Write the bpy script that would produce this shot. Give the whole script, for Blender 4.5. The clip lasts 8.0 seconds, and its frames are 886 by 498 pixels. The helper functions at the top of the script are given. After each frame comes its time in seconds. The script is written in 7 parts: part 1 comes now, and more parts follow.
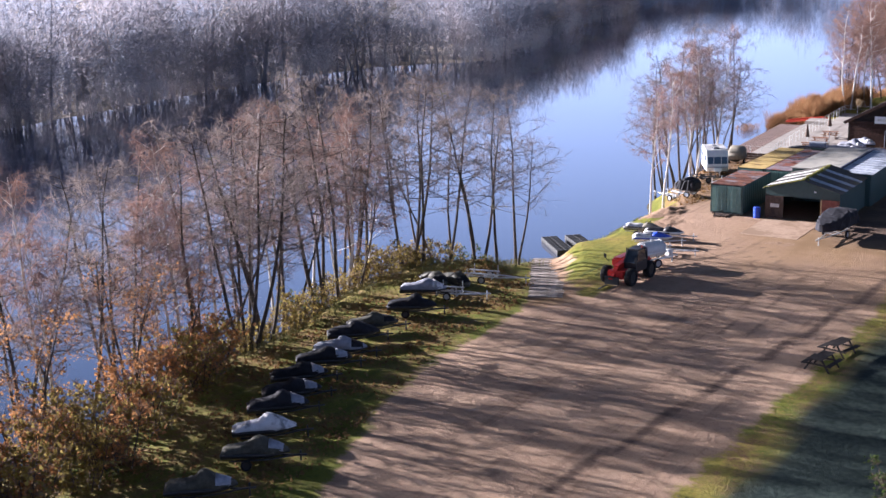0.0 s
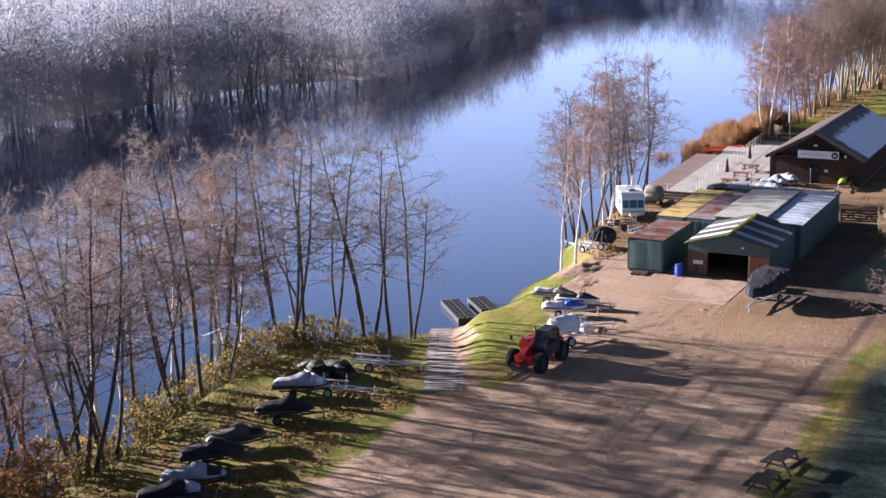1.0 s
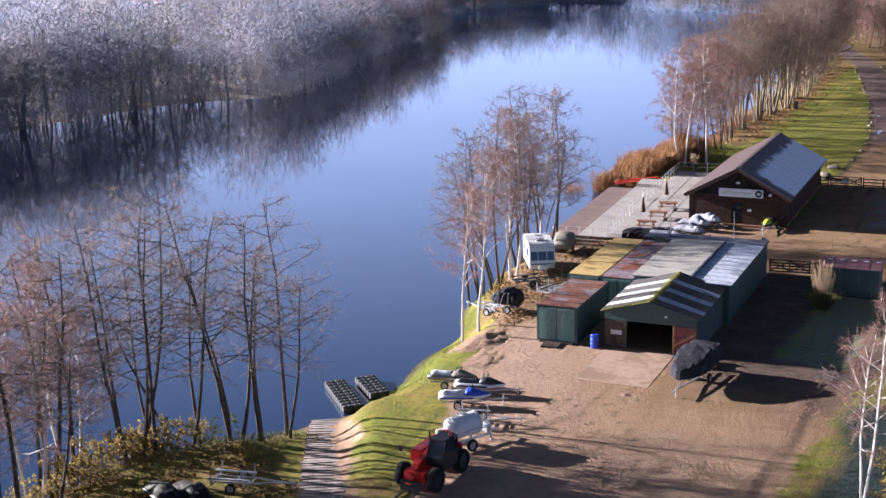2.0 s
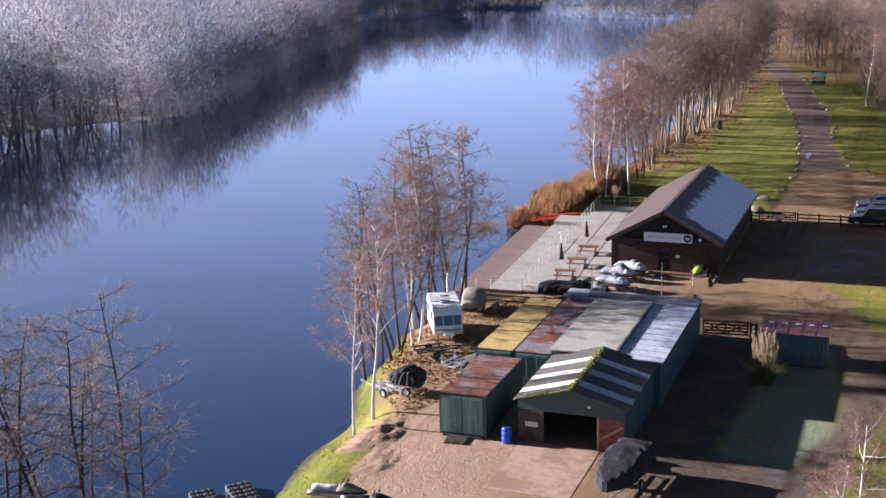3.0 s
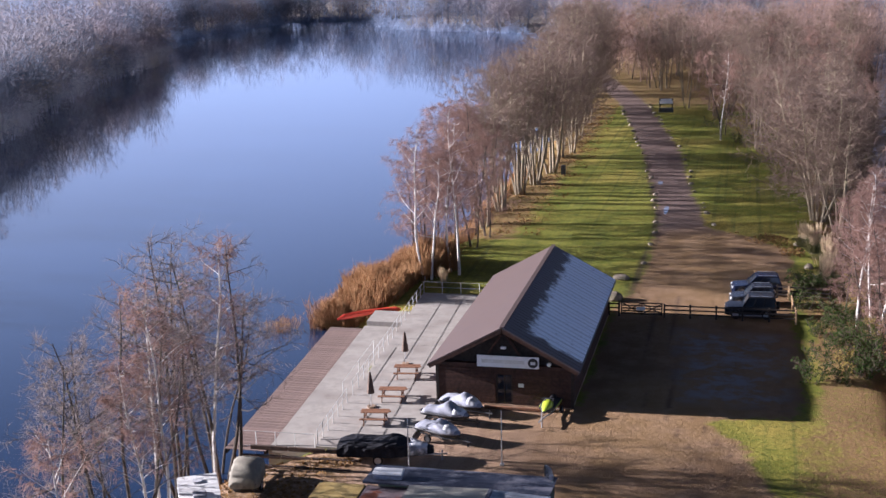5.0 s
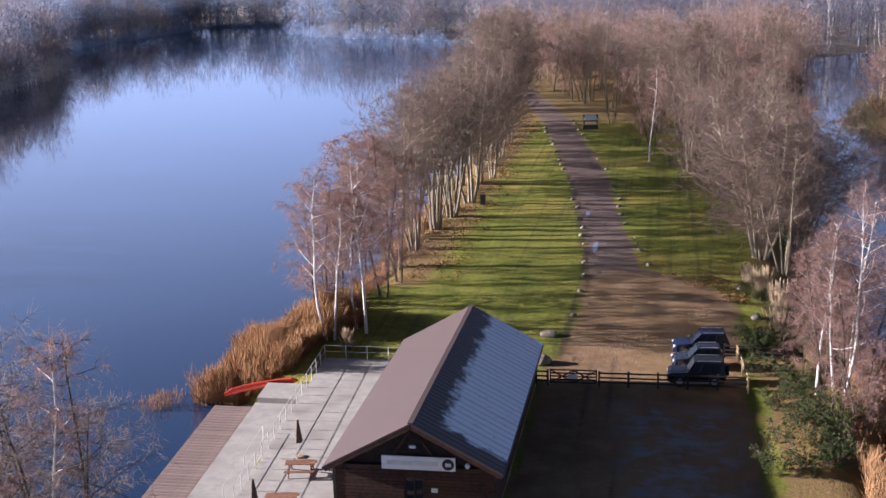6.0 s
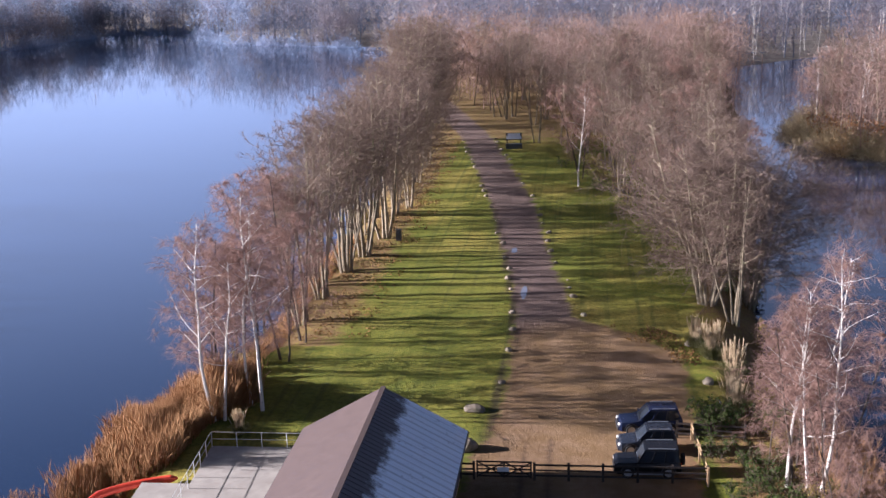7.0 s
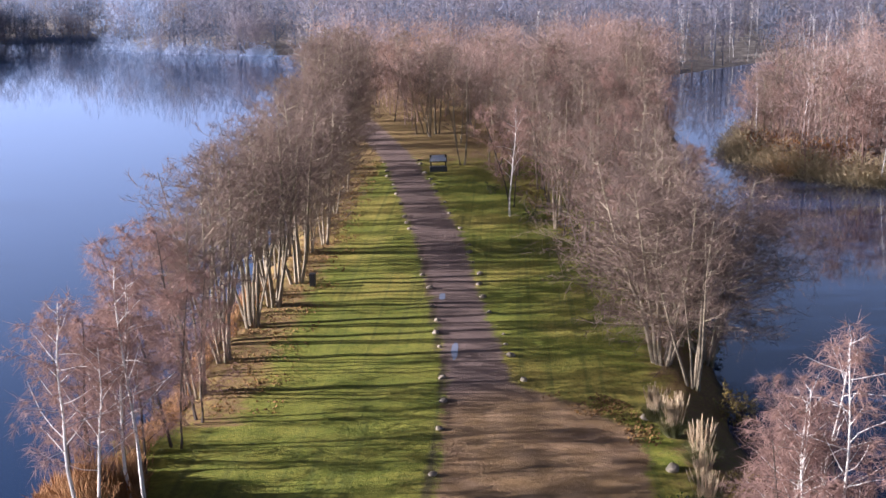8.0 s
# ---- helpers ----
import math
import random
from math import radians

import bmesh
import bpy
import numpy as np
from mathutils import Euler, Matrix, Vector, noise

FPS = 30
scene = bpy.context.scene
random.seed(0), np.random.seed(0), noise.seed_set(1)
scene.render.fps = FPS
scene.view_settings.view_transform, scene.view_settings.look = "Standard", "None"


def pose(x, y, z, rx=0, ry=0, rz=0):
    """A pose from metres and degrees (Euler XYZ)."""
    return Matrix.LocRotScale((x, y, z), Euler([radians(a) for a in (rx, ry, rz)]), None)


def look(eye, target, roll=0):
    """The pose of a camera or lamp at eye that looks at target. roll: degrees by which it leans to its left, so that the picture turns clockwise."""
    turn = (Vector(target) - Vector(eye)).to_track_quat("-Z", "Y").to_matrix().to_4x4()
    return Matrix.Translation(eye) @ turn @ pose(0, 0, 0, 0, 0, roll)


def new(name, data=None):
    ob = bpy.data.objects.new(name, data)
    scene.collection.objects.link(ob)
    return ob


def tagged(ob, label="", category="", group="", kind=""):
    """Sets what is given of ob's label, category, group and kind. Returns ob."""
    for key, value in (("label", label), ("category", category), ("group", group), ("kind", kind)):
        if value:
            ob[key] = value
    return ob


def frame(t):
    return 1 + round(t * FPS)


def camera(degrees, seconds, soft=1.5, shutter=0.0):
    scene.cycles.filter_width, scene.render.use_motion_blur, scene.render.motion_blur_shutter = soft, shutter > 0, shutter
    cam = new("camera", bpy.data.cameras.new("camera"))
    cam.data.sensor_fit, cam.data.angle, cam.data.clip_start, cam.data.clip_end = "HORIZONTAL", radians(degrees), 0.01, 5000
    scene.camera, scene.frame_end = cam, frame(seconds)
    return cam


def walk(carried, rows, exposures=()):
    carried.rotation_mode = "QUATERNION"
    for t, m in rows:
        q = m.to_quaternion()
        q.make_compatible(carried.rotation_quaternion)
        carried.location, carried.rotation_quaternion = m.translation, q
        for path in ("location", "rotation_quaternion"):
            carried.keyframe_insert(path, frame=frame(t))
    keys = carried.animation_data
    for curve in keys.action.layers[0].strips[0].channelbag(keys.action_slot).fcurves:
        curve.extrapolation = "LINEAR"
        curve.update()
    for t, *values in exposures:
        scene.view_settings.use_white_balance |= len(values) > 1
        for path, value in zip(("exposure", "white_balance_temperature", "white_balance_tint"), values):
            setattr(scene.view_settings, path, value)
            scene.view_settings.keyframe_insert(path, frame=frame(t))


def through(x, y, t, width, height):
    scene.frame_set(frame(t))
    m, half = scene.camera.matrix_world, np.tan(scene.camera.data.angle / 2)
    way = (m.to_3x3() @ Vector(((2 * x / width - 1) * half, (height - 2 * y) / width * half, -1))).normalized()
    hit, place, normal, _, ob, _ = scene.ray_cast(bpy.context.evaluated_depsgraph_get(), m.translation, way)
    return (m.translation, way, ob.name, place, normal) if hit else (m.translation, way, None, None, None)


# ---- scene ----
EXPO, KELVIN, TINT = 2.0, 5250, 20
cam = camera(38.8, 8.0)
METRES, EYE, TILT, LEAN, TURN = 110.5, 23.9, 0.0, 0.0, 33.2
ROWS = [
    (0.0, 0.0, 0.0, 0.0, -0.38, -13.95, 1.53),
    (0.5, 0.0081, 0.0584, 0.0094, -2.43, -14.03, 1.47),
    (1.0, 0.0191, 0.1167, 0.0174, -4.49, -14.04, 1.48),
    (1.5, 0.032, 0.1748, 0.0244, -6.54, -14.04, 1.47),
    (2.0, 0.0471, 0.2336, 0.0312, -8.61, -14.06, 1.47),
    (3.5, 0.1077, 0.4069, 0.0474, -14.04, -14.09, 1.63),
    (4.0, 0.1313, 0.4642, 0.0512, -15.84, -14.09, 1.67),
    (4.5, 0.1562, 0.5219, 0.0549, -17.75, -14.14, 1.63),
    (6.0, 0.2387, 0.6945, 0.0662, -23.24, -14.25, 1.64),
    (6.5, 0.2679, 0.7514, 0.0696, -25.08, -14.29, 1.62),
    (7.0, 0.2981, 0.8088, 0.0727, -26.9, -14.33, 1.55),
    (7.5, 0.3284, 0.8653, 0.0756, -28.73, -14.34, 1.52),
    (8.0, 0.3594, 0.9226, 0.0783, -30.52, -14.38, 1.46),
]
walk(cam, [(t, pose(0, 0, EYE, TILT, LEAN, TURN) @ pose(METRES * x, METRES * y, METRES * z, 90 + pitch, roll, yaw)) for t, x, y, z, yaw, pitch, roll in ROWS],
     exposures=[(t, EXPO + more, KELVIN, TINT) for t, more in ((0.0, 0.2), (2.0, 0.05), (4.0, -0.1), (6.0, -0.1), (8.0, 0.08))])

# ---- world and sun: low winter sun from the lake side (-x) ----
SUN_ELEVATION, SUN_TOWARDS = 16.0, (1.0, 0.05)
SKY, MIST = 0.010, (22.5, 26.0, 35.0)
world = bpy.data.worlds.new("winter_sky")
scene.world = world
world.use_nodes = True
wt = world.node_tree
sky = wt.nodes.new("ShaderNodeTexSky")
sky.sky_type = "NISHITA"
sky.sun_disc = False
sky.sun_elevation = radians(SUN_ELEVATION)
sky.sun_rotation = math.atan2(-SUN_TOWARDS[0], -SUN_TOWARDS[1])
sky.air_density, sky.dust_density, sky.ozone_density = 1.0, 2.0, 2.0
# winter mist lies along the horizon and pales the sky there
up = wt.nodes.new("ShaderNodeSeparateXYZ")
wt.links.new(wt.nodes.new("ShaderNodeTexCoord").outputs["Generated"], up.inputs[0])
low = wt.nodes.new("ShaderNodeMapRange")
low.interpolation_type = "SMOOTHSTEP"
for key, value in (("From Min", 0.02), ("From Max", 0.46), ("To Min", 0.9), ("To Max", 0.0)):
    low.inputs[key].default_value = value
wt.links.new(up.outputs["Z"], low.inputs["Value"])
misty = wt.nodes.new("ShaderNodeMix")
misty.data_type = "RGBA"
towards_sun = wt.nodes.new("ShaderNodeMapRange")  # mist scatters more light on the sun's side
for key, value in (("From Min", 0.1), ("From Max", -0.8), ("To Min", 0.85), ("To Max", 1.7)):
    towards_sun.inputs[key].default_value = value
wt.links.new(up.outputs["X"], towards_sun.inputs["Value"])
glow = wt.nodes.new("ShaderNodeVectorMath")
glow.operation = "SCALE"
glow.inputs[0].default_value = MIST
wt.links.new(towards_sun.outputs["Result"], glow.inputs["Scale"])
wt.links.new(glow.outputs[0], misty.inputs[7])
wt.links.new(low.outputs["Result"], misty.inputs[0])
wt.links.new(sky.outputs["Color"], misty.inputs[6])
wt.nodes["Background"].inputs["Strength"].default_value = SKY
wt.links.new(misty.outputs[2], wt.nodes["Background"].inputs["Color"])

sun_data = bpy.data.lights.new("sun", "SUN")
sun_data.energy, sun_data.angle, sun_data.color = 5.0, radians(0.6), (1.0, 0.86, 0.70)
sun = new("sun", sun_data)
k = math.cos(radians(SUN_ELEVATION)) / math.hypot(*SUN_TOWARDS)
sun.matrix_world = look((0, 0, 60), (SUN_TOWARDS[0] * k, SUN_TOWARDS[1] * k, 60 - math.sin(radians(SUN_ELEVATION))))

# ---- materials ----
def shader(name):
    m = bpy.data.materials.new(name)
    m.use_nodes = True
    nt = m.node_tree
    return m, nt, nt.nodes["Principled BSDF"]


def node(nt, kind, **values):
    n = nt.nodes.new(kind)
    for key, value in values.items():
        n.inputs[key.replace("_", " ")].default_value = value
    return n


def noise_of(nt, vector, scale, detail=4.0, rough=0.6):
    n = node(nt, "ShaderNodeTexNoise", Scale=scale, Detail=detail, Roughness=rough)
    nt.links.new(vector, n.inputs["Vector"])
    return n.outputs["Fac"]


def ramp(nt, fac, low, high):
    n = node(nt, "ShaderNodeMapRange", From_Min=low, From_Max=high)
    n.interpolation_type = "SMOOTHSTEP"
    nt.links.new(fac, n.inputs["Value"])
    return n.outputs["Result"]


def maths(nt, op, a, b=0.0):
    n = nt.nodes.new("ShaderNodeMath")
    n.operation = op
    for i, v in enumerate((a, b)):
        if isinstance(v, (int, float)):
            n.inputs[i].default_value = v
        else:
            nt.links.new(v, n.inputs[i])
    return n.outputs[0]


def blend(nt, fac, a, b, mode="MIX"):
    n = nt.nodes.new("ShaderNodeMix")
    n.data_type, n.blend_type = "RGBA", mode
    for i, v in ((0, fac), (6, a), (7, b)):
        if isinstance(v, (int, float)):
            n.inputs[i].default_value = v
        elif isinstance(v, tuple):
            n.inputs[i].default_value = (*v, 1.0)
        else:
            nt.links.new(v, n.inputs[i])
    return n.outputs[2]


def bumped(nt, bsdf, height, strength, distance):
    n = node(nt, "ShaderNodeBump", Strength=strength, Distance=distance)
    nt.links.new(height, n.inputs["Height"])
    nt.links.new(n.outputs["Normal"], bsdf.inputs["Normal"])


def stuff_of(name, a, b, scale=6.0, rough=0.8, metal=0.0, bump=0.3, depth=0.01, stain=None, stain_scale=0.8, stain_at=(0.52, 0.68), vary=0.15, sheen=None):
    """A worn surface: two tones by a fine noise, a stain by a wide one, brightness varied from object to object."""
    m, nt, bsdf = shader(name)
    co = nt.nodes.new("ShaderNodeTexCoord").outputs["Object"]
    fine = noise_of(nt, co, scale)
    colour = blend(nt, ramp(nt, fine, 0.3, 0.7), a, b)
    if stain:
        wide = noise_of(nt, co, stain_scale, 5.0, 0.65)
        colour = blend(nt, ramp(nt, wide, *stain_at), colour, stain)
    info = nt.nodes.new("ShaderNodeObjectInfo")
    hsv = node(nt, "ShaderNodeHueSaturation")
    value = node(nt, "ShaderNodeMapRange", To_Min=1 - vary, To_Max=1 + vary)
    nt.links.new(info.outputs["Random"], value.inputs["Value"])
    nt.links.new(value.outputs["Result"], hsv.inputs["Value"])
    nt.links.new(colour, hsv.inputs["Color"])
    nt.links.new(hsv.outputs["Color"], bsdf.inputs["Base Color"])
    bsdf.inputs["Metallic"].default_value = metal
    r = node(nt, "ShaderNodeMapRange", To_Min=max(0.05, rough - 0.12), To_Max=min(1.0, rough + 0.1))
    nt.links.new(fine, r.inputs["Value"])
    nt.links.new(r.outputs["Result"], bsdf.inputs["Roughness"])
    if bump:
        bumped(nt, bsdf, noise_of(nt, co, scale * 4), bump, depth)
    if rough > 0.65:
        bsdf.inputs["Specular IOR Level"].default_value = 0.2 if bump else 0.08
    return m


def thin_leaf(name, a, b, scale=0.9, through=0.4):
    """Leaves, blades and fine twigs that also let the low light through."""
    m, nt, bsdf = shader(name)
    co = nt.nodes.new("ShaderNodeNewGeometry").outputs["Position"]
    colour = blend(nt, ramp(nt, noise_of(nt, co, scale, 4), 0.35, 0.65), a, b)
    bsdf.inputs["Specular IOR Level"].default_value = 0.1
    nt.links.new(colour, bsdf.inputs["Base Color"])
    bsdf.inputs["Roughness"].default_value = 0.9
    thin = nt.nodes.new("ShaderNodeBsdfTranslucent")
    nt.links.new(colour, thin.inputs["Color"])
    mixed = nt.nodes.new("ShaderNodeMixShader")
    mixed.inputs[0].default_value = through
    nt.links.new(bsdf.outputs[0], mixed.inputs[1])
    nt.links.new(thin.outputs[0], mixed.inputs[2])
    nt.links.new(mixed.outputs[0], nt.nodes["Material Output"].inputs["Surface"])
    return m


def far_foliage(name, cool, warm, golden):
    """Bare crowns in the distance: two tones and golden trees; the pale and bluish sets hold painted haze."""
    m = thin_leaf(name, cool, warm, 0.075, 0.6)
    nt = m.node_tree
    bsdf, thin = nt.nodes["Principled BSDF"], next(n for n in nt.nodes if n.bl_idname == "ShaderNodeBsdfTranslucent")
    tone = bsdf.inputs["Base Color"].links[0].from_socket
    co = next(n for n in nt.nodes if n.bl_idname == "ShaderNodeNewGeometry").outputs["Position"]
    spots = maths(nt, "MULTIPLY", ramp(nt, noise_of(nt, co, 0.05, 3.0), 0.58, 0.68), 0.8)
    tone = blend(nt, spots, tone, golden)
    nt.links.new(tone, bsdf.inputs["Base Color"])
    nt.links.new(tone, thin.inputs["Color"])
    return m


M = {
    "green_steel": stuff_of("green_steel", (0.036, 0.072, 0.069), (0.05, 0.092, 0.085), 3, 0.55, 0.0, 0.1, 0.004, (0.09, 0.07, 0.05), 1.2, (0.6, 0.78)),
    "green_door": stuff_of("green_door", (0.10, 0.19, 0.165), (0.14, 0.24, 0.205), 3, 0.5, 0.0, 0.1, 0.004, (0.1, 0.09, 0.07), 1.5, (0.62, 0.8)),
    "rust": stuff_of("rust", (0.085, 0.042, 0.034), (0.19, 0.080, 0.050), 1.6, 0.85, 0.0, 0.3, 0.01, (0.17, 0.145, 0.15), 0.7, (0.5, 0.62)),
    "rust_pale": stuff_of("rust_pale", (0.15, 0.115, 0.125), (0.27, 0.22, 0.225), 1.6, 0.7, 0.0, 0.3, 0.01, (0.20, 0.07, 0.04), 0.45, (0.5, 0.56)),
    "yellow_roof": stuff_of("yellow_roof", (0.42, 0.30, 0.10), (0.50, 0.37, 0.14), 2.5, 0.8, 0.0, 0.2, 0.01, (0.22, 0.15, 0.06), 0.7, (0.5, 0.66)),
    "grey_felt": stuff_of("grey_felt", (0.30, 0.29, 0.25), (0.36, 0.34, 0.29), 1.5, 0.8, 0.0, 0.15, 0.01, (0.2, 0.2, 0.18), 0.35, (0.5, 0.7)),
    "frosty_sheet": stuff_of("frosty_sheet", (0.34, 0.37, 0.43), (0.48, 0.51, 0.56), 3.0, 0.6, 0.0, 0.1, 0.01, (0.2, 0.22, 0.25), 0.6, (0.5, 0.66)),
    "navy_felt": stuff_of("navy_felt", (0.03, 0.036, 0.06), (0.055, 0.062, 0.09), 2.0, 0.7, 0.0, 0.2, 0.01, (0.16, 0.16, 0.19), 0.6, (0.5, 0.65)),
    "mossy_sheet": stuff_of("mossy_sheet", (0.075, 0.07, 0.066), (0.14, 0.13, 0.118), 6.0, 0.9, 0.0, 0.5, 0.02, (0.12, 0.115, 0.035), 1.1, (0.58, 0.72)),
    "moss": stuff_of("moss", (0.10, 0.11, 0.02), (0.20, 0.18, 0.04), 8.0, 1.0, 0.0, 0.8, 0.03),
    "rooflight": stuff_of("rooflight", (0.58, 0.57, 0.52), (0.68, 0.67, 0.62), 4.0, 0.45, 0.0, 0.1, 0.01, (0.42, 0.4, 0.33), 1.2, (0.55, 0.7)),
    "brown_roof": stuff_of("brown_roof", (0.064, 0.046, 0.042), (0.076, 0.055, 0.050), 1.8, 0.7, 0.0, 0.1, 0.005, (0.065, 0.048, 0.046), 0.3, (0.5, 0.7)),
    "brown_timber": stuff_of("brown_timber", (0.045, 0.024, 0.018), (0.075, 0.04, 0.028), 5.0, 0.75, 0.0, 0.3, 0.01, (0.03, 0.02, 0.016), 0.9),
    "dark_timber": stuff_of("dark_timber", (0.03, 0.024, 0.02), (0.05, 0.04, 0.034), 6.0, 0.85, 0.0, 0.3, 0.01),
    "old_board": stuff_of("old_board", (0.07, 0.05, 0.04), (0.12, 0.085, 0.065), 5.0, 0.85, 0.0, 0.3, 0.01, (0.05, 0.04, 0.035), 1.1),
    "red_board": stuff_of("red_board", (0.16, 0.065, 0.045), (0.24, 0.11, 0.08), 4.0, 0.8, 0.0, 0.3, 0.01, (0.1, 0.06, 0.05), 1.4),
    "bench_wood": stuff_of("bench_wood", (0.19, 0.092, 0.052), (0.28, 0.145, 0.082), 7.0, 0.75, 0.0, 0.3, 0.01, (0.2, 0.12, 0.08), 1.5),
    "raw_wood": stuff_of("raw_wood", (0.36, 0.24, 0.13), (0.46, 0.33, 0.19), 7.0, 0.8, 0.0, 0.3, 0.01),
    "deck_brown": stuff_of("deck_brown", (0.19, 0.135, 0.115), (0.25, 0.18, 0.15), 1.6, 0.8, 0.0, 0.2, 0.01, (0.14, 0.1, 0.09), 0.4, (0.5, 0.7)),
    "deck_grey": stuff_of("deck_grey", (0.29, 0.265, 0.235), (0.37, 0.34, 0.30), 1.4, 0.85, 0.0, 0.2, 0.01, (0.24, 0.21, 0.185), 0.35, (0.48, 0.7), 0.05),
    "concrete": stuff_of("concrete", (0.32, 0.225, 0.155), (0.40, 0.29, 0.205), 2.0, 0.9, 0.0, 0.3, 0.01, (0.25, 0.17, 0.11), 0.4, (0.45, 0.6)),
    "galvanised": stuff_of("galvanised", (0.5, 0.52, 0.54), (0.62, 0.63, 0.64), 9.0, 0.45, 0.7, 0.05, 0.002),
    "pale_rail": stuff_of("pale_rail", (0.5, 0.5, 0.48), (0.6, 0.6, 0.58), 6.0, 0.6, 0.2, 0.05, 0.002),
    "white_paint": stuff_of("white_paint", (0.72, 0.72, 0.70), (0.8, 0.8, 0.78), 3.0, 0.45, 0.0, 0.05, 0.003, (0.6, 0.59, 0.55), 0.9, (0.55, 0.75)),
    "white_cover": stuff_of("white_cover", (0.5, 0.5, 0.52), (0.62, 0.62, 0.64), 3.0, 0.75, 0.0, 0.5, 0.03, (0.2, 0.2, 0.21), 1.0, (0.48, 0.6)),
    "grey_cover": stuff_of("grey_cover", (0.20, 0.21, 0.25), (0.31, 0.32, 0.37), 3.0, 0.7, 0.0, 0.5, 0.03, (0.2, 0.2, 0.22), 1.3),
    "black_cover": stuff_of("black_cover", (0.010, 0.010, 0.013), (0.019, 0.019, 0.024), 4.0, 0.8, 0.0, 0.6, 0.03, (0.034, 0.034, 0.04), 1.3, (0.5, 0.7), 0.35),
    "camo_cover": stuff_of("camo_cover", (0.045, 0.045, 0.035), (0.085, 0.08, 0.062), 4.0, 0.7, 0.0, 0.5, 0.03, (0.17, 0.16, 0.13), 1.1),
    "beige_cover": stuff_of("beige_cover", (0.20, 0.185, 0.15), (0.27, 0.25, 0.2), 3.0, 0.85, 0.0, 0.5, 0.03),
    "blue_paint": stuff_of("blue_paint", (0.02, 0.06, 0.42), (0.03, 0.08, 0.5), 3.0, 0.35, 0.0, 0.0),
    "red_paint": stuff_of("red_paint", (0.42, 0.018, 0.014), (0.5, 0.03, 0.02), 3.0, 0.4, 0.0, 0.0, 0.0, (0.3, 0.05, 0.04), 1.3, (0.6, 0.8)),
    "red_plastic": stuff_of("red_plastic", (0.55, 0.04, 0.015), (0.62, 0.07, 0.03), 3.0, 0.5, 0.0, 0.0),
    "lime_paint": stuff_of("lime_paint", (0.42, 0.52, 0.03), (0.5, 0.6, 0.05), 3.0, 0.35, 0.0, 0.0),
    "black_plastic": stuff_of("black_plastic", (0.014, 0.014, 0.016), (0.025, 0.025, 0.028), 6.0, 0.5, 0.0, 0.1, 0.003),
    "tyre": stuff_of("tyre", (0.012, 0.012, 0.013), (0.022, 0.021, 0.02), 9.0, 0.85, 0.0, 0.3, 0.006, (0.05, 0.04, 0.035), 2.0, (0.55, 0.75)),
    "pontoon_grey": stuff_of("pontoon_grey", (0.03, 0.031, 0.033), (0.06, 0.062, 0.064), 4.0, 0.7, 0.0, 0.2, 0.01, (0.11, 0.11, 0.105), 1.6),
    "car_navy": stuff_of("car_navy", (0.012, 0.018, 0.045), (0.014, 0.02, 0.05), 2.0, 0.25, 0.15, 0.0),
    "car_black": stuff_of("car_black", (0.010, 0.011, 0.014), (0.013, 0.014, 0.018), 2.0, 0.25, 0.15, 0.0),
    "car_slate": stuff_of("car_slate", (0.02, 0.024, 0.035), (0.025, 0.03, 0.042), 2.0, 0.28, 0.15, 0.0),
    "stone": stuff_of("stone", (0.19, 0.155, 0.115), (0.28, 0.235, 0.18), 4.0, 0.9, 0.0, 0.6, 0.03, (0.15, 0.14, 0.08), 1.3, (0.5, 0.7)),
    "sign_dark": stuff_of("sign_dark", (0.04, 0.045, 0.055), (0.06, 0.066, 0.08), 3.0, 0.4, 0.0, 0.0),
    "bark_alder": stuff_of("bark_alder", (0.047, 0.038, 0.031), (0.085, 0.068, 0.054), 5.0, 0.9, 0.0, 0.5, 0.02, (0.12, 0.12, 0.06), 0.7, (0.55, 0.7)),
    "twig_alder": thin_leaf("twig_alder", (0.20, 0.162, 0.145), (0.29, 0.235, 0.205), 0.25, 0.4),
    "twig_birch": thin_leaf("twig_birch", (0.20, 0.127, 0.103), (0.30, 0.19, 0.152), 0.25, 0.4),
    "twig_ash": thin_leaf("twig_ash", (0.135, 0.098, 0.078), (0.225, 0.163, 0.128), 0.15, 0.4),
    "bark_tan": stuff_of("bark_tan", (0.17, 0.138, 0.095), (0.28, 0.23, 0.155), 4.0, 0.9, 0.0, 0.4, 0.02, (0.16, 0.16, 0.08), 0.5, (0.55, 0.7)),
    # distance haze is put into the pale and bluish far twig colours
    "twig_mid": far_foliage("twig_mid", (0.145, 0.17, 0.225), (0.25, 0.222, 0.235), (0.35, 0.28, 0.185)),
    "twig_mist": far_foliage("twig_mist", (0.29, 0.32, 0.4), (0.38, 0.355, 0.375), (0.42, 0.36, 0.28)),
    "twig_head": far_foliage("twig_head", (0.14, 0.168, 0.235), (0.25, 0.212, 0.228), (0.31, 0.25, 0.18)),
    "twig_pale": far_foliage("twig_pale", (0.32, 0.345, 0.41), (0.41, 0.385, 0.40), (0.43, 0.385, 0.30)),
    # lighter than the other far twigs, to lift crowns that stand in shade
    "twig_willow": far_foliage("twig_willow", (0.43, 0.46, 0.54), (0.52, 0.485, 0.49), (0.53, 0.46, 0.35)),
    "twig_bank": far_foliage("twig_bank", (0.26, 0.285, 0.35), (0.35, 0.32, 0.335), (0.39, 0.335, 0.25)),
    "twig_olive": far_foliage("twig_olive", (0.33, 0.28, 0.17), (0.45, 0.36, 0.22), (0.52, 0.34, 0.16)),
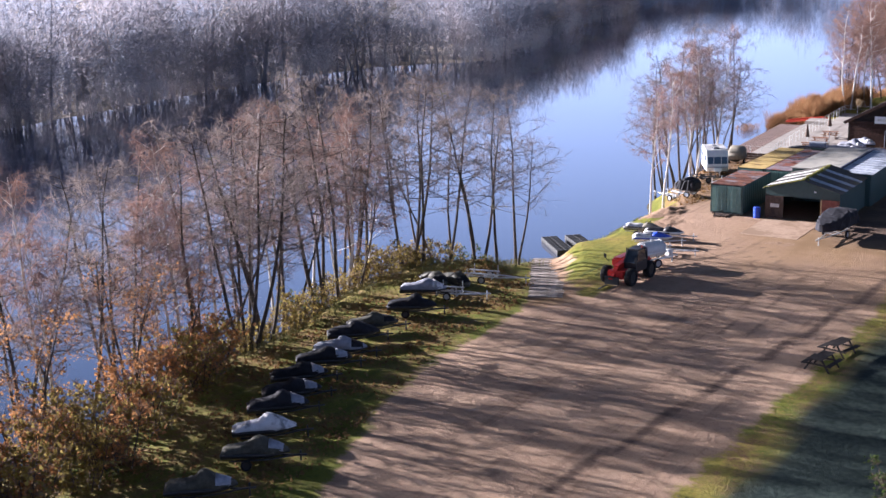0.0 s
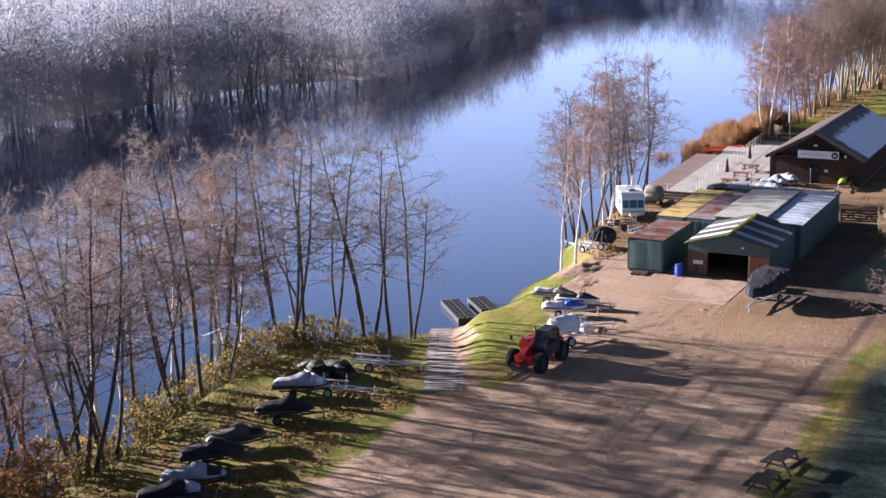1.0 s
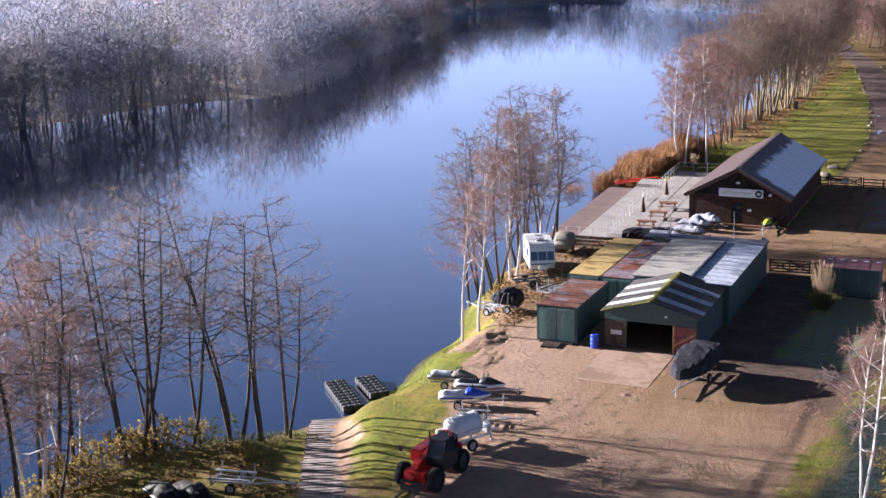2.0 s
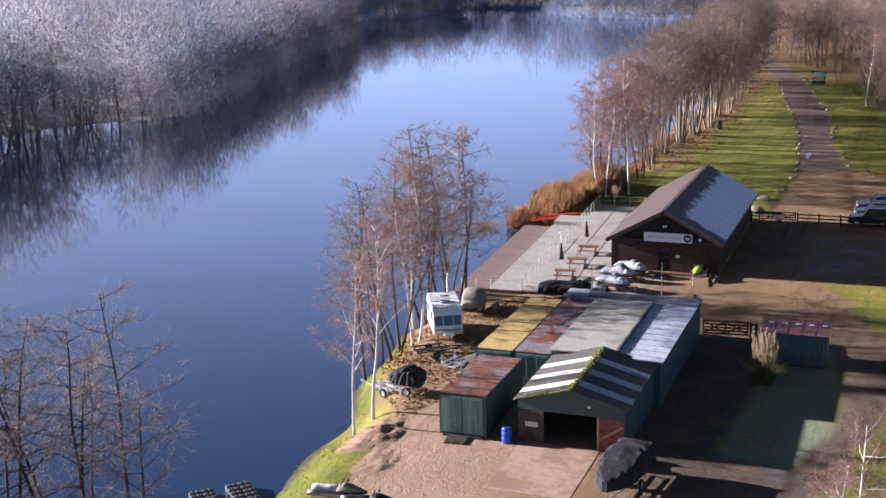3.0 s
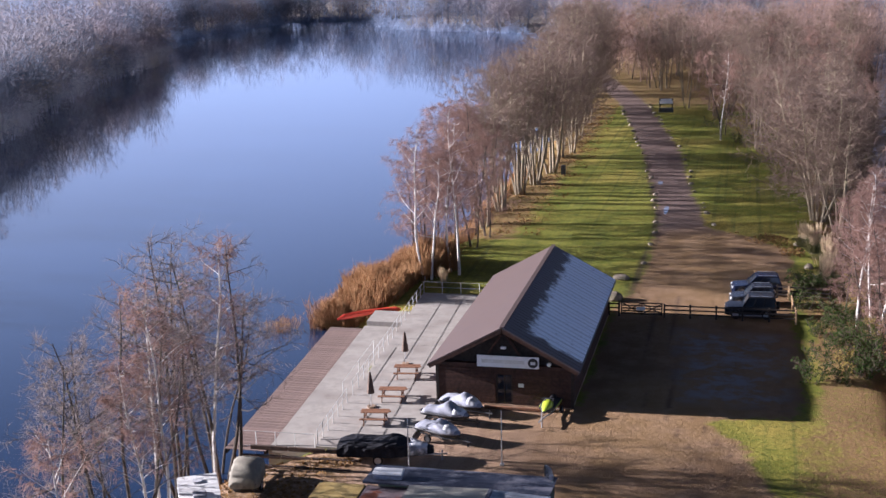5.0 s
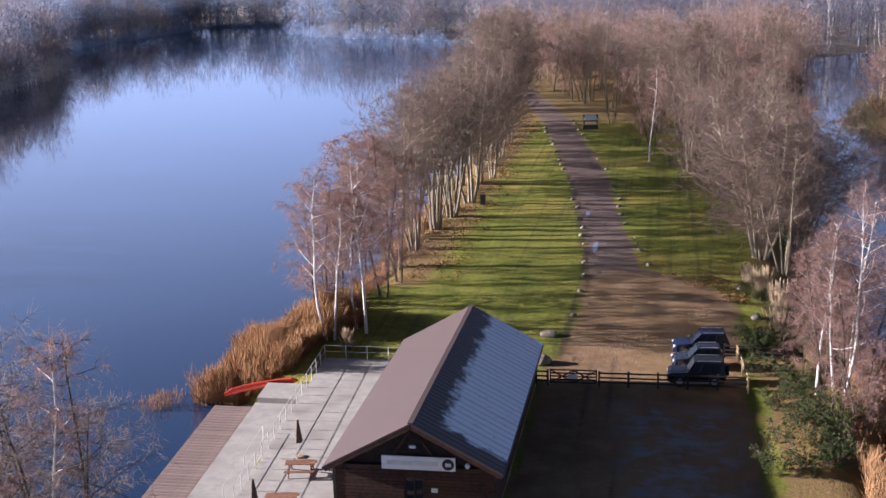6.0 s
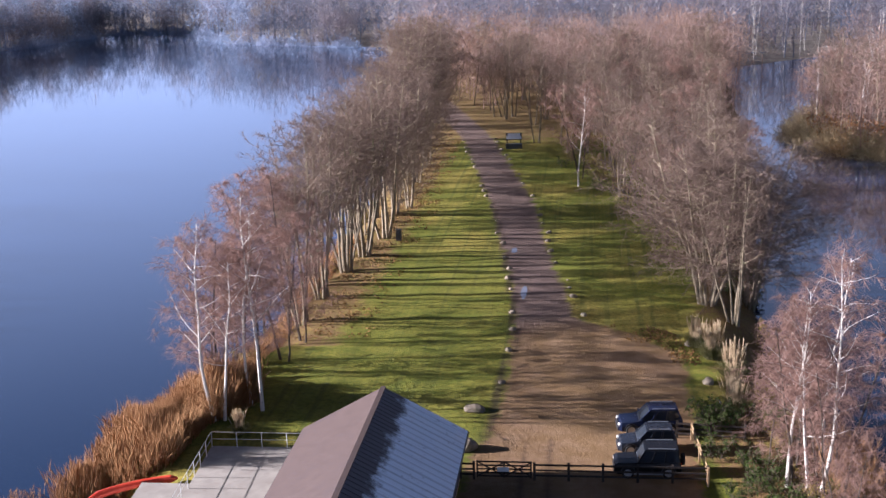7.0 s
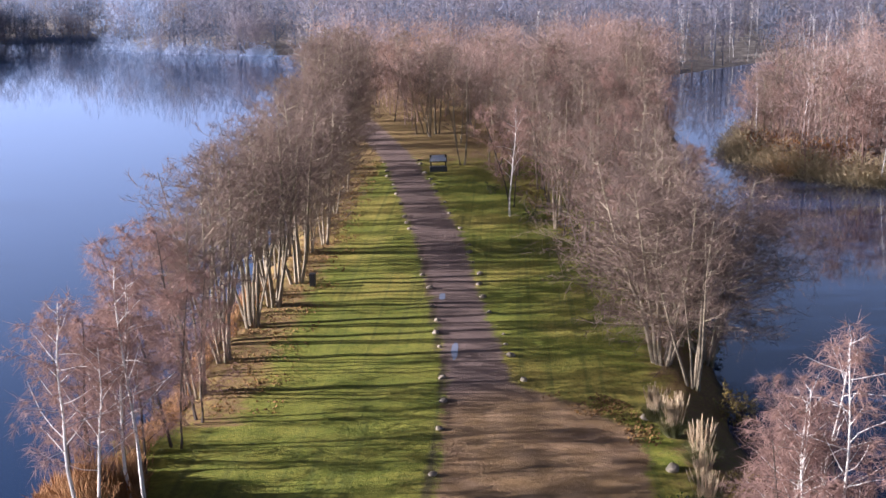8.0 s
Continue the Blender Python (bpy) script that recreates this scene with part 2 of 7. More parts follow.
    "bark_far": stuff_of("bark_far", (0.30, 0.28, 0.27), (0.40, 0.38, 0.36), 4.0, 0.9, 0.0, 0.2, 0.01),
    # blue haze of the lake head, painted as twig colour
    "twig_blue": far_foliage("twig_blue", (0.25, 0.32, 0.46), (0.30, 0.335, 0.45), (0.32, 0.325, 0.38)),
    "maroon_roof": stuff_of("maroon_roof", (0.085, 0.03, 0.035), (0.13, 0.05, 0.052), 2.5, 0.6, 0.0, 0.2, 0.01, (0.07, 0.05, 0.06), 0.8),
    "twig_far_brown": far_foliage("twig_far_brown", (0.27, 0.19, 0.155), (0.42, 0.30, 0.25), (0.46, 0.27, 0.15)),
    "leaf_orange": thin_leaf("leaf_orange", (0.33, 0.155, 0.058), (0.46, 0.245, 0.095), 0.9, 0.5),
    "leaf_olive": thin_leaf("leaf_olive", (0.21, 0.165, 0.045), (0.34, 0.26, 0.075), 0.9, 0.5),
    "leaf_fallen": thin_leaf("leaf_fallen", (0.13, 0.075, 0.035), (0.29, 0.17, 0.06), 1.5, 0.2),
    "slip_concrete": stuff_of("slip_concrete", (0.20, 0.172, 0.15), (0.31, 0.27, 0.235), 3.0, 0.9, 0.0, 0.5, 0.02, (0.12, 0.095, 0.075), 1.0, (0.5, 0.64), 0.35),
    "leaf_green": thin_leaf("leaf_green", (0.045, 0.075, 0.018), (0.07, 0.10, 0.025)),
    "reed": thin_leaf("reed", (0.27, 0.145, 0.065), (0.42, 0.25, 0.12), 0.5),
    "pampas": thin_leaf("pampas", (0.44, 0.34, 0.21), (0.58, 0.46, 0.30)),
    "grass_blade": thin_leaf("grass_blade", (0.12, 0.14, 0.025), (0.2, 0.2, 0.045)),
    "pampas_leaf": thin_leaf("pampas_leaf", (0.17, 0.17, 0.07), (0.25, 0.23, 0.10)),
}


def birch_bark():
    m, nt, bsdf = shader("birch_bark")
    co = nt.nodes.new("ShaderNodeTexCoord").outputs["Object"]
    flat = node(nt, "ShaderNodeMapping", Scale=(2.0, 2.0, 14.0))
    nt.links.new(co, flat.inputs["Vector"])
    bars = ramp(nt, noise_of(nt, flat.outputs["Vector"], 1.0, 5.0, 0.7), 0.57, 0.66)
    tone = blend(nt, noise_of(nt, co, 1.1), (0.48, 0.44, 0.39), (0.65, 0.61, 0.55))
    nt.links.new(blend(nt, bars, tone, (0.06, 0.05, 0.045)), bsdf.inputs["Base Color"])
    bsdf.inputs["Roughness"].default_value = 0.8
    bumped(nt, bsdf, noise_of(nt, co, 18.0), 0.3, 0.01)
    return m


def glass_dark(name, tint):
    m, nt, bsdf = shader(name)
    bsdf.inputs["Base Color"].default_value = (*tint, 1)
    bsdf.inputs["Roughness"].default_value = 0.06
    bsdf.inputs["IOR"].default_value = 1.5
    return m


def water_surface():
    m, nt, bsdf = shader("lake_water")
    co = nt.nodes.new("ShaderNodeNewGeometry").outputs["Position"]
    wide = noise_of(nt, co, 0.012, 3.0)
    nt.links.new(blend(nt, wide, (0.016, 0.031, 0.075), (0.021, 0.039, 0.088)), bsdf.inputs["Base Color"])
    bsdf.inputs["Roughness"].default_value = 0.045
    bsdf.inputs["IOR"].default_value = 1.7
    ripple = maths(nt, "MULTIPLY", noise_of(nt, co, 0.9, 3.0), ramp(nt, noise_of(nt, co, 0.02, 2.0), 0.35, 0.75))
    bumped(nt, bsdf, ripple, 0.004, 0.04)
    return m


def ground_surface():
    """Grass, gravel, mud, leaf litter and painted shade, laid out by the distances stored on the ground sheet."""
    m, nt, bsdf = shader("ground")
    co = nt.nodes.new("ShaderNodeNewGeometry").outputs["Position"]

    def stored(name):
        n = nt.nodes.new("ShaderNodeAttribute")
        n.attribute_name = name
        return n.outputs["Fac"]

    n_wide, n_mid, n_fine, n_grit = noise_of(nt, co, 0.07, 4), noise_of(nt, co, 0.45, 5, 0.65), noise_of(nt, co, 2.6, 5, 0.7), noise_of(nt, co, 11.0, 4, 0.7)
    # grass: lush and yellowed patches, with leaf litter under the trees
    grass = blend(nt, ramp(nt, n_mid, 0.35, 0.65), (0.118, 0.133, 0.015), (0.19, 0.182, 0.026))
    grass = blend(nt, ramp(nt, n_wide, 0.45, 0.68), grass, (0.28, 0.222, 0.045))
    grass = blend(nt, maths(nt, "MULTIPLY", ramp(nt, n_fine, 0.44, 0.66), 0.6), grass, (0.06, 0.08, 0.012))
    specks = ramp(nt, noise_of(nt, co, 6.0, 4, 0.8), 0.56, 0.66)
    grass = blend(nt, maths(nt, "MULTIPLY", specks, maths(nt, "ADD", ramp(nt, stored("wood"), 0.2, 0.5), 0.12)), grass, (0.30, 0.19, 0.06))
    mown = node(nt, "ShaderNodeMapping", Scale=(1.5, 0.02, 1.0))
    nt.links.new(co, mown.inputs["Vector"])
    grass = blend(nt, maths(nt, "MULTIPLY", ramp(nt, noise_of(nt, mown.outputs["Vector"], 1.0, 3, 0.5), 0.5, 0.68), 0.5), grass, (0.07, 0.085, 0.016))
    litter = blend(nt, ramp(nt, n_grit, 0.35, 0.65), (0.12, 0.078, 0.036), (0.25, 0.15, 0.065))
    trees = maths(nt, "ADD", stored("wood"), maths(nt, "MULTIPLY", maths(nt, "SUBTRACT", n_mid, 0.5), 1.8))
    grass = blend(nt, maths(nt, "MULTIPLY", ramp(nt, trees, 0.25, 0.85), maths(nt, "ADD", ramp(nt, n_fine, 0.3, 0.6), 0.2)), grass, litter)
    # floor of the far woods, paled to fill the shadow gaps between crowns
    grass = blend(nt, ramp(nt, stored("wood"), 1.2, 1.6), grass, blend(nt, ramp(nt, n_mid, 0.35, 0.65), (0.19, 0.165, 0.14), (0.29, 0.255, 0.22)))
    frost = maths(nt, "MULTIPLY", stored("frost"), ramp(nt, n_fine, 0.25, 0.6))
    grass = blend(nt, maths(nt, "MULTIPLY", frost, 0.7), grass, (0.20, 0.25, 0.22))
    # shade over the grass by the car park, painted as near-black ground
    grass = blend(nt, stored("painted_shade"), grass, blend(nt, ramp(nt, n_fine, 0.35, 0.65), (0.012, 0.021, 0.018), (0.031, 0.045, 0.038)))
    # gravel: pinkish sand, darker damp patches, tracks
    gravel = blend(nt, ramp(nt, n_mid, 0.3, 0.7), (0.33, 0.222, 0.148), (0.45, 0.312, 0.212))
    gravel = blend(nt, ramp(nt, n_wide, 0.42, 0.62), gravel, (0.34, 0.23, 0.152))
    gravel = blend(nt, maths(nt, "MULTIPLY", ramp(nt, n_fine, 0.48, 0.68), 0.35), gravel, (0.125, 0.08, 0.055))
    clods = ramp(nt, noise_of(nt, co, 0.9, 6, 0.75), 0.54, 0.64)
    gravel = blend(nt, maths(nt, "MULTIPLY", clods, 0.3), gravel, (0.15, 0.098, 0.066))
    gravel = blend(nt, maths(nt, "MULTIPLY", ramp(nt, n_grit, 0.52, 0.7), 0.5), gravel, (0.46, 0.34, 0.25))
    lane = node(nt, "ShaderNodeMapping", Scale=(1.1, 0.07, 1.0), Rotation=(0, 0, -0.05))
    nt.links.new(co, lane.inputs["Vector"])
    tracks = noise_of(nt, lane.outputs["Vector"], 1.0, 5, 0.6)
    gravel = blend(nt, maths(nt, "MULTIPLY", ramp(nt, tracks, 0.5, 0.72), 0.5), gravel, (0.15, 0.092, 0.06))
    gravel = blend(nt, maths(nt, "MULTIPLY", ramp(nt, tracks, 0.45, 0.3), 0.35), gravel, (0.42, 0.30, 0.21))
    damp = maths(nt, "MULTIPLY", stored("damp"), maths(nt, "ADD", maths(nt, "MULTIPLY", ramp(nt, n_mid, 0.3, 0.62), 0.35), 0.62))
    gravel = blend(nt, damp, gravel, blend(nt, ramp(nt, n_wide, 0.4, 0.6), (0.14, 0.085, 0.042), (0.21, 0.132, 0.060)))
    # dark mud beside the sheds, its colour also deepening their shadow
    gravel = blend(nt, maths(nt, "MULTIPLY", stored("mire_shade"), maths(nt, "ADD", maths(nt, "MULTIPLY", ramp(nt, n_mid, 0.3, 0.62), 0.4), 0.5)), gravel,
                   blend(nt, ramp(nt, n_fine, 0.35, 0.65), (0.058, 0.044, 0.036), (0.11, 0.082, 0.064)))
    leafy = maths(nt, "MULTIPLY", stored("litter"), ramp(nt, n_fine, 0.3, 0.6))
    gravel = blend(nt, leafy, gravel, litter)
    road = blend(nt, ramp(nt, n_mid, 0.3, 0.7), (0.105, 0.075, 0.066), (0.16, 0.114, 0.096))
    gravel = blend(nt, stored("road"), gravel, road)
    gravel = blend(nt, maths(nt, "MULTIPLY", maths(nt, "MULTIPLY", stored("frost"), ramp(nt, n_mid, 0.42, 0.62)), 0.6), gravel, (0.25, 0.28, 0.33))
    edge = maths(nt, "ADD", stored("gravel"), maths(nt, "MULTIPLY", maths(nt, "SUBTRACT", n_mid, 0.5), 2.6))
    edge = maths(nt, "ADD", edge, maths(nt, "MULTIPLY", maths(nt, "SUBTRACT", n_fine, 0.5), 1.3))
    whole = blend(nt, ramp(nt, edge, -0.35, 0.35), grass, gravel)
    rut = maths(nt, "ADD", stored("rut"), maths(nt, "MULTIPLY", maths(nt, "SUBTRACT", n_fine, 0.5), 0.7))
    whole = blend(nt, maths(nt, "MULTIPLY", ramp(nt, rut, 0.35, 0.9), 0.7), whole, (0.05, 0.032, 0.026))
    mud = maths(nt, "ADD", stored("shore"), maths(nt, "MULTIPLY", maths(nt, "SUBTRACT", n_mid, 0.5), 1.5))
    # far shore mud is tinted blue-grey to lift its shaded band
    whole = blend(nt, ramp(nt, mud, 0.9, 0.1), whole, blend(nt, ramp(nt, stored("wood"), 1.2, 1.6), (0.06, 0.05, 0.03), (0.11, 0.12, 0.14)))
    nt.links.new(whole, bsdf.inputs["Base Color"])
    bsdf.inputs["Roughness"].default_value = 0.95
    bsdf.inputs["Specular IOR Level"].default_value = 0.15
    height = maths(nt, "ADD", maths(nt, "MULTIPLY", n_fine, 0.7), maths(nt, "MULTIPLY", n_grit, 0.35))
    bumped(nt, bsdf, height, 0.8, 0.2)
    return m


for paint in ("car_navy", "car_black", "car_slate"):
    M[paint].node_tree.nodes["Principled BSDF"].inputs["Specular IOR Level"].default_value = 0.2
M["bark_birch"] = birch_bark()
M["glass"] = glass_dark("dark_glass", (0.02, 0.026, 0.035))
M["caravan_glass"] = glass_dark("caravan_glass", (0.05, 0.09, 0.14))
M["water"] = water_surface()
M["ground"] = ground_surface()

# ---- building helpers ----
def empty(name, x=0.0, y=0.0, z=0.0, turn=0.0):
    ob = new(name)
    ob.matrix_basis = pose(x, y, z, 0, 0, turn)
    return ob


def link(name, me, material, parent=None, label="", smooth=False):
    if material:
        me.materials.append(material)
    if smooth:
        me.polygons.foreach_set("use_smooth", [True] * len(me.polygons))
    ob = new(name, me)
    if parent:
        ob.parent = parent
    return tagged(ob, label)


def part(name, bm, material, parent=None, label="", smooth=False):
    """One bmesh as one mesh object under a thing or a part."""
    me = bpy.data.meshes.new(name)
    bmesh.ops.recalc_face_normals(bm, faces=bm.faces)
    bm.to_mesh(me)
    bm.free()
    return link(name, me, material, parent, label, smooth)


def box(x0, y0, z0, x1, y1, z1, bevel=0.0, bm=None, m=None):
    bm = bm or bmesh.new()
    made = bmesh.ops.create_cube(bm, size=1.0)["verts"]
    for v in made:
        v.co = Vector(((x0 + x1) / 2 + v.co.x * (x1 - x0), (y0 + y1) / 2 + v.co.y * (y1 - y0), (z0 + z1) / 2 + v.co.z * (z1 - z0)))
    if bevel:
        edges = list({e for v in made for e in v.link_edges})
        made = bmesh.ops.bevel(bm, geom=edges, offset=bevel, segments=2, affect="EDGES")["verts"]
    if m:
        bmesh.ops.transform(bm, matrix=m, verts=list(made))
    return bm


def bar(a, b, r0, r1=None, n=8, bm=None):
    """A round bar from a to b."""
    bm = bm or bmesh.new()
    a, b = Vector(a), Vector(b)
    turn = (b - a).to_track_quat("Z", "Y").to_matrix().to_4x4()
    bmesh.ops.create_cone(bm, cap_ends=True, segments=n, radius1=r0, radius2=r0 if r1 is None else r1, depth=(b - a).length,
                          matrix=Matrix.Translation((a + b) / 2) @ turn)
    return bm


def beam(a, b, w, h, bm=None):
    """A square-edged bar from a to b, w wide and h high."""
    bm = bm or bmesh.new()
    a, b = Vector(a), Vector(b)
    d = (b - a).normalized()
    up = Vector((0, 0, 1)) if abs(d.z) < 0.95 else Vector((0, 1, 0))
    s = d.cross(up).normalized() * w / 2
    u = s.cross(d).normalized() * h / 2
    ring = [[bm.verts.new(p + i * s + j * u) for i, j in ((-1, -1), (1, -1), (1, 1), (-1, 1))] for p in (a, b)]
    for i in range(4):
        bm.faces.new((ring[0][i], ring[0][(i + 1) % 4], ring[1][(i + 1) % 4], ring[1][i]))
    bm.faces.new(ring[0][::-1])
    bm.faces.new(ring[1])
    return bm


def loft(rings, bm=None, close=True):
    """A skin over rings of equally many points, closed at both ends."""
    bm = bm or bmesh.new()
    made = [[bm.verts.new(p) for p in ring] for ring in rings]
    n = len(made[0])
    for a, b in zip(made, made[1:]):
        for i in range(n):
            bm.faces.new((a[i], a[(i + 1) % n], b[(i + 1) % n], b[i]))
    if close:
        bm.faces.new(made[0][::-1])
        bm.faces.new(made[-1])
    return bm


def wheel(parent, x, y, z, r, w, rim="galvanised", axis="x", hub=0.55):
    """A tyre with its rim, the axle along x or y."""
    profile = ((-w / 2, 0.72 * r), (-w / 2, 0.92 * r), (-w * 0.36, r), (w * 0.36, r), (w / 2, 0.92 * r), (w / 2, 0.72 * r), (0, 0.6 * r))
    bm = bmesh.new()
    steps = 18
    grid = []
    for i in range(steps):
        a = 2 * math.pi * i / steps
        grid.append([bm.verts.new((o, q * math.cos(a), q * math.sin(a)) if axis == "x" else (q * math.cos(a), o, q * math.sin(a))) for o, q in profile])
    for i in range(steps):
        for j in range(len(profile)):
            p, q = grid[i], grid[(i + 1) % steps]
            bm.faces.new((p[j], p[(j + 1) % len(profile)], q[(j + 1) % len(profile)], q[j]))
    tyre = part("wheel", bm, M["tyre"], parent, "", True)
    tyre.location = (x, y, z)
    d = (w * 0.3, 0, 0) if axis == "x" else (0, w * 0.3, 0)
    part("rim", bar([-c for c in d], d, r * 0.7, n=14), M[rim], tyre)
    return tyre


def sheet(name, corner, along, across, waves, depth, material, parent=None, label="", thick=0.02):
    """A corrugated sheet: ribs run along `along`, repeated over `across`."""
    corner, along, across = Vector(corner), Vector(along), Vector(across)
    up = across.cross(along).normalized()
    bm = bmesh.new()
    rows = []
    n = waves * 4
    for i in range(n + 1):
        h = depth * (0, 1, 1, 0)[i % 4]
        p = corner + across * (i / n) + up * h
        rows.append([bm.verts.new(q) for q in (p, p + along, p + along - up * thick, p - up * thick)])
    for a, b in zip(rows, rows[1:]):
        for i in range(4):
            bm.faces.new((a[i], a[(i + 1) % 4], b[(i + 1) % 4], b[i]))
    bm.faces.new(rows[0][::-1])
    bm.faces.new(rows[-1])
    return part(name, bm, material, parent, label)

# ---- ground sheet and lakes ----
WATER = -2.0
LAKE_WEST = [(-60, -400), (-50, -60), (-49, 10), (-50, 30), (-52, 45), (-53, 58), (-55.5, 68), (-55, 76), (-51.5, 82), (-49, 86), (-47.2, 90), (-46.6, 96), (-47.4, 106),
             (-49.5, 114), (-50.5, 124), (-49.5, 130), (-46.6, 133), (-47.4, 146), (-48, 159), (-53, 163), (-53.5, 172), (-50, 178), (-48.5, 190), (-49, 205), (-48.5, 225),
             (-48, 245), (-50, 270), (-55, 300), (-60, 330), (-66, 380), (-75, 430), (-83, 463), (-112, 476), (-137, 487), (-160, 530), (-190, 530), (-204, 470), (-205, 440),
             (-188, 405), (-171, 375), (-168, 345), (-163, 320), (-153, 288), (-141, 252), (-136, 228), (-144, 219), (-151, 210), (-155, 180), (-152, 130), (-148, 60), (-150, -40), (-200, -400)]
LAKE_EAST = [(-4, 120), (-5.5, 140), (-6, 158), (-5, 172), (-7, 186), (-6, 205), (-3, 225), (0, 260), (4, 300), (8, 345), (16, 395), (42, 420), (36, 360),
             (20, 318), (12, 296), (17, 281), (27, 270), (60, 262), (110, 250), (120, 120)]
LOT = [(-24, -40), (-30, 0), (-31.5, 25), (-33, 39.7), (-34.8, 44.6), (-36.8, 50), (-38.6, 57), (-38.8, 63), (-39.2, 69.5), (-41.5, 75), (-45.8, 82.5), (-50, 87.5),
       (-47.5, 89), (-43.9, 85.4), (-39.8, 77), (-36.8, 73.5), (-36.2, 77), (-37.3, 82), (-39, 87.5), (-41.2, 92), (-41.6, 97), (-42.6, 102), (-44.3, 107.5), (-47, 115),
       (-48.6, 122), (-49, 128), (-48, 132), (-38, 132), (-38, 141.5), (-28.5, 141.5), (-28.5, 165), (-27.5, 169), (-27, 180), (-27.4, 196.5), (-30, 219), (-32.8, 240), (-40.4, 286),
       (-52, 330), (-75, 400), (-70, 402), (-47, 330), (-36.5, 290), (-27.6, 240), (-24.6, 211), (-22.3, 194), (-17.2, 189), (-14, 184.5), (-14.2, 174), (-14.6, 163),
       (-14, 152), (-14.6, 142), (-20.7, 140.3), (-18.1, 137.2), (-17.1, 132.8), (-14.9, 128), (-13.5, 119), (-14.8, 110), (-16.8, 102), (-18.2, 96), (-19.1, 85), (-18.7, 72), (-19.3, 58),
       (-19.7, 46), (-20, 20), (-16, -40)]
ISLAND = [(-23.4, 104), (-22.4, 112), (-22.2, 119), (-23, 124.5), (-18.4, 124.5), (-17.1, 117), (-17.2, 109), (-19, 103)]
RUT = [(-26, 34), (-24.8, 44.4), (-23.7, 53.2), (-22.7, 63.9), (-21.5, 72.1), (-20.1, 86.3), (-19.5, 97), (-18, 106)]
TRACKS = [[(-21.1, 140.9), (-19.8, 137.4), (-18.2, 134.1), (-16, 129.3), (-14.6, 122), (-15.4, 112), (-17, 104)], [(-22.8, 141), (-21.6, 137), (-19.9, 133.4), (-17.7, 128.6), (-16.2, 121.5)],
          [(-29, 133.7), (-23, 133.3), (-18.5, 131.8)], [(-29, 132.1), (-23, 131.5), (-18, 129.6)], [(-34, 93), (-30, 88), (-27, 80), (-25.8, 70)], [(-32.2, 94), (-28.4, 88.6), (-25.4, 80.4), (-24.1, 70)],
          [(-25.5, 168), (-25, 155), (-24.6, 142)], [(-23.8, 168), (-23.3, 155), (-22.9, 142)]]
VERGE_SOIL = [(-28.0, 167), (-27.5, 176), (-27.1, 188), (-27.5, 197), (-28.8, 208), (-30.2, 222), (-32.6, 240)]
ROAD = [(-29, 192), (-28, 196), (-30.5, 219), (-33.3, 240), (-41, 286), (-75, 400), (-70, 402), (-36.2, 290), (-27.2, 240), (-24.2, 211), (-22.5, 194)]
FROST = [(-23.4, 103), (-22, 124), (-18, 124), (-16.5, 108), (-18.5, 101)]


def inside_by(px, py, polygon):
    """How far each place lies inside the polygon, in metres; outside it is negative."""
    best = np.full(px.shape, 1e9)
    odd = np.zeros(px.shape, bool)
    for (ax, ay), (bx, by) in zip(polygon, polygon[1:] + polygon[:1]):
        s = np.clip(((px - ax) * (bx - ax) + (py - ay) * (by - ay)) / ((bx - ax) ** 2 + (by - ay) ** 2), 0, 1)
        best = np.minimum(best, np.hypot(px - ax - s * (bx - ax), py - ay - s * (by - ay)))
        if ay != by:
            odd ^= ((ay > py) != (by > py)) & (px < (bx - ax) * (py - ay) / (by - ay) + ax)
    return np.where(odd, best, -best)


def line_gap(px, py, line):
    best = np.full(px.shape, 1e9)
    for (ax, ay), (bx, by) in zip(line, line[1:]):
        s = np.clip(((px - ax) * (bx - ax) + (py - ay) * (by - ay)) / ((bx - ax) ** 2 + (by - ay) ** 2), 0, 1)
        best = np.minimum(best, np.hypot(px - ax - s * (bx - ax), py - ay - s * (by - ay)))
    return best


def smooth_step(v, a, b):
    s = np.clip((v - a) / (b - a), 0, 1)
    return s * s * (3 - 2 * s)


def shore_gap(px, py):
    """Distance from the water's edge, positive on land."""
    return -np.maximum(inside_by(px, py, LAKE_WEST), inside_by(px, py, LAKE_EAST))


def wobble(px, py):
    return 0.5 * np.sin(px * 0.61 + 1.3 * np.sin(py * 0.37)) + 0.5 * np.sin(py * 0.53 + 1.7 * np.sin(px * 0.29))


SLIP = [(-39.5, 72), (-51, 91)]


def land_height(px, py):
    gap = shore_gap(px, py) + 0.5 * wobble(px, py)
    lot = np.maximum(inside_by(px, py, LOT), 0)
    z = WATER - 0.15 + smooth_step(gap, -0.4, 4.2) * (0 - WATER + 0.15)
    z = np.where(gap < 0, WATER - 0.15 - np.minimum(-gap * 0.4, 2.5), z)
    # the far shores shelve gently
    away = np.maximum(np.maximum(smooth_step(px, -95, -105), smooth_step(py, 390, 405)), smooth_step(px, 3, 8) * smooth_step(py, 235, 250))
    shelf = WATER - 0.15 + smooth_step(gap, -0.4, 22.0) * 1.6
    z = np.where(gap > 0, z + (shelf - z) * away, z)
    slip = line_gap(px, py, SLIP)
    s = np.clip(((px + 39.5) * -11.5 + (py - 72) * 19) / (11.5 ** 2 + 19 ** 2), 0, 1)
    z = np.where(slip < 4, np.minimum(z, z + (np.maximum(-2.6 * s ** 1.3, z - 3) - z) * smooth_step(slip, 4.0, 1.6)), z)
    rough = 0.07 * wobble(px * 1.7, py * 1.7) * smooth_step(gap, 1.5, 5) * smooth_step(lot, 0.8, 0.0)
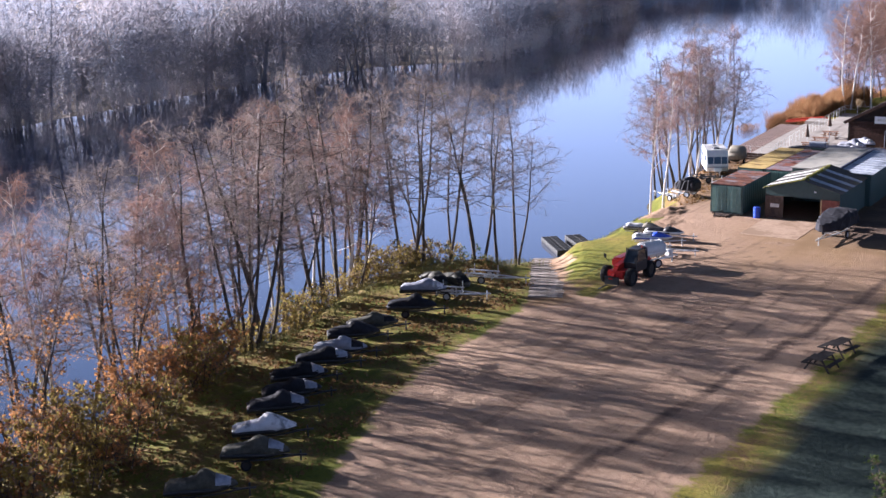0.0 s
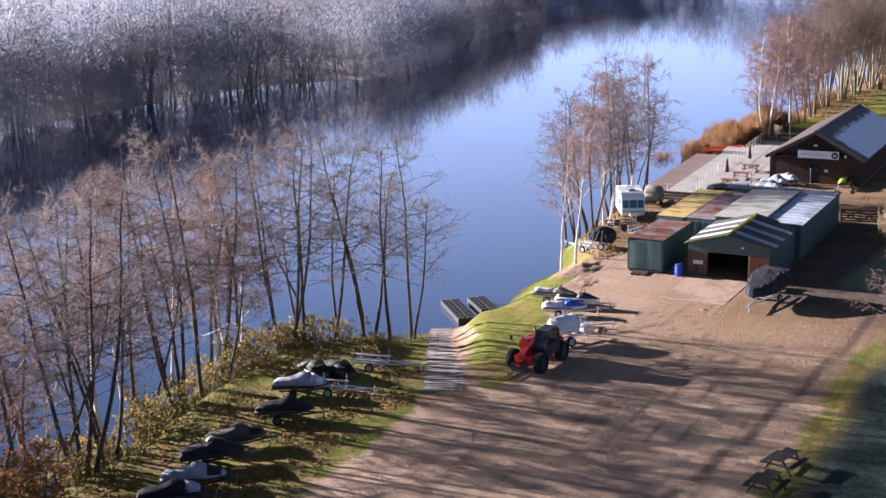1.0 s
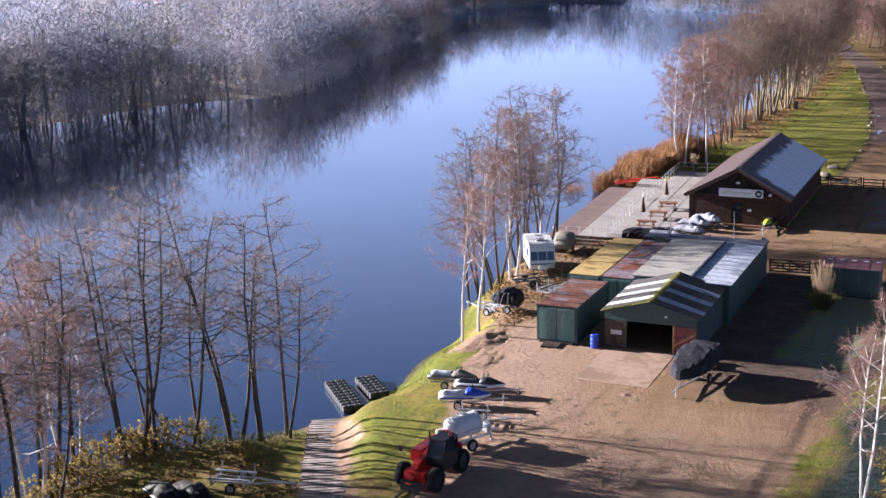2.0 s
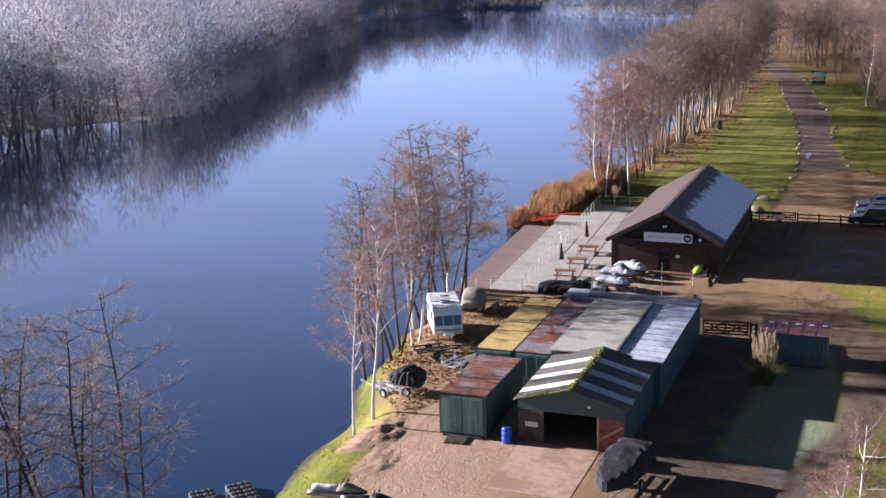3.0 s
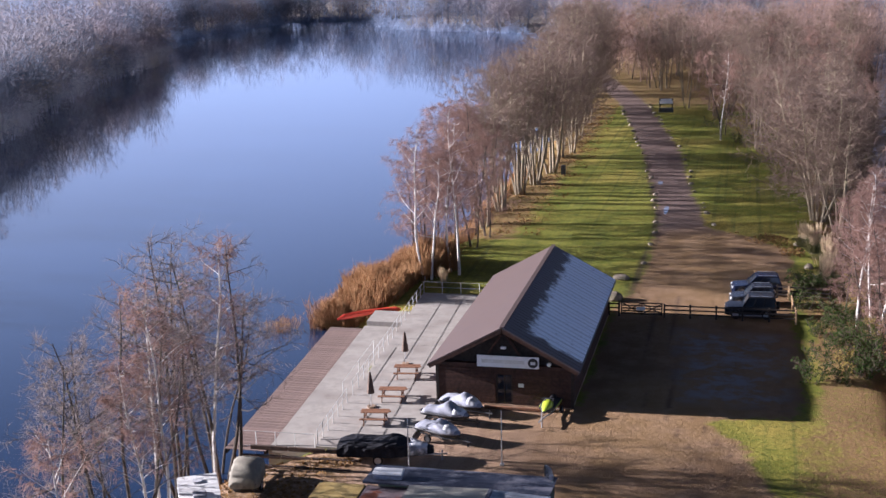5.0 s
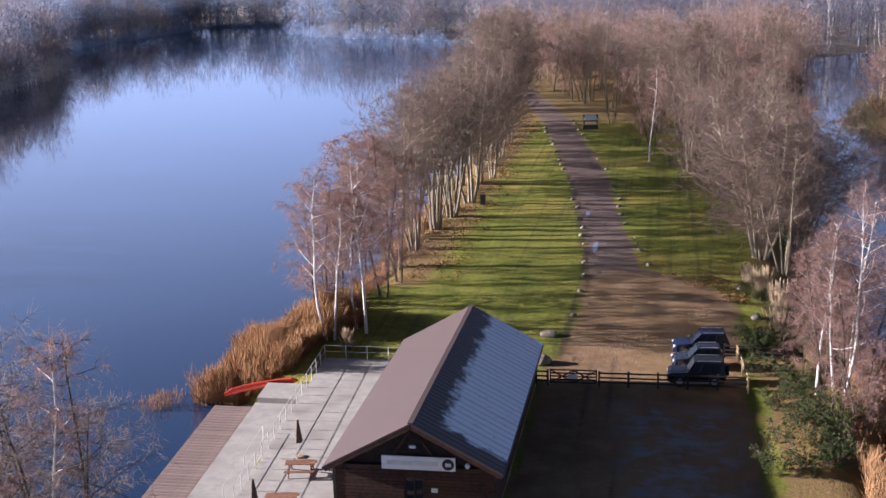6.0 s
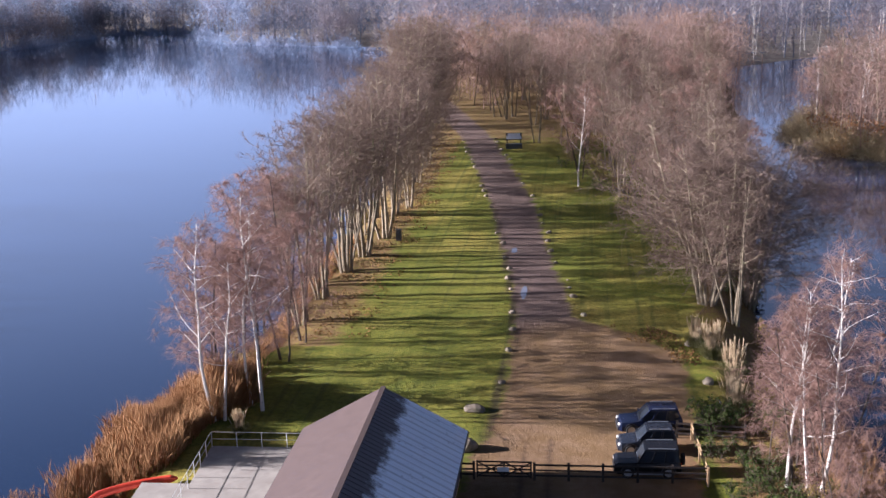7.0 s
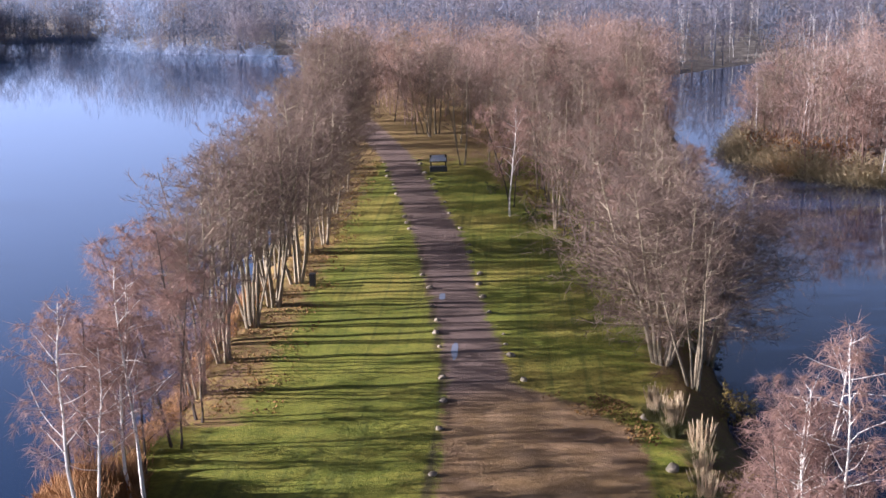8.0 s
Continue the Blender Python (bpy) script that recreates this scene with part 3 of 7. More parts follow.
    far = smooth_step(np.hypot(px + 40, py - 130), 260, 900)
    return z + rough + far * 1.5


def ground_z(x, y):
    return float(land_height(np.array([float(x)]), np.array([float(y)]))[0])


def spread(lo, hi, step, mid_lo, mid_hi, mid_step, reach):
    """Fine steps from lo to hi, wider ones round that, then ever wider ones out to the reach."""
    inner = list(np.arange(mid_lo, lo - mid_step / 2, mid_step)) + list(np.arange(lo, hi + step / 2, step)) + list(np.arange(hi + mid_step, mid_hi, mid_step))
    out, w = [], mid_step
    while not out or out[-1] < reach:
        w *= 1.3
        out.append((out[-1] if out else 0) + w)
    return np.array([mid_lo - d for d in reversed(out)] + inner + [mid_hi + d for d in out])


gx, gy = np.meshgrid(spread(-62, 0, 0.8, -230, 70, 3.0, 3500), spread(28, 235, 0.8, -20, 560, 3.0, 3500))
px, py = gx.ravel(), gy.ravel()
cols = gx.shape[1]
me = bpy.data.meshes.new("ground")
quads = [(r * cols + c, r * cols + c + 1, (r + 1) * cols + c + 1, (r + 1) * cols + c) for r in range(gx.shape[0] - 1) for c in range(cols - 1)]
me.from_pydata(np.column_stack((px, py, land_height(px, py))).tolist(), [], quads)
shore = shore_gap(px, py)
lot = np.minimum(inside_by(px, py, LOT), -inside_by(px, py, ISLAND))
near_trees = np.maximum(0.62 * smooth_step(shore, 9, 2) * (px < -40) * (py < 90), smooth_step(inside_by(px, py, [(-46, 106), (-41, 107), (-40, 131), (-52, 131)]), -1, 2))
near_trees = np.maximum(near_trees, smooth_step(px, -14.5, -9) * (py > 140) * (py < 240))
# above 1.2 the value marks far ground whose colour is lifted out of shade
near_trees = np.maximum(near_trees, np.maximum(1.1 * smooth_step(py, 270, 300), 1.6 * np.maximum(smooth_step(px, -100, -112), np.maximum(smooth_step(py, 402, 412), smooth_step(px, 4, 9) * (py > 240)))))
near_trees = np.maximum(near_trees, 0.5 * (px < -33) * (py < 78) * smooth_step(shore, 21, 13))
near_trees = np.maximum(near_trees, 0.55 * smooth_step(px, -16.5, -14) * (py > 100) * (py < 142))
near_trees = np.maximum(near_trees, 1.0 * smooth_step(px + 0.9 * wobble(px, py), -14.4, -12.4) * (py > 108) * (py < 174))
near_trees = np.maximum(near_trees, 0.5 * smooth_step(px, -21, -18.5) * (py < 97))
near_trees = np.maximum(near_trees, 0.85 * smooth_step(px, -38.6, -43) * (py > 186))
for name, values in (("gravel", lot), ("shore", shore), ("rut", np.maximum.reduce([smooth_step(line_gap(px, py, RUT), 0.75, 0.1), smooth_step(line_gap(px, py, VERGE_SOIL), 0.8, 0.1)] + [0.72 * smooth_step(line_gap(px, py, line), 0.6, 0.1) for line in TRACKS])), ("wood", near_trees),
                     ("road", smooth_step(inside_by(px, py, ROAD), -5.0, 1.5)), ("litter", smooth_step(inside_by(px, py, [(-42, 103), (-47.5, 112), (-50, 122), (-50, 131.8), (-39.7, 131.8), (-39.7, 111), (-41, 106)]), -1.0, 1.2)), ("frost", np.maximum(smooth_step(inside_by(px, py, FROST), -0.5, 1.5), smooth_step(inside_by(px, py, [(-23, 143), (-14.5, 142.5), (-14.5, 159), (-24, 160)]), -0.5, 2.5))),
                     ("damp", np.maximum(smooth_step(py, 74, 98) * smooth_step(px, -38, -27) * smooth_step(py, 204, 194), 0.9 * smooth_step(line_gap(px, py, SLIP), 3.0, 1.6))),
                     # muddy ground east of the sheds, with shed shade put into its colour
                     ("mire_shade", smooth_step(px, -29.5, -26.5) * smooth_step(py + 0.8 * wobble(px, py), 92, 101) * smooth_step(py, 129, 121)),
                     # where the ground colour is darkened for shade, east of the car park
                     ("painted_shade", smooth_step(px + 0.5 * wobble(px, py), -18.0, -16.6) * smooth_step(px, 6, 0) * (py < 97))):
    me.attributes.new(name, "FLOAT", "POINT").data.foreach_set("value", values.astype(np.float32))
me.polygons.foreach_set("use_smooth", [True] * len(me.polygons))
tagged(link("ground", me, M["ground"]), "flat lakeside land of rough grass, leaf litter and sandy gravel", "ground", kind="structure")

bm = bmesh.new()
bm.faces.new([bm.verts.new(p) for p in ((-3500, -3500, WATER), (3500, -3500, WATER), (3500, 3500, WATER), (-3500, 3500, WATER))])
tagged(part("water", bm, M["water"]), "calm blue lake water with faint ripples", "water", kind="structure")

# ---- trees ----
class Wood:
    """Collects tubes and twigs as plain lists of corners and faces."""

    def __init__(self):
        self.v, self.f = [], []

    def tube(self, pts, rads, n):
        base = len(self.v)
        for i, (p, r) in enumerate(zip(pts, rads)):
            d = (pts[min(i + 1, len(pts) - 1)] - pts[max(i - 1, 0)]).normalized()
            s = d.cross(Vector((0.31, 0.95, 0.05))).normalized()
            u = s.cross(d)
            for j in range(n):
                a = 2 * math.pi * j / n
                self.v.append(p + s * (r * math.cos(a)) + u * (r * math.sin(a)))
        for i in range(len(pts) - 1):
            for j in range(n):
                k, q = base + i * n + j, base + i * n + (j + 1) % n
                self.f.append((k, q, q + n, k + n))

    def twig(self, p, d, length, r):
        base = len(self.v)
        s = d.cross(Vector((0.31, 0.95, 0.05))).normalized()
        u = s.cross(d).normalized()
        self.v += [p + s * r, p - s * (r * 0.5) + u * (r * 0.87), p - s * (r * 0.5) - u * (r * 0.87), p + d * length]
        self.f += [(base, base + 1, base + 3), (base + 1, base + 2, base + 3), (base + 2, base, base + 3)]

    def sprig(self, p, d, length, r, rng):
        base = len(self.v)
        s = d.cross(Vector((rng.gauss(0, 1), rng.gauss(0, 1), rng.gauss(0, 1)))).normalized() * r
        self.v += [p + s, p - s, p + d * length]
        self.f.append((base, base + 1, base + 2))

    def leaf(self, p, d, size, rng):
        base = len(self.v)
        s = Vector((rng.gauss(0, 1), rng.gauss(0, 1), rng.gauss(0, 1))).normalized()
        u = d.cross(s).normalized() * size * 0.6
        self.v += [p, p + d * size * 0.5 + u, p + d * size, p + d * size * 0.5 - u + s * size * 0.2]
        self.f += [(base, base + 1, base + 2), (base, base + 2, base + 3)]

    def mesh(self, name, material):
        me = bpy.data.meshes.new(name)
        me.from_pydata([tuple(p) for p in self.v], [], self.f)
        me.materials.append(material)
        return me


def jitter(rng, d, amount):
    return (d + Vector((rng.gauss(0, amount), rng.gauss(0, amount), rng.gauss(0, amount)))).normalized()


def crooked(rng, p, d, length, steps, bend, lift):
    pts = [p]
    for _ in range(steps):
        d = jitter(rng, d + Vector((0, 0, lift / steps)), bend)
        pts.append(pts[-1] + d * (length / steps))
    return pts


def along(pts, s):
    i = min(int(s * (len(pts) - 1)), len(pts) - 2)
    w = s * (len(pts) - 1) - i
    return pts[i].lerp(pts[i + 1], w), (pts[i + 1] - pts[i]).normalized()


def grow(seed, height, stems=1, lean=0.12, clear=0.2, limbs=20, reach=0.22, rise=0.25, droop=0.0, sprays=7, twigs=6, twig_r=0.011,
         twig_len=0.6, trunk_r=0.13, leaves=0, leaf_size=0.12, bend=0.05, sides=7, lite=False, woody=False):
    """A leafless tree: stems, limbs, side sprays and fine twigs; returns the wood of the trunk, of the crown and the leaves."""
    rng = random.Random(seed)
    trunk, crown, foliage = Wood(), Wood(), Wood()
    for k in range(stems):
        turn = 2 * math.pi * (k + rng.random() * 0.5) / stems
        tilt = lean * (0.4 + rng.random()) if stems > 1 else lean * rng.random()
        d = Vector((math.cos(turn) * tilt, math.sin(turn) * tilt, 1)).normalized()
        h = height * (1 if k == 0 else rng.uniform(0.72, 0.98))
        root = Vector((math.cos(turn), math.sin(turn), 0)) * (0.22 * (stems > 1) + 0.05 * stems * rng.random()) + Vector((0, 0, -0.6))
        pts = crooked(rng, root, d, h + 0.6, 9, bend, 0.25)
        r0 = trunk_r * rng.uniform(0.8, 1.1) * (1 if k == 0 else 0.85)
        trunk.tube(pts, [r0 * (1.25 if i == 0 else 1.0) * (1 - 0.9 * i / 9) + 0.012 for i in range(10)], sides)
        for b in range(limbs):
            s = clear + (1 - clear) * ((b + rng.random()) / limbs) ** 0.9
            p, ax = along(pts, min(s, 0.985))
            a = b * 2.4 + rng.uniform(-0.6, 0.6) + k * 1.3
            part_up = (s - clear) / (1 - clear)
            spread_here = 1.05 * math.sin(math.pi * (0.25 + 0.68 * part_up)) if lite else 1.15 - 0.75 * part_up
            size = height * reach * spread_here * rng.uniform(0.55, 1.15)
            out = Vector((math.cos(a), math.sin(a), rise * rng.uniform(0.3, 1.7))).normalized()
            lpts = crooked(rng, p, out, size, 4, 0.13, 0.25 - droop)
            lr = max(0.012, r0 * (0.30 if lite else 0.34) * (1.1 - s * 0.6))
            if lite:
                trunk.tube(lpts[::2], [lr, lr * 0.6, lr * 0.2], 3)
            else:
                trunk.tube(lpts, [lr, lr * 0.8, lr * 0.6, lr * 0.42, lr * 0.2], 4)
            for c in range(sprays):
                q, lx = along(lpts, 0.22 + 0.76 * (c + rng.random()) / sprays)
                sd = jitter(rng, lx * 0.7 + Vector((rng.gauss(0, 0.6), rng.gauss(0, 0.6), 0.15 + rng.gauss(0, 0.35) - droop)), 0.1)
                sl = size * rng.uniform(0.22, 0.42)
                spts = [q, q + sd * sl * 0.5, q + jitter(rng, sd, 0.22) * sl]
                if lite:
                    (trunk if woody else crown).twig(q, sd, sl, lr * 0.3 + 0.006)
                else:
                    (trunk if woody else crown).tube(spts, [lr * 0.28 + 0.003, lr * 0.18 + 0.003, 0.004], 3)
                for w in range(twigs):
                    tq, tx = along(spts, 0.15 + 0.83 * (w + rng.random()) / twigs)
                    td = jitter(rng, tx * 0.6 + Vector((0, 0, -droop * 1.4)), 0.5)
                    tl = twig_len * rng.uniform(0.5, 1.2)
                    crown.sprig(tq, td, tl, twig_r * 1.35, rng)
                    if rng.random() < leaves:
                        for e in range(3):
                            foliage.leaf(tq + td * tl * rng.random(), jitter(rng, td, 0.8), leaf_size * rng.uniform(0.6, 1.3), rng)
    return trunk, crown, foliage


def tree_of(name, bark, twig, leaf=None, **how):
    """A tree with its trunk, crown and, where it has any, leaves as parts; kept aside as the first of its kind."""
    trunk, crown, foliage = grow(**how)
    return dict(name=name, trunk=trunk.mesh("trunk", M[bark]), crown=crown.mesh("crown", M[twig]), leaves=foliage.mesh("leaves", M[leaf]) if leaf else None)


def plant(kind, x, y, size=1.0, turn=None, label="", group="", category="tree", z=None):
    root = new(kind["name"])
    root.matrix_basis = pose(x, y, ground_z(x, y) if z is None else z, 0, 0, PLANT.uniform(0, 360) if turn is None else turn) @ Matrix.Diagonal((size, size, size * PLANT.uniform(0.94, 1.06), 1))
    for piece in ("trunk", "crown", "leaves"):
        if kind.get(piece):
            new(piece, kind[piece]).parent = root
    return tagged(root, label, category, group)


PLANT = random.Random(7)
ALDER = [tree_of("alder_tree", "bark_alder", "twig_alder", seed=11 + i, height=14.0, stems=n, lean=0.17, clear=0.44, limbs=19, reach=0.27, rise=0.3, droop=0.07,
                 sprays=7, twigs=6, twig_r=0.0085, twig_len=0.8, trunk_r=0.13, woody=True) for i, n in enumerate((1, 2, 3, 4))]
BIRCH = [tree_of("birch_tree", "bark_birch", "twig_birch", seed=31 + i, height=14.2, stems=n, lean=0.14, clear=0.36, limbs=23, reach=0.25, rise=0.8, droop=0.3,
                 sprays=8, twigs=10, twig_r=0.0095, twig_len=0.9, trunk_r=0.14) for i, n in enumerate((1, 1, 2))]
CLUMP = tree_of("alder_tree", "bark_tan", "twig_ash", seed=58, height=16.5, stems=9, lean=0.34, clear=0.22, limbs=27, reach=0.48, rise=0.28, droop=0.12,
                sprays=10, twigs=10, twig_len=0.85, twig_r=0.012, trunk_r=0.17, lite=True)
BROAD = [tree_of("alder_tree", "bark_tan", "twig_ash", seed=51 + i, height=16, stems=n, lean=0.2, clear=0.42, limbs=18, reach=0.29, rise=0.35, droop=0.06,
                 sprays=7, twigs=7, twig_len=0.8, twig_r=0.013, trunk_r=0.17, bend=0.03, lite=True) for i, n in enumerate((7, 5))]
ASH = [tree_of("ash_tree", "bark_tan", "twig_ash", seed=61 + i, height=15.5, stems=n, lean=0.13, clear=0.36, limbs=18, reach=0.33, rise=0.5, droop=0.02,
               sprays=7, twigs=8, twig_len=0.85, twig_r=0.013, trunk_r=0.16, sides=5, bend=0.03, lite=True) for i, n in enumerate((1, 2, 3))]
LOW = tree_of("ash_tree", "bark_tan", "twig_ash", seed=66, height=15.0, stems=3, lean=0.17, clear=0.14, limbs=22, reach=0.32, rise=0.4, droop=0.04,
              sprays=7, twigs=8, twig_len=0.85, twig_r=0.013, trunk_r=0.16, sides=5, bend=0.03, lite=True)
PURPLE = [tree_of("birch_tree", "bark_alder", "twig_birch", seed=71 + i, height=14, stems=n, lean=0.2, clear=0.16, limbs=21, reach=0.26, rise=0.7, droop=0.3,
                  sprays=7, twigs=13, twig_len=1.0, twig_r=0.0105, trunk_r=0.10, sides=5, lite=True) for i, n in enumerate((1, 2))]
OAK = [tree_of("oak_tree", "bark_alder", "twig_alder", "leaf_orange", seed=81 + i, height=9.5, stems=2, lean=0.3, clear=0.12, limbs=18, reach=0.3, rise=0.3, droop=0.05,
               sprays=6, twigs=6, trunk_r=0.12, leaves=0.45) for i in range(2)]
SHRUB = [tree_of("shrub", "bark_alder", "twig_ash", leaf, seed=91 + i, height=3.4, stems=5, lean=0.5, clear=0.05, limbs=7, reach=0.36, rise=0.6, droop=0.0,
                 sprays=4, twigs=5, twig_len=0.55, twig_r=0.012, trunk_r=0.035, leaves=0.4, leaf_size=0.16, sides=3, lite=True) for i, leaf in enumerate(("leaf_olive", "leaf_orange", "leaf_green"))]

# the row on the near bank
BANK = "bare alders along the lake bank"
for i in range(12):
    y = 34 + i * 3.3 + PLANT.uniform(-0.8, 0.8)
    x = -float(np.interp(y, [30, 45, 58, 68, 76], [49, 51.5, 52.8, 55.2, 55.0])) + PLANT.uniform(-0.9, 1.0)
    if i % 3 == 2:
        plant(BIRCH[PLANT.randrange(3)], x, y, PLANT.uniform(1.0, 1.15), label="bare silver birch among the bank alders", group="birches of the lake bank")
    else:
        plant(ALDER[PLANT.randrange(3)], x, y, PLANT.uniform(1.0, 1.18), label="tall bare alder with several dark stems on the bank", group=BANK)
for kind, x, y, size in ((3, -50.4, 54.9, 1.0), (1, -51.9, 52.5, 0.95), (2, -51.2, 57.5, 0.95), (1, -53.6, 47.5, 0.95), (2, -52.3, 64.3, 1.0), (0, -53.8, 62.0, 1.0), (2, -55.3, 71.5, 1.02),
                         (0, -55.0, 73.2, 0.98), (3, -53.2, 76.2, 1.05), (1, -52.4, 77.2, 1.0), (1, -51.8, 78.9, 0.95), (0, -51.6, 80.4, 0.82), (1, -53.4, 70.0, 0.9), (0, -52.8, 67.3, 1.0),
                         (2, -50.0, 81.6, 0.97), (1, -48.9, 82.6, 0.92), (1, -48.1, 84.1, 0.95), (0, -54.6, 59.0, 1.0), (1, -52.0, 43.0, 0.95), (2, -51.6, 39.0, 0.9)):
    plant(ALDER[kind], x, y, size * 1.1, label="tall bare alder with several dark stems on the bank", group=BANK)
for x, y, size in ((-54.5, 66.5, 0.98), (-56.3, 74.8, 1.0), (-54.8, 55.5, 0.95), (-55.5, 63.5, 1.0), (-54.2, 50.2, 0.9)):
    plant(BIRCH[PLANT.randrange(3)], x, y, size, label="bare silver birch among the bank alders", group="birches of the lake bank")
for x, y, size in ((-49.0, 44.0, 0.85), (-50.2, 48.2, 0.8), (-47.0, 35.5, 0.95), (-50.5, 33.0, 1.0), (-46.5, 30.0, 1.0)):
    plant(OAK[PLANT.randrange(2)], x, y, size, label="young oak holding rusty brown leaves", group="oaks of the lake bank")
# the group on the yard's point
POINT_GROUP = "trees on the point beside the yard"
for kind, x, y, size in ((BIRCH[0], -44.5, 101.9, 0.82), (BIRCH[1], -44.2, 104.2, 0.9), (BIRCH[2], -47.4, 118.9, 0.93), (BIRCH[0], -48.9, 122.2, 1.02), (BIRCH[1], -48.3, 128.5, 1.0)):
    plant(kind, x, y, size, label="slender silver birch with white bark and bare reddish twigs", group=POINT_GROUP)
for kind, x, y, size in ((ALDER[1], -47.9, 116.5, 0.98), (ALDER[0], -48.8, 119.5, 1.0), (ALDER[2], -48.8, 130.2, 1.12), (ALDER[0], -48.2, 131.2, 1.1), (ALDER[1], -49.2, 125.0, 1.05), (ALDER[2], -49.7, 117.5, 0.9), (ALDER[1], -49.9, 121.6, 1.0), (ALDER[2], -50.0, 127.2, 1.08), (ALDER[0], -48.9, 113.3, 0.9), (ALDER[1], -49.7, 131.3, 1.0)):
    plant(kind, x, y, size, label="tall bare alder rising beside the caravan", group=POINT_GROUP)
# birches behind the club house
for kind, x, y, size in ((BIRCH[2], -45.9, 170.2, 1.02), (BIRCH[0], -43.5, 172.2, 1.05), (BIRCH[1], -44.6, 173.5, 0.95), (PURPLE[1], -47.8, 175.5, 0.95), (PURPLE[0], -45.3, 178.5, 0.95),
                         (PURPLE[1], -44.4, 182.5, 1.0), (PURPLE[0], -46.8, 186.0, 1.05), (PURPLE[1], -46.2, 192.0, 1.05), (PURPLE[1], -47.9, 181.0, 0.95),
                         (PURPLE[0], -47.9, 172.6, 0.85), (PURPLE[1], -44.0, 187.2, 1.0), (PURPLE[0], -45.6, 175.6, 0.9)):
    plant(kind, x, y, size, label="silver birch with white stems and a haze of purple twigs", group="birches behind the club house")
for kind, x, y, size in ((BROAD[0], -43.6, 214.2, 1.08), (BROAD[1], -42.6, 221.6, 1.1), (BROAD[0], -44.4, 208.4, 1.0), (BROAD[1], -44.9, 199.5, 0.95), (BROAD[1], -45.2, 192.5, 0.9), (BROAD[0], -46.4, 204.0, 1.0),
                         (BROAD[1], -46.2, 217.5, 1.0), (ASH[2], -47.2, 196.5, 0.9), (ASH[2], -47.4, 211.5, 0.95), (ASH[1], -46.9, 224.5, 0.95)):
    plant(kind, x, y, size, label="bare lakeside alder with a fan of upright stems", group="trees between the drive and the lake")
for y in range(227, 330, 6):
    for dx in (0.0, 2.4, 4.8):
        x = -42.6 - dx - max(0, y - 245) * 0.07 + PLANT.uniform(-0.7, 0.7)
        plant(LOW if dx == 0 else (BROAD[1], ASH[2], BROAD[0], ASH[1])[PLANT.randrange(4)], x, y + PLANT.uniform(-2.6, 2.6), PLANT.uniform(0.8, 1.12),
              label="bare lakeside tree with many upright stems", group="trees between the drive and the lake")
# the wood on the other side of the drive
plant(CLUMP, -11.0, 198.3, 1.0, label="broad spreading bare alder with a fan of stems")
plant(CLUMP, -7.0, 203.0, 0.9, label="spreading bare alder leaning over the water")
plant(BROAD[1], -9.2, 193.5, 0.8, label="spreading bare alder leaning over the water")
plant(BIRCH[1], -22.3, 248.7, 0.85, label="single white-stemmed birch at the wood's edge")
wood_edge = [(-12.5, 208), (-14.5, 216), (-15.5, 228), (-21.5, 249), (-27, 262), (-34, 290), (-44, 322), (-60, 360)]
for i in range(130):
    y = 208 + 150 * PLANT.random() ** 0.9
    left = float(np.interp(y, [p[1] for p in wood_edge], [p[0] for p in wood_edge])) + 1.0
    right = float(np.interp(y, [205, 225, 260, 300, 345, 395], [-7, -4, -1, 3, 7, 15])) - 1.0
    x = left + (right - left) * PLANT.random()
    plant((ASH[0], ASH[1], ASH[2], PURPLE[0], PURPLE[1])[PLANT.randrange(5)], x, y, PLANT.uniform(0.72, 0.98), label="bare tree of the mixed lakeside wood", group="mixed wood beside the drive")
# the strip of scrub and birches by the east water
for kind, x, y, size in ((BIRCH[2], -8.6, 160.1, 1.02), (BIRCH[0], -9.8, 161.8, 0.85), (BIRCH[1], -6.8, 166.0, 0.95), (PURPLE[0], -7.4, 164.5, 0.85), (PURPLE[1], -7.6, 156.0, 0.62), (PURPLE[0], -10.4, 165.0, 0.6), (PURPLE[1], -8.0, 168.5, 0.7), (PURPLE[1], -9.3, 162.4, 0.8), (PURPLE[0], -8.0, 158.4, 0.78), (PURPLE[1], -6.9, 161.4, 0.9),
                         (BIRCH[2], -15.2, 83.2, 0.75)):
    plant(kind, x, y, size, label="silver birch with pale limbs and rusty twigs", group="birches by the east water")
SCRUB = "scrub of the banks"
for i in range(17):
    y = PLANT.uniform(27, 50)
    x = float(np.interp(y, [27, 40, 46, 50], [-41.5, -42.5, -45.0, -47.5])) - PLANT.uniform(0.3, 4.0)
    plant(SHRUB[PLANT.choice((0, 0, 1))], x, y, PLANT.uniform(0.75, 1.15), label="tall bankside bush with olive and golden leaves", group="tall bushes by the jet skis", category="shrub")
for i in range(40):
    y = PLANT.uniform(30, 81)
    x = -float(np.interp(y, [30, 45, 58, 68, 76, 82], [46.5, 49.5, 51.0, 53.0, 52.5, 49.5])) + PLANT.uniform(-2.6, 1.2)
    plant(SHRUB[PLANT.choice((0, 1, 0) if y < 52 else (0, 0, 0, 2))], x, y, PLANT.uniform(0.45, 0.95) * (1.25 if y < 50 else 0.95), label="tangled bankside shrub with a few yellowing leaves", group=SCRUB, category="shrub")
for i in range(22):
    y = PLANT.uniform(80, 122)
    plant(SHRUB[PLANT.choice((0, 1, 0))], float(np.interp(y, [42, 90, 122], [-13.5, -12.5, -10])) + PLANT.uniform(-2.5, 5), y, PLANT.uniform(0.35, 0.7), label="low bare scrub in rough grass", group=SCRUB, category="shrub")
for i in range(46):
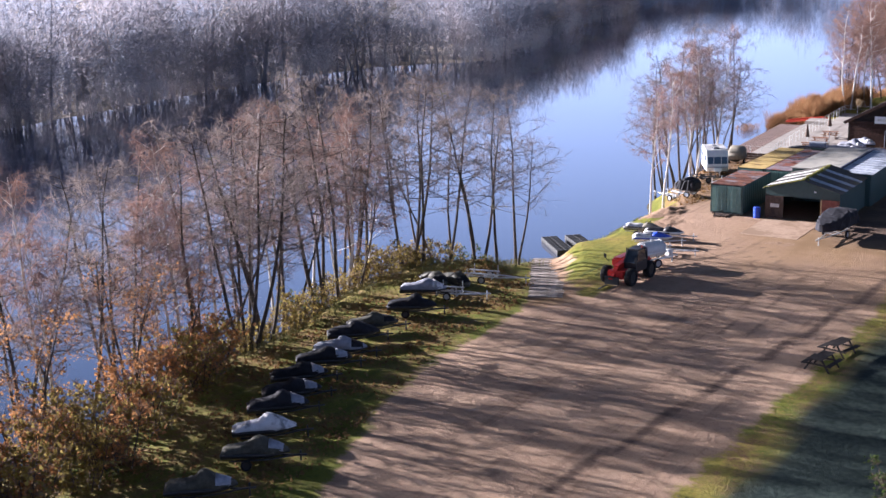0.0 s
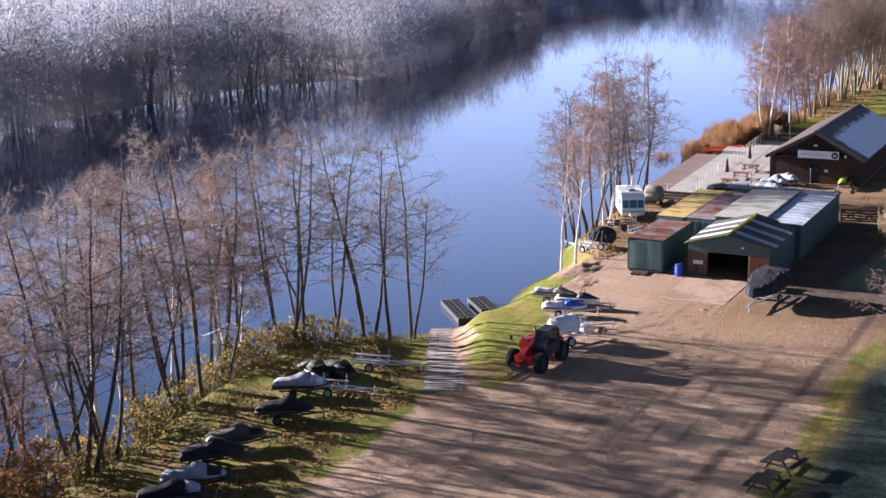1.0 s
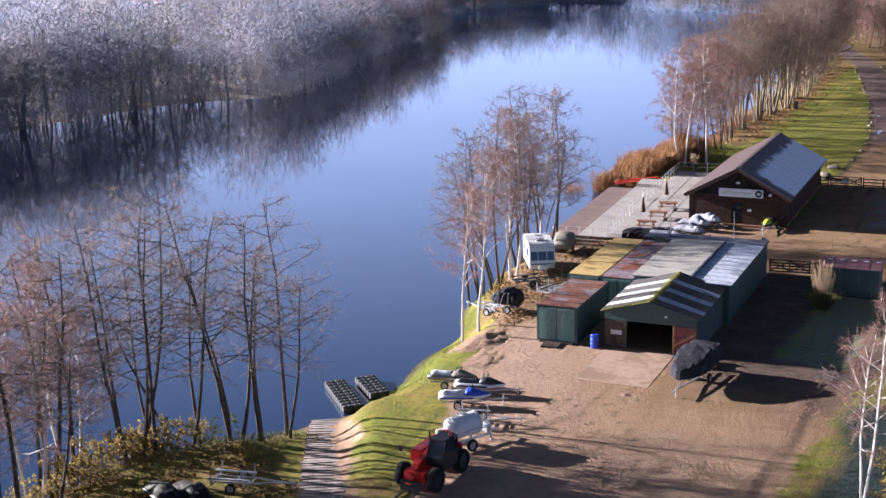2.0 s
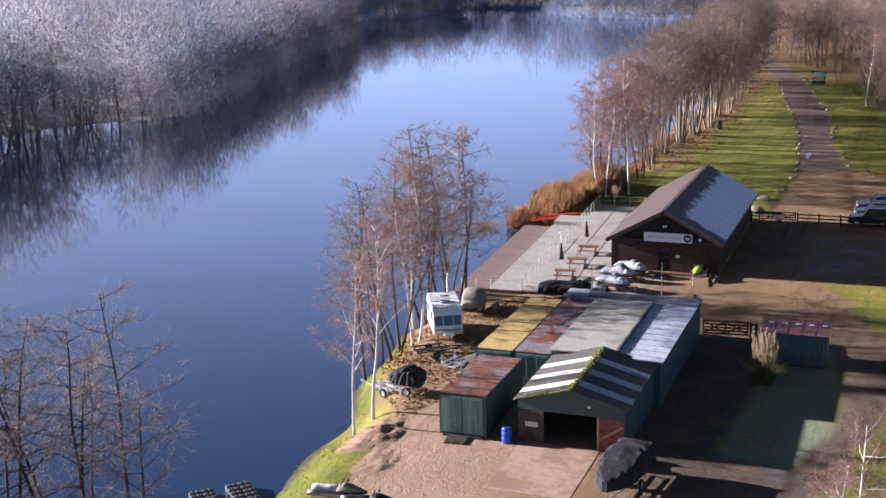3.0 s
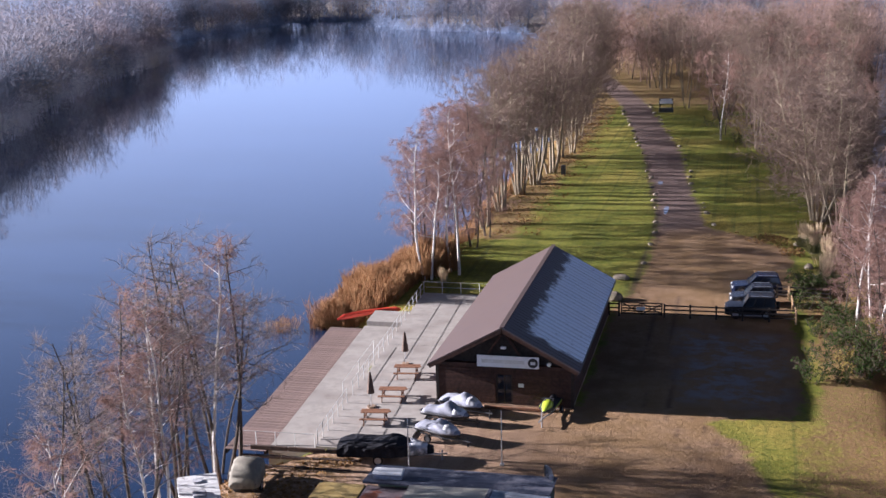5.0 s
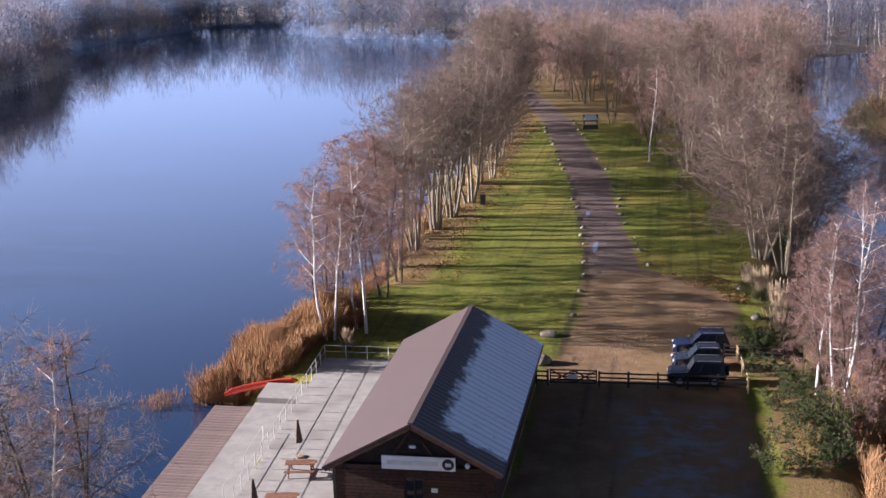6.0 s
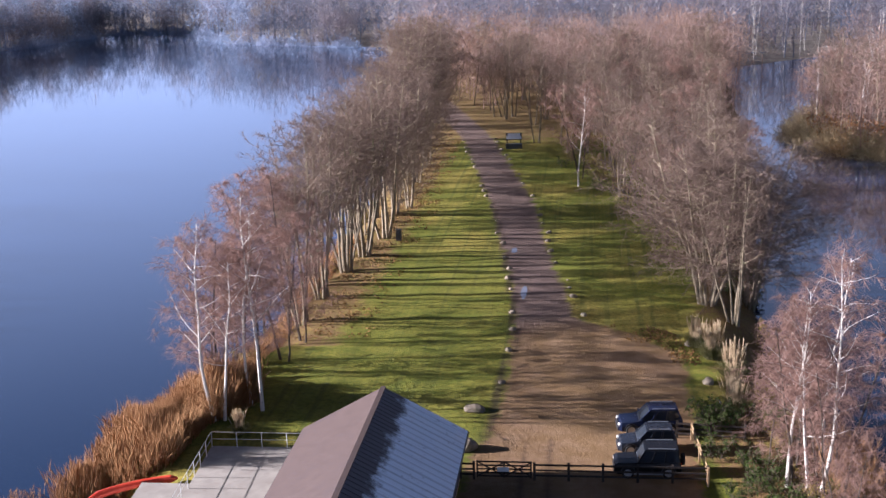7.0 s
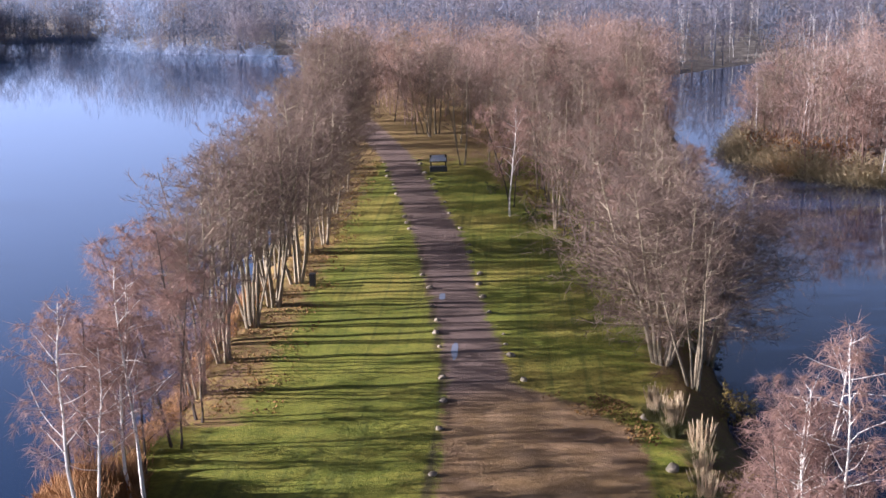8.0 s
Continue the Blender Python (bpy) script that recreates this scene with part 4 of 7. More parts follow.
    y = PLANT.uniform(148, 172)
    plant(SHRUB[PLANT.choice((2, 2, 2, 0))], PLANT.uniform(-13.6, -7.5), y, PLANT.uniform(0.35, 0.65), label="dark bramble in the shade beside the fence", group=SCRUB, category="shrub")
for i in range(26):
    y = PLANT.uniform(174, 262)
    x = float(np.interp(y, [174, 200, 225, 248, 262], [-9.0, -9.5, -13, -20, -26])) + PLANT.uniform(-0.5, 4.0)
    plant(SHRUB[PLANT.choice((0, 2, 2, 0))], x, y, PLANT.uniform(0.4, 0.8), label="dark bramble and bare scrub at the wood's edge", group=SCRUB, category="shrub")
for i in range(14):
    y = PLANT.uniform(176, 240)
    plant(SHRUB[PLANT.choice((0, 1))], -46.5 + PLANT.uniform(-1.6, 1.4), y, PLANT.uniform(0.35, 0.6), label="thin bare scrub between the lakeside stems", group=SCRUB, category="shrub")


# reeds: upright dry stalks, uncountable
def reed_bed(name, polygon, count, height, label, seed, material="reed", thick=1.0):
    rng, w = random.Random(seed), Wood()
    xs, ys = [p[0] for p in polygon], [p[1] for p in polygon]
    spots = np.array([(rng.uniform(min(xs), max(xs)), rng.uniform(min(ys), max(ys))) for _ in range(count)])
    spots = spots[inside_by(spots[:, 0], spots[:, 1], polygon) > 0]
    lows = np.maximum(land_height(spots[:, 0], spots[:, 1]), WATER - 0.2)
    tall = np.clip(0.72 + 0.3 * wobble(spots[:, 0] * 1.3, spots[:, 1] * 1.3) + 0.22 * wobble(spots[:, 0] * 4.1, spots[:, 1] * 4.1), 0.3, 1.3)
    for (x, y), z, k in zip(spots, lows, tall):
        d = Vector((rng.gauss(0.05, 0.16), rng.gauss(0, 0.16), 1)).normalized()
        h = height * k * rng.uniform(0.7, 1.15)
        p = Vector((x, y, z - 0.1))
        w.twig(p, d, h, 0.022 * thick)
        w.twig(p + d * h * 0.72, jitter(rng, d, 0.25), h * 0.3, 0.035 * thick)
        w.twig(p + d * h * 0.25, jitter(rng, d, 0.45), h * 0.45, 0.02 * thick)
    tagged(link(name, w.mesh(name, M[material]), None), label, "reeds", kind="stuff")


reed_bed("reed_bed", [(-54.0, 160.6), (-53.2, 171), (-50.5, 177), (-46, 179), (-44, 174), (-46.5, 169), (-47, 163), (-50.5, 160.5)], 11000, 3.0, "dry orange-brown reeds standing at the lake edge", 5, "reed", 1.2)
reed_bed("reed_bed", [(-58.2, 159.6), (-57.0, 162.6), (-55.2, 162.4), (-54.8, 160.0), (-56.4, 158.8)], 170, 1.4, "sparse dry reeds standing in the shallow water", 9)
reed_bed("reed_bed", [(-9.5, 136), (-8.5, 150), (-8.0, 160), (-6.5, 172), (-3.5, 172), (-3.5, 150), (-5, 136)], 5500, 2.6, "dry rust-coloured reeds by the east water", 6, "reed", 1.2)
reed_bed("reed_bed", [(-48.6, 179), (-48, 200), (-47.5, 225), (-46, 225), (-46.2, 200), (-46, 179)], 4000, 2.0, "dry pale reeds under the lakeside trees", 8)


reed_bed("rough_grass", [(-45, 30), (-47, 45), (-48.5, 58), (-49.5, 70), (-47.5, 80), (-45.5, 84), (-50, 85), (-54.5, 77), (-55, 68), (-52.5, 58), (-51.5, 45), (-49.5, 30)], 7000, 0.75,
         "tall tawny grass along the lake bank", 21, "pampas_leaf", 0.8)
reed_bed("rough_grass", [(-46.8, 90), (-44.2, 89), (-42.6, 93), (-42.6, 98), (-45, 103), (-46.5, 108), (-47.6, 106), (-46.8, 97)], 1800, 0.3, "short green grass on the yard's bank", 22, "grass_blade", 0.6)
for i in range(12):
    y = PLANT.uniform(46, 92)
    plant(SHRUB[2], PLANT.uniform(-13.5, -8), y, PLANT.uniform(0.45, 0.75), label="dark bramble bush beside the car park", group="brambles by the car park", category="shrub")


# fallen leaves on the grass, too many to count
def fallen_leaves(name, polygon, count, label, seed, off=None):
    rng, w = random.Random(seed), Wood()
    xs, ys = [p[0] for p in polygon], [p[1] for p in polygon]
    spots = np.array([(rng.uniform(min(xs), max(xs)), rng.uniform(min(ys), max(ys))) for _ in range(count)])
    keep = inside_by(spots[:, 0], spots[:, 1], polygon) > 0
    keep &= wobble(spots[:, 0] * 1.9, spots[:, 1] * 1.9) + np.array([rng.gauss(0, 0.4) for _ in range(count)]) > 0
    if off:
        keep &= inside_by(spots[:, 0], spots[:, 1], off) < 1.2
    spots = spots[keep]
    for (x, y), z in zip(spots, land_height(spots[:, 0], spots[:, 1])):
        a = rng.uniform(0, 6.283)
        w.leaf(Vector((x, y, z + 0.03)), Vector((math.cos(a), math.sin(a), rng.uniform(0.0, 0.5))).normalized(), rng.uniform(0.10, 0.22), rng)
    tagged(link(name, w.mesh(name, M["leaf_fallen"]), None), label, "leaves", kind="stuff")


fallen_leaves("fallen_leaves", [(-33, 34), (-36, 46), (-39, 58), (-40, 72), (-44, 80), (-49, 80), (-50, 66), (-48, 50), (-45, 34)], 16000, "brown fallen leaves on the grass round the jet skis", 51, LOT)
fallen_leaves("fallen_leaves", [(-20.5, 191.5), (-17, 192.5), (-13.2, 188.5), (-12.8, 181), (-14.6, 181), (-15.5, 186), (-18.5, 188.5)], 2600, "brown leaves and soil along the verge", 52)
fallen_leaves("fallen_leaves", [(-42, 103), (-47.5, 112), (-50, 122), (-50, 131), (-40, 131), (-40, 111)], 6000, "brown leaf litter round the caravan", 53)
fallen_leaves("fallen_leaves", [(-38.8, 188), (-38.6, 235), (-40.5, 285), (-46, 285), (-46, 188)], 9000, "brown fallen leaves at the foot of the lakeside trees", 54)


# ---- woods across the water, too many trees to count ----
def far_tree(seed, height, wide, sprays, lo, hi):
    """A small leafless tree for the distance: a stem and a domed crown of many flat sprays, as arrays of corners and triangles."""
    rng, w = random.Random(seed), Wood()
    w.twig(Vector((0, 0, -0.5)), jitter(rng, Vector((0, 0, 1)), 0.05), height * 0.9, 0.13)
    lobes = [(rng.uniform(-0.2, 0.2) * height * (1.15 - k / 10), rng.uniform(-0.2, 0.2) * height * (1.15 - k / 10), height * (0.16 + 0.62 * k / 8), height * rng.uniform(0.15, 0.22)) for k in range(9)]
    for i in range(sprays):
        lx, ly, lz, lr = lobes[i % 9]
        d = Vector((rng.gauss(0, 1), rng.gauss(0, 1), rng.gauss(0.3, 1))).normalized()
        p = Vector((lx, ly, lz)) + d * lr * rng.uniform(0.45, 1.0)
        p.z = max(0.1, p.z)
        w.sprig(p, jitter(rng, d + Vector((0, 0, 0.35)), 0.45), rng.uniform(lo, hi), wide * rng.uniform(0.6, 1.3), rng)
    return np.array([tuple(p) for p in w.v]), np.array(w.f)


def far_bush(seed):
    """Dense low scrub for the distance."""
    rng, w = random.Random(seed), Wood()
    for i in range(340):
        a, q = rng.uniform(0, 6.283), math.sqrt(rng.random())
        p = Vector((math.cos(a) * 2.6 * q, math.sin(a) * 2.6 * q, -0.6 + rng.uniform(0, 3.4) * (1.15 - q)))
        w.sprig(p, jitter(rng, Vector((math.cos(a) * 0.5, math.sin(a) * 0.5, 0.6)), 0.45), rng.uniform(0.5, 1.1), rng.uniform(0.03, 0.055), rng)
    return np.array([tuple(p) for p in w.v]), np.array(w.f)


def far_dome(seed, wide, high, sprays):
    """A broad round-headed willow for the distance: a few stems and sprays crowding towards the skin of several domes."""
    rng, w = random.Random(seed), Wood()
    for k in range(4):
        w.twig(Vector((rng.uniform(-0.8, 0.8), rng.uniform(-0.8, 0.8), -0.5)), jitter(rng, Vector((0, 0, 1)), 0.16), high * 0.85, 0.14)
    domes = [(0, 0, high * 0.5, wide * 0.36, high * 0.5)]
    domes += [(math.cos(a) * wide * 0.26, math.sin(a) * wide * 0.26, high * rng.uniform(0.3, 0.46), wide * rng.uniform(0.2, 0.28), high * rng.uniform(0.28, 0.4)) for a in (0.3, 1.5, 2.8, 4.1, 5.2)]
    for i in range(sprays):
        dx, dy, dz, dr, dh = domes[0 if i % 3 == 0 else 1 + rng.randrange(5)]
        d = Vector((rng.gauss(0, 1), rng.gauss(0, 1), rng.gauss(0.35, 0.9))).normalized()
        q = rng.uniform(0.6, 1.0)
        p = Vector((dx + d.x * dr * q, dy + d.y * dr * q, max(0.1, dz + d.z * dh * q)))
        w.sprig(p, jitter(rng, d + Vector((0, 0, 0.2)), 0.5), rng.uniform(0.5, 1.2), 0.045 * rng.uniform(0.6, 1.2), rng)
    return np.array([tuple(p) for p in w.v]), np.array(w.f)


FAR = [far_tree(200 + i, 12.0, 0.045, 440, 0.6, 1.3) for i in range(8)]
DENSE = [far_tree(260 + i, 12.0, 0.045, 640, 0.5, 1.2) for i in range(5)] + [far_dome(280 + i, 11.0, 10.0, 900) for i in range(4)]
FINE = [far_tree(220 + i, 12.0, 0.035, 620, 0.4, 1.0) for i in range(8)]
BUSH = [far_bush(240 + i) for i in range(4)]


def far_wood(name, spots, sizes, material, label, seed, kinds=FAR):
    rng = np.random.default_rng(seed)
    vs, fs, base = [], [], 0
    lows = np.maximum(land_height(spots[:, 0], spots[:, 1]), WATER)
    for (x, y), size, g in zip(spots, sizes, lows):
        v, f = kinds[rng.integers(len(kinds))]
        a = rng.uniform(0, 6.283)
        c, s = math.cos(a) * size, math.sin(a) * size
        vs.append(np.column_stack((v[:, 0] * c - v[:, 1] * s + x, v[:, 0] * s + v[:, 1] * c + y, v[:, 2] * size + g - 0.1)))
        fs.append(f + base)
        base += len(v)
    v, f = np.concatenate(vs).astype(np.float32), np.concatenate(fs).astype(np.int32)
    me = bpy.data.meshes.new(name)
    me.vertices.add(len(v))
    me.vertices.foreach_set("co", v.ravel())
    me.loops.add(f.size)
    me.loops.foreach_set("vertex_index", f.ravel())
    me.polygons.add(len(f))
    me.polygons.foreach_set("loop_start", np.arange(0, f.size, 3, dtype=np.int32))
    me.update(calc_edges=True)
    tagged(link(name, me, M[material]), label, "woodland", kind="stuff")


def scatter(seed, area, spacing, lo, hi, keep=None):
    rng = np.random.default_rng(seed)
    x0, y0, x1, y1 = area
    gxs, gys = np.meshgrid(np.arange(x0, x1, spacing), np.arange(y0, y1, spacing))
    p = np.column_stack((gxs.ravel(), gys.ravel())) + rng.uniform(-0.48, 0.48, (gxs.size, 2)) * spacing
    p = p[shore_gap(p[:, 0], p[:, 1]) > 1.0]
    if keep:
        p = p[keep(p[:, 0], p[:, 1])]
    return p, rng.uniform(lo, hi, len(p)) * (1 + 0.18 * wobble(p[:, 0] * 0.07, p[:, 1] * 0.07))


for i in range(30):
    s_ = i / 29
    x = float(np.interp(s_, [0, 0.2, 0.45, 1.0], [14.5, 16.5, 28, 62])) + PLANT.uniform(0, 5)
    y = float(np.interp(s_, [0, 0.2, 0.45, 1.0], [298, 286, 273.5, 265])) + PLANT.uniform(1.5, 8)
    plant((PURPLE[0], PURPLE[1], ASH[2], ASH[1])[PLANT.randrange(4)], x, y, PLANT.uniform(0.9, 1.15), label="sunlit bare tree on the east bank", group="trees of the east bank")
    if i % 2:
        plant(SHRUB[1], x - 1, y - 1.5, 1.3, label="rusty scrub on the east bank", group="scrub of the east bank", category="shrub")


def skirt_spots(seed, lakeside, step, width):
    """Places for low scrub along a stretch of shore."""
    rng, out = np.random.default_rng(seed), []
    for (ax, ay), (bx, by) in zip(lakeside, lakeside[1:]):
        n = max(1, int(math.hypot(bx - ax, by - ay) / step))
        for i in range(n):
            for k in range(2):
                out.append((ax + (bx - ax) * (i + rng.random()) / n + rng.uniform(-width, width), ay + (by - ay) * (i + rng.random()) / n + rng.uniform(-width, width)))
    out = np.array(out)
    out = out[shore_gap(out[:, 0], out[:, 1]) > -1.8]
    return out, rng.uniform(0.8, 1.7, len(out))


def front_row(seed, lakeside, step):
    rng, out = np.random.default_rng(seed), []
    for (ax, ay), (bx, by) in zip(lakeside, lakeside[1:]):
        n = max(1, int(math.hypot(bx - ax, by - ay) / step))
        out += [(ax + (bx - ax) * (i + rng.random()) / n + rng.uniform(-14, 2), ay + (by - ay) * (i + rng.random()) / n + rng.uniform(-6, 6)) for i in range(n) for k in range(4)]
    out = np.array(out)
    out = out[shore_gap(out[:, 0], out[:, 1]) > 0.5]
    return out, rng.uniform(0.85, 1.75, len(out)) * np.where(out[:, 1] < 228, 1.3, 1.0)


def stretch(spots, sizes, lo, hi):
    """Those places that lie between two distances along the lake."""
    pick = (spots[:, 1] >= lo) & (spots[:, 1] < hi)
    return spots[pick], sizes[pick]


shore_trees = front_row(33, [p for p in LAKE_WEST if p[0] < -81 and p[1] > 50], 4.2)
bank_trees = scatter(1, (-215, 40, -130, 440), 9.0, 0.8, 2.0, lambda x, y: x < -130)
back_trees = scatter(2, (-360, 60, -215, 440), 15.0, 1.3, 1.9, lambda x, y: ~((x < -262) & (y < 275) & (y > 200)))
# each stretch takes the twig colour that carries its share of haze
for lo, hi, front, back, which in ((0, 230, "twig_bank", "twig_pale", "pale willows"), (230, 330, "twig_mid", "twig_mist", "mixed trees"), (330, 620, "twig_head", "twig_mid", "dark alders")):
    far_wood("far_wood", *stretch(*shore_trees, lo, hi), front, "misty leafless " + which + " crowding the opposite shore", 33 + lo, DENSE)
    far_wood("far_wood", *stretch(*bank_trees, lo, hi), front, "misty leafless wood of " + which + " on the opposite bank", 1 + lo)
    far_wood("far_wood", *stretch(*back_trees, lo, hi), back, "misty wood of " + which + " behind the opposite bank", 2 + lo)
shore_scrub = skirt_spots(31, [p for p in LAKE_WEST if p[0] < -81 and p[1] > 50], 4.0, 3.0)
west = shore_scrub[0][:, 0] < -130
# shaded shore willows get a lighter colour in place of light
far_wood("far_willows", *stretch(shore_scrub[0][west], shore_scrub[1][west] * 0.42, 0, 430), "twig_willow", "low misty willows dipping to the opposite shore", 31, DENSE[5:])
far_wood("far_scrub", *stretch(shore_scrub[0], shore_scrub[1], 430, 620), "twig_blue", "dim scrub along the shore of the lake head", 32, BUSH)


def far_stems(name, spots, material, label, seed):
    """White birch stems showing between far crowns."""
    rng, w = random.Random(seed), Wood()
    for x, y in spots:
        p, d, h = Vector((x, y, -0.8)), jitter(rng, Vector((0, 0, 1)), 0.07), rng.uniform(11, 17)
        w.twig(p, d, h, rng.uniform(0.07, 0.11))
        for k in range(5):
            w.twig(p + d * h * rng.uniform(0.45, 0.85), jitter(rng, d, 0.32), h * rng.uniform(0.16, 0.3), 0.035)
    tagged(link(name, w.mesh(name, M[material]), None), label, "woodland", kind="stuff")


far_stems("far_birches", [tuple(p) for p in scatter(41, (-90, 398, 110, 430), 7.0, 1, 1)[0]], "bark_far", "white birch stems along the wood at the lake head", 41)
far_stems("far_birches", [tuple(p) for p in scatter(42, (13, 268, 70, 300), 6.0, 1, 1)[0]], "bark_far", "white birch stems in the sunlit wood of the east bank", 42)
far_stems("far_birches", [tuple(p) for p in scatter(43, (-175, 190, -140, 420), 13.0, 1, 1)[0]], "bark_far", "pale birch stems in the misty wood across the lake", 43)
far_wood("far_scrub", *skirt_spots(37, [(22, 322), (12.5, 298), (17.5, 283), (28, 272.5), (62, 264.5)], 1.3, 2.4), "twig_olive", "golden and olive scrub along the east bank", 37, BUSH)
# haze at the lake head comes from the twig colours
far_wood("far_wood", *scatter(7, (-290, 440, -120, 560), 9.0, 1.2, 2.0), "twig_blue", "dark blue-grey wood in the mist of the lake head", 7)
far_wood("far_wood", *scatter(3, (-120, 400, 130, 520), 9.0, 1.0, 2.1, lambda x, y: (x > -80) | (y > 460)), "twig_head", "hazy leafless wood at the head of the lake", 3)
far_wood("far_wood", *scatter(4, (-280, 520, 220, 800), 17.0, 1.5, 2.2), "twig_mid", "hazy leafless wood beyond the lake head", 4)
far_wood("far_wood", *scatter(5, (11, 262, 120, 345), 5.0, 0.95, 1.4, lambda x, y: (x > 12) & (inside_by(x, y, [(8, 345), (16, 395), (42, 420), (36, 360), (20, 318)]) < -1)), "twig_far_brown", "sunlit leafless wood on the east bank", 5, FINE)
far_wood("far_wood", *scatter(6, (-80, 318, 20, 404), 5.5, 0.95, 1.3, lambda x, y: (x > -70) & (np.abs(x - np.interp(y, [290, 330, 400], [-38.5, -49.5, -72.5])) > 4.5)), "twig_far_brown", "leafless wood where the drive ends", 6, FINE)

# ---- sheds and containers ----
def container(name, x0, y0, x1, y1, h, roof, label, ribs=14):
    w, d = x1 - x0, y1 - y0
    ob = empty(name, x0, y0, 0.12)
    part("frame", box(0.03, 0.03, 0, w - 0.03, d - 0.03, h - 0.06), M["green_steel"], ob)
    for x in (0.05, w - 0.05):
        for y in (0.05, d - 0.05):
            part("corner_post", box(x - 0.07, y - 0.07, 0, x + 0.07, y + 0.07, h, 0.01), M["green_steel"], ob)
    sheet("side_wall", (w - 0.02, 0.12, 0.12), (0, 0, h - 0.25), (0, d - 0.24, 0), ribs, 0.04, M["green_steel"], ob)
    sheet("side_wall", (0.02, d - 0.12, 0.12), (0, 0, h - 0.25), (0, -(d - 0.24), 0), ribs, 0.04, M["green_steel"], ob)
    sheet("end_wall", (w - 0.12, d - 0.02, 0.12), (0, 0, h - 0.25), (-(w - 0.24), 0, 0), 6, 0.04, M["green_steel"], ob)
    bm = box(0.0, 0.0, h - 0.05, w, d, h, 0.01)
    for i in range(1, 6):
        box(0.06, d * i / 6 - 0.03, h - 0.02, w - 0.06, d * i / 6 + 0.03, h + 0.025, 0, bm)
    part("roof", bm, M[roof], ob, "weathered steel roof")
    for i, (a, b) in enumerate(((0.14, w / 2 - 0.02), (w / 2 + 0.02, w - 0.14))):
        door = part("door", box(a, -0.06, 0.12, b, 0.01, h - 0.14, 0.012), M["green_door"], ob, "pale green steel door")
        for s in (0.3, 0.7):
            x = a + (b - a) * s
            part("locking_bar", bar((x, -0.085, 0.15), (x, -0.085, h - 0.18), 0.018), M["green_steel"], door)
    part("skid", box(0.2, -0.15, -0.12, w - 0.2, 0.35, 0.0, 0.01), M["dark_timber"], ob)
    part("skid", box(0.2, d - 0.4, -0.12, w - 0.2, d - 0.1, 0.0, 0.01), M["dark_timber"], ob)
    return tagged(ob, label, "container")


container("storage_container", -38.85, 101.9, -36.0, 109.0, 2.5, "rust", "green steel store with double doors and a rusted roof")
container("storage_container", -39.5, 110.3, -37.05, 122.2, 2.5, "yellow_roof", "long green shipping container with a yellowed roof", 24)
container("storage_container", -36.95, 110.3, -34.55, 122.2, 2.5, "rust_pale", "long shipping container with a patchy rusted roof", 24)


def garage_shed():
    x0, x1, y0, y1, eave, top = -34.2, -27.95, 102.4, 110.2, 2.6, 3.45
    mid = (x0 + x1) / 2
    ob = empty("garage_shed", mid, y0, 0)
    w, d = (x1 - x0) / 2, y1 - y0
    sheet("side_wall", (w, 0.05, 0), (0, 0, eave), (0, d - 0.1, 0), 22, 0.04, M["green_steel"], ob)
    sheet("side_wall", (-w, d - 0.05, 0), (0, 0, eave), (0, -(d - 0.1), 0), 22, 0.04, M["green_steel"], ob)
    part("back_wall", box(-w + 0.05, d - 0.1, 0, w - 0.05, d, eave), M["green_steel"], ob)
    # front: gable board over the opening, a panel on either side
    bm = bmesh.new()
    ring = [(-w, eave - 0.65), (w, eave - 0.65), (w, eave), (0, top - 0.02), (-w, eave)]
    loft([[(x, y, z) for x, z in ring] for y in (0.0, 0.08)], bm)
    part("gable", bm, M["green_steel"], ob, "green boarded gable")
    part("door_panel", box(-w, -0.02, 0, -w + 1.55, 0.06, eave - 0.68, 0.01), M["old_board"], ob, "brown boarded door leaf")
    part("notice", box(-w + 0.45, -0.05, 0.95, -w + 1.2, -0.024, 1.25), M["rooflight"], ob)
    part("door_panel", box(w - 1.5, -0.02, 0, w, 0.06, eave - 0.68, 0.01), M["red_board"], ob, "reddish boarded side panel")
    part("brace", beam((w - 1.45, -0.05, 0.6), (w - 0.05, -0.05, 1.5), 0.04, 0.12), M["raw_wood"], ob)
    part("brace", beam((w - 1.5, -0.05, 0.0), (w - 1.5, -0.05, eave - 0.66), 0.1, 0.1), M["raw_wood"], ob)
    part("lamp", box(-0.1 + 1.1, -0.1, eave - 0.15, 0.1 + 1.1, -0.002, eave - 0.02, 0.02), M["white_paint"], ob)
    # roof: corrugated sheets with translucent strips, moss on the verge and the ridge
    o = 0.22
    rise = (top - eave) / w
    run = [-o, 0.95, 1.75, 3.1, 3.9, 5.25, 6.05, d + 0.15]
    for side in (-1, 1):
        for i in range(7):
            a, b = run[i], run[i + 1]
            low = Vector((side * (w + o), a, eave - o * rise))
            high = Vector((0, a, top))
            lit = i % 2 == 1
            n = max(3, round((b - a) / 0.18))
            if side < 0:
                sheet("rooflight" if lit else "roof_sheet", low + Vector((0, b - a, 0)), high - low, Vector((0, a - b, 0)), n, 0.035, M["rooflight" if lit else "mossy_sheet"], ob)
            else:
                sheet("rooflight" if lit else "roof_sheet", low, high - low, Vector((0, b - a, 0)), n, 0.035, M["frosty_sheet" if lit else "mossy_sheet"], ob)
    rng = random.Random(4)
    bm = bmesh.new()
    for i in range(420):
        if i % 3:
            y, x = rng.uniform(-0.2, d), rng.gauss(0, 0.12)
        else:
            y, x = -0.2 + abs(rng.gauss(0, 0.14)), rng.uniform(-w - 0.1, 0.1)
        z = top - abs(x) * rise + 0.03
        r = rng.uniform(0.05, 0.13)
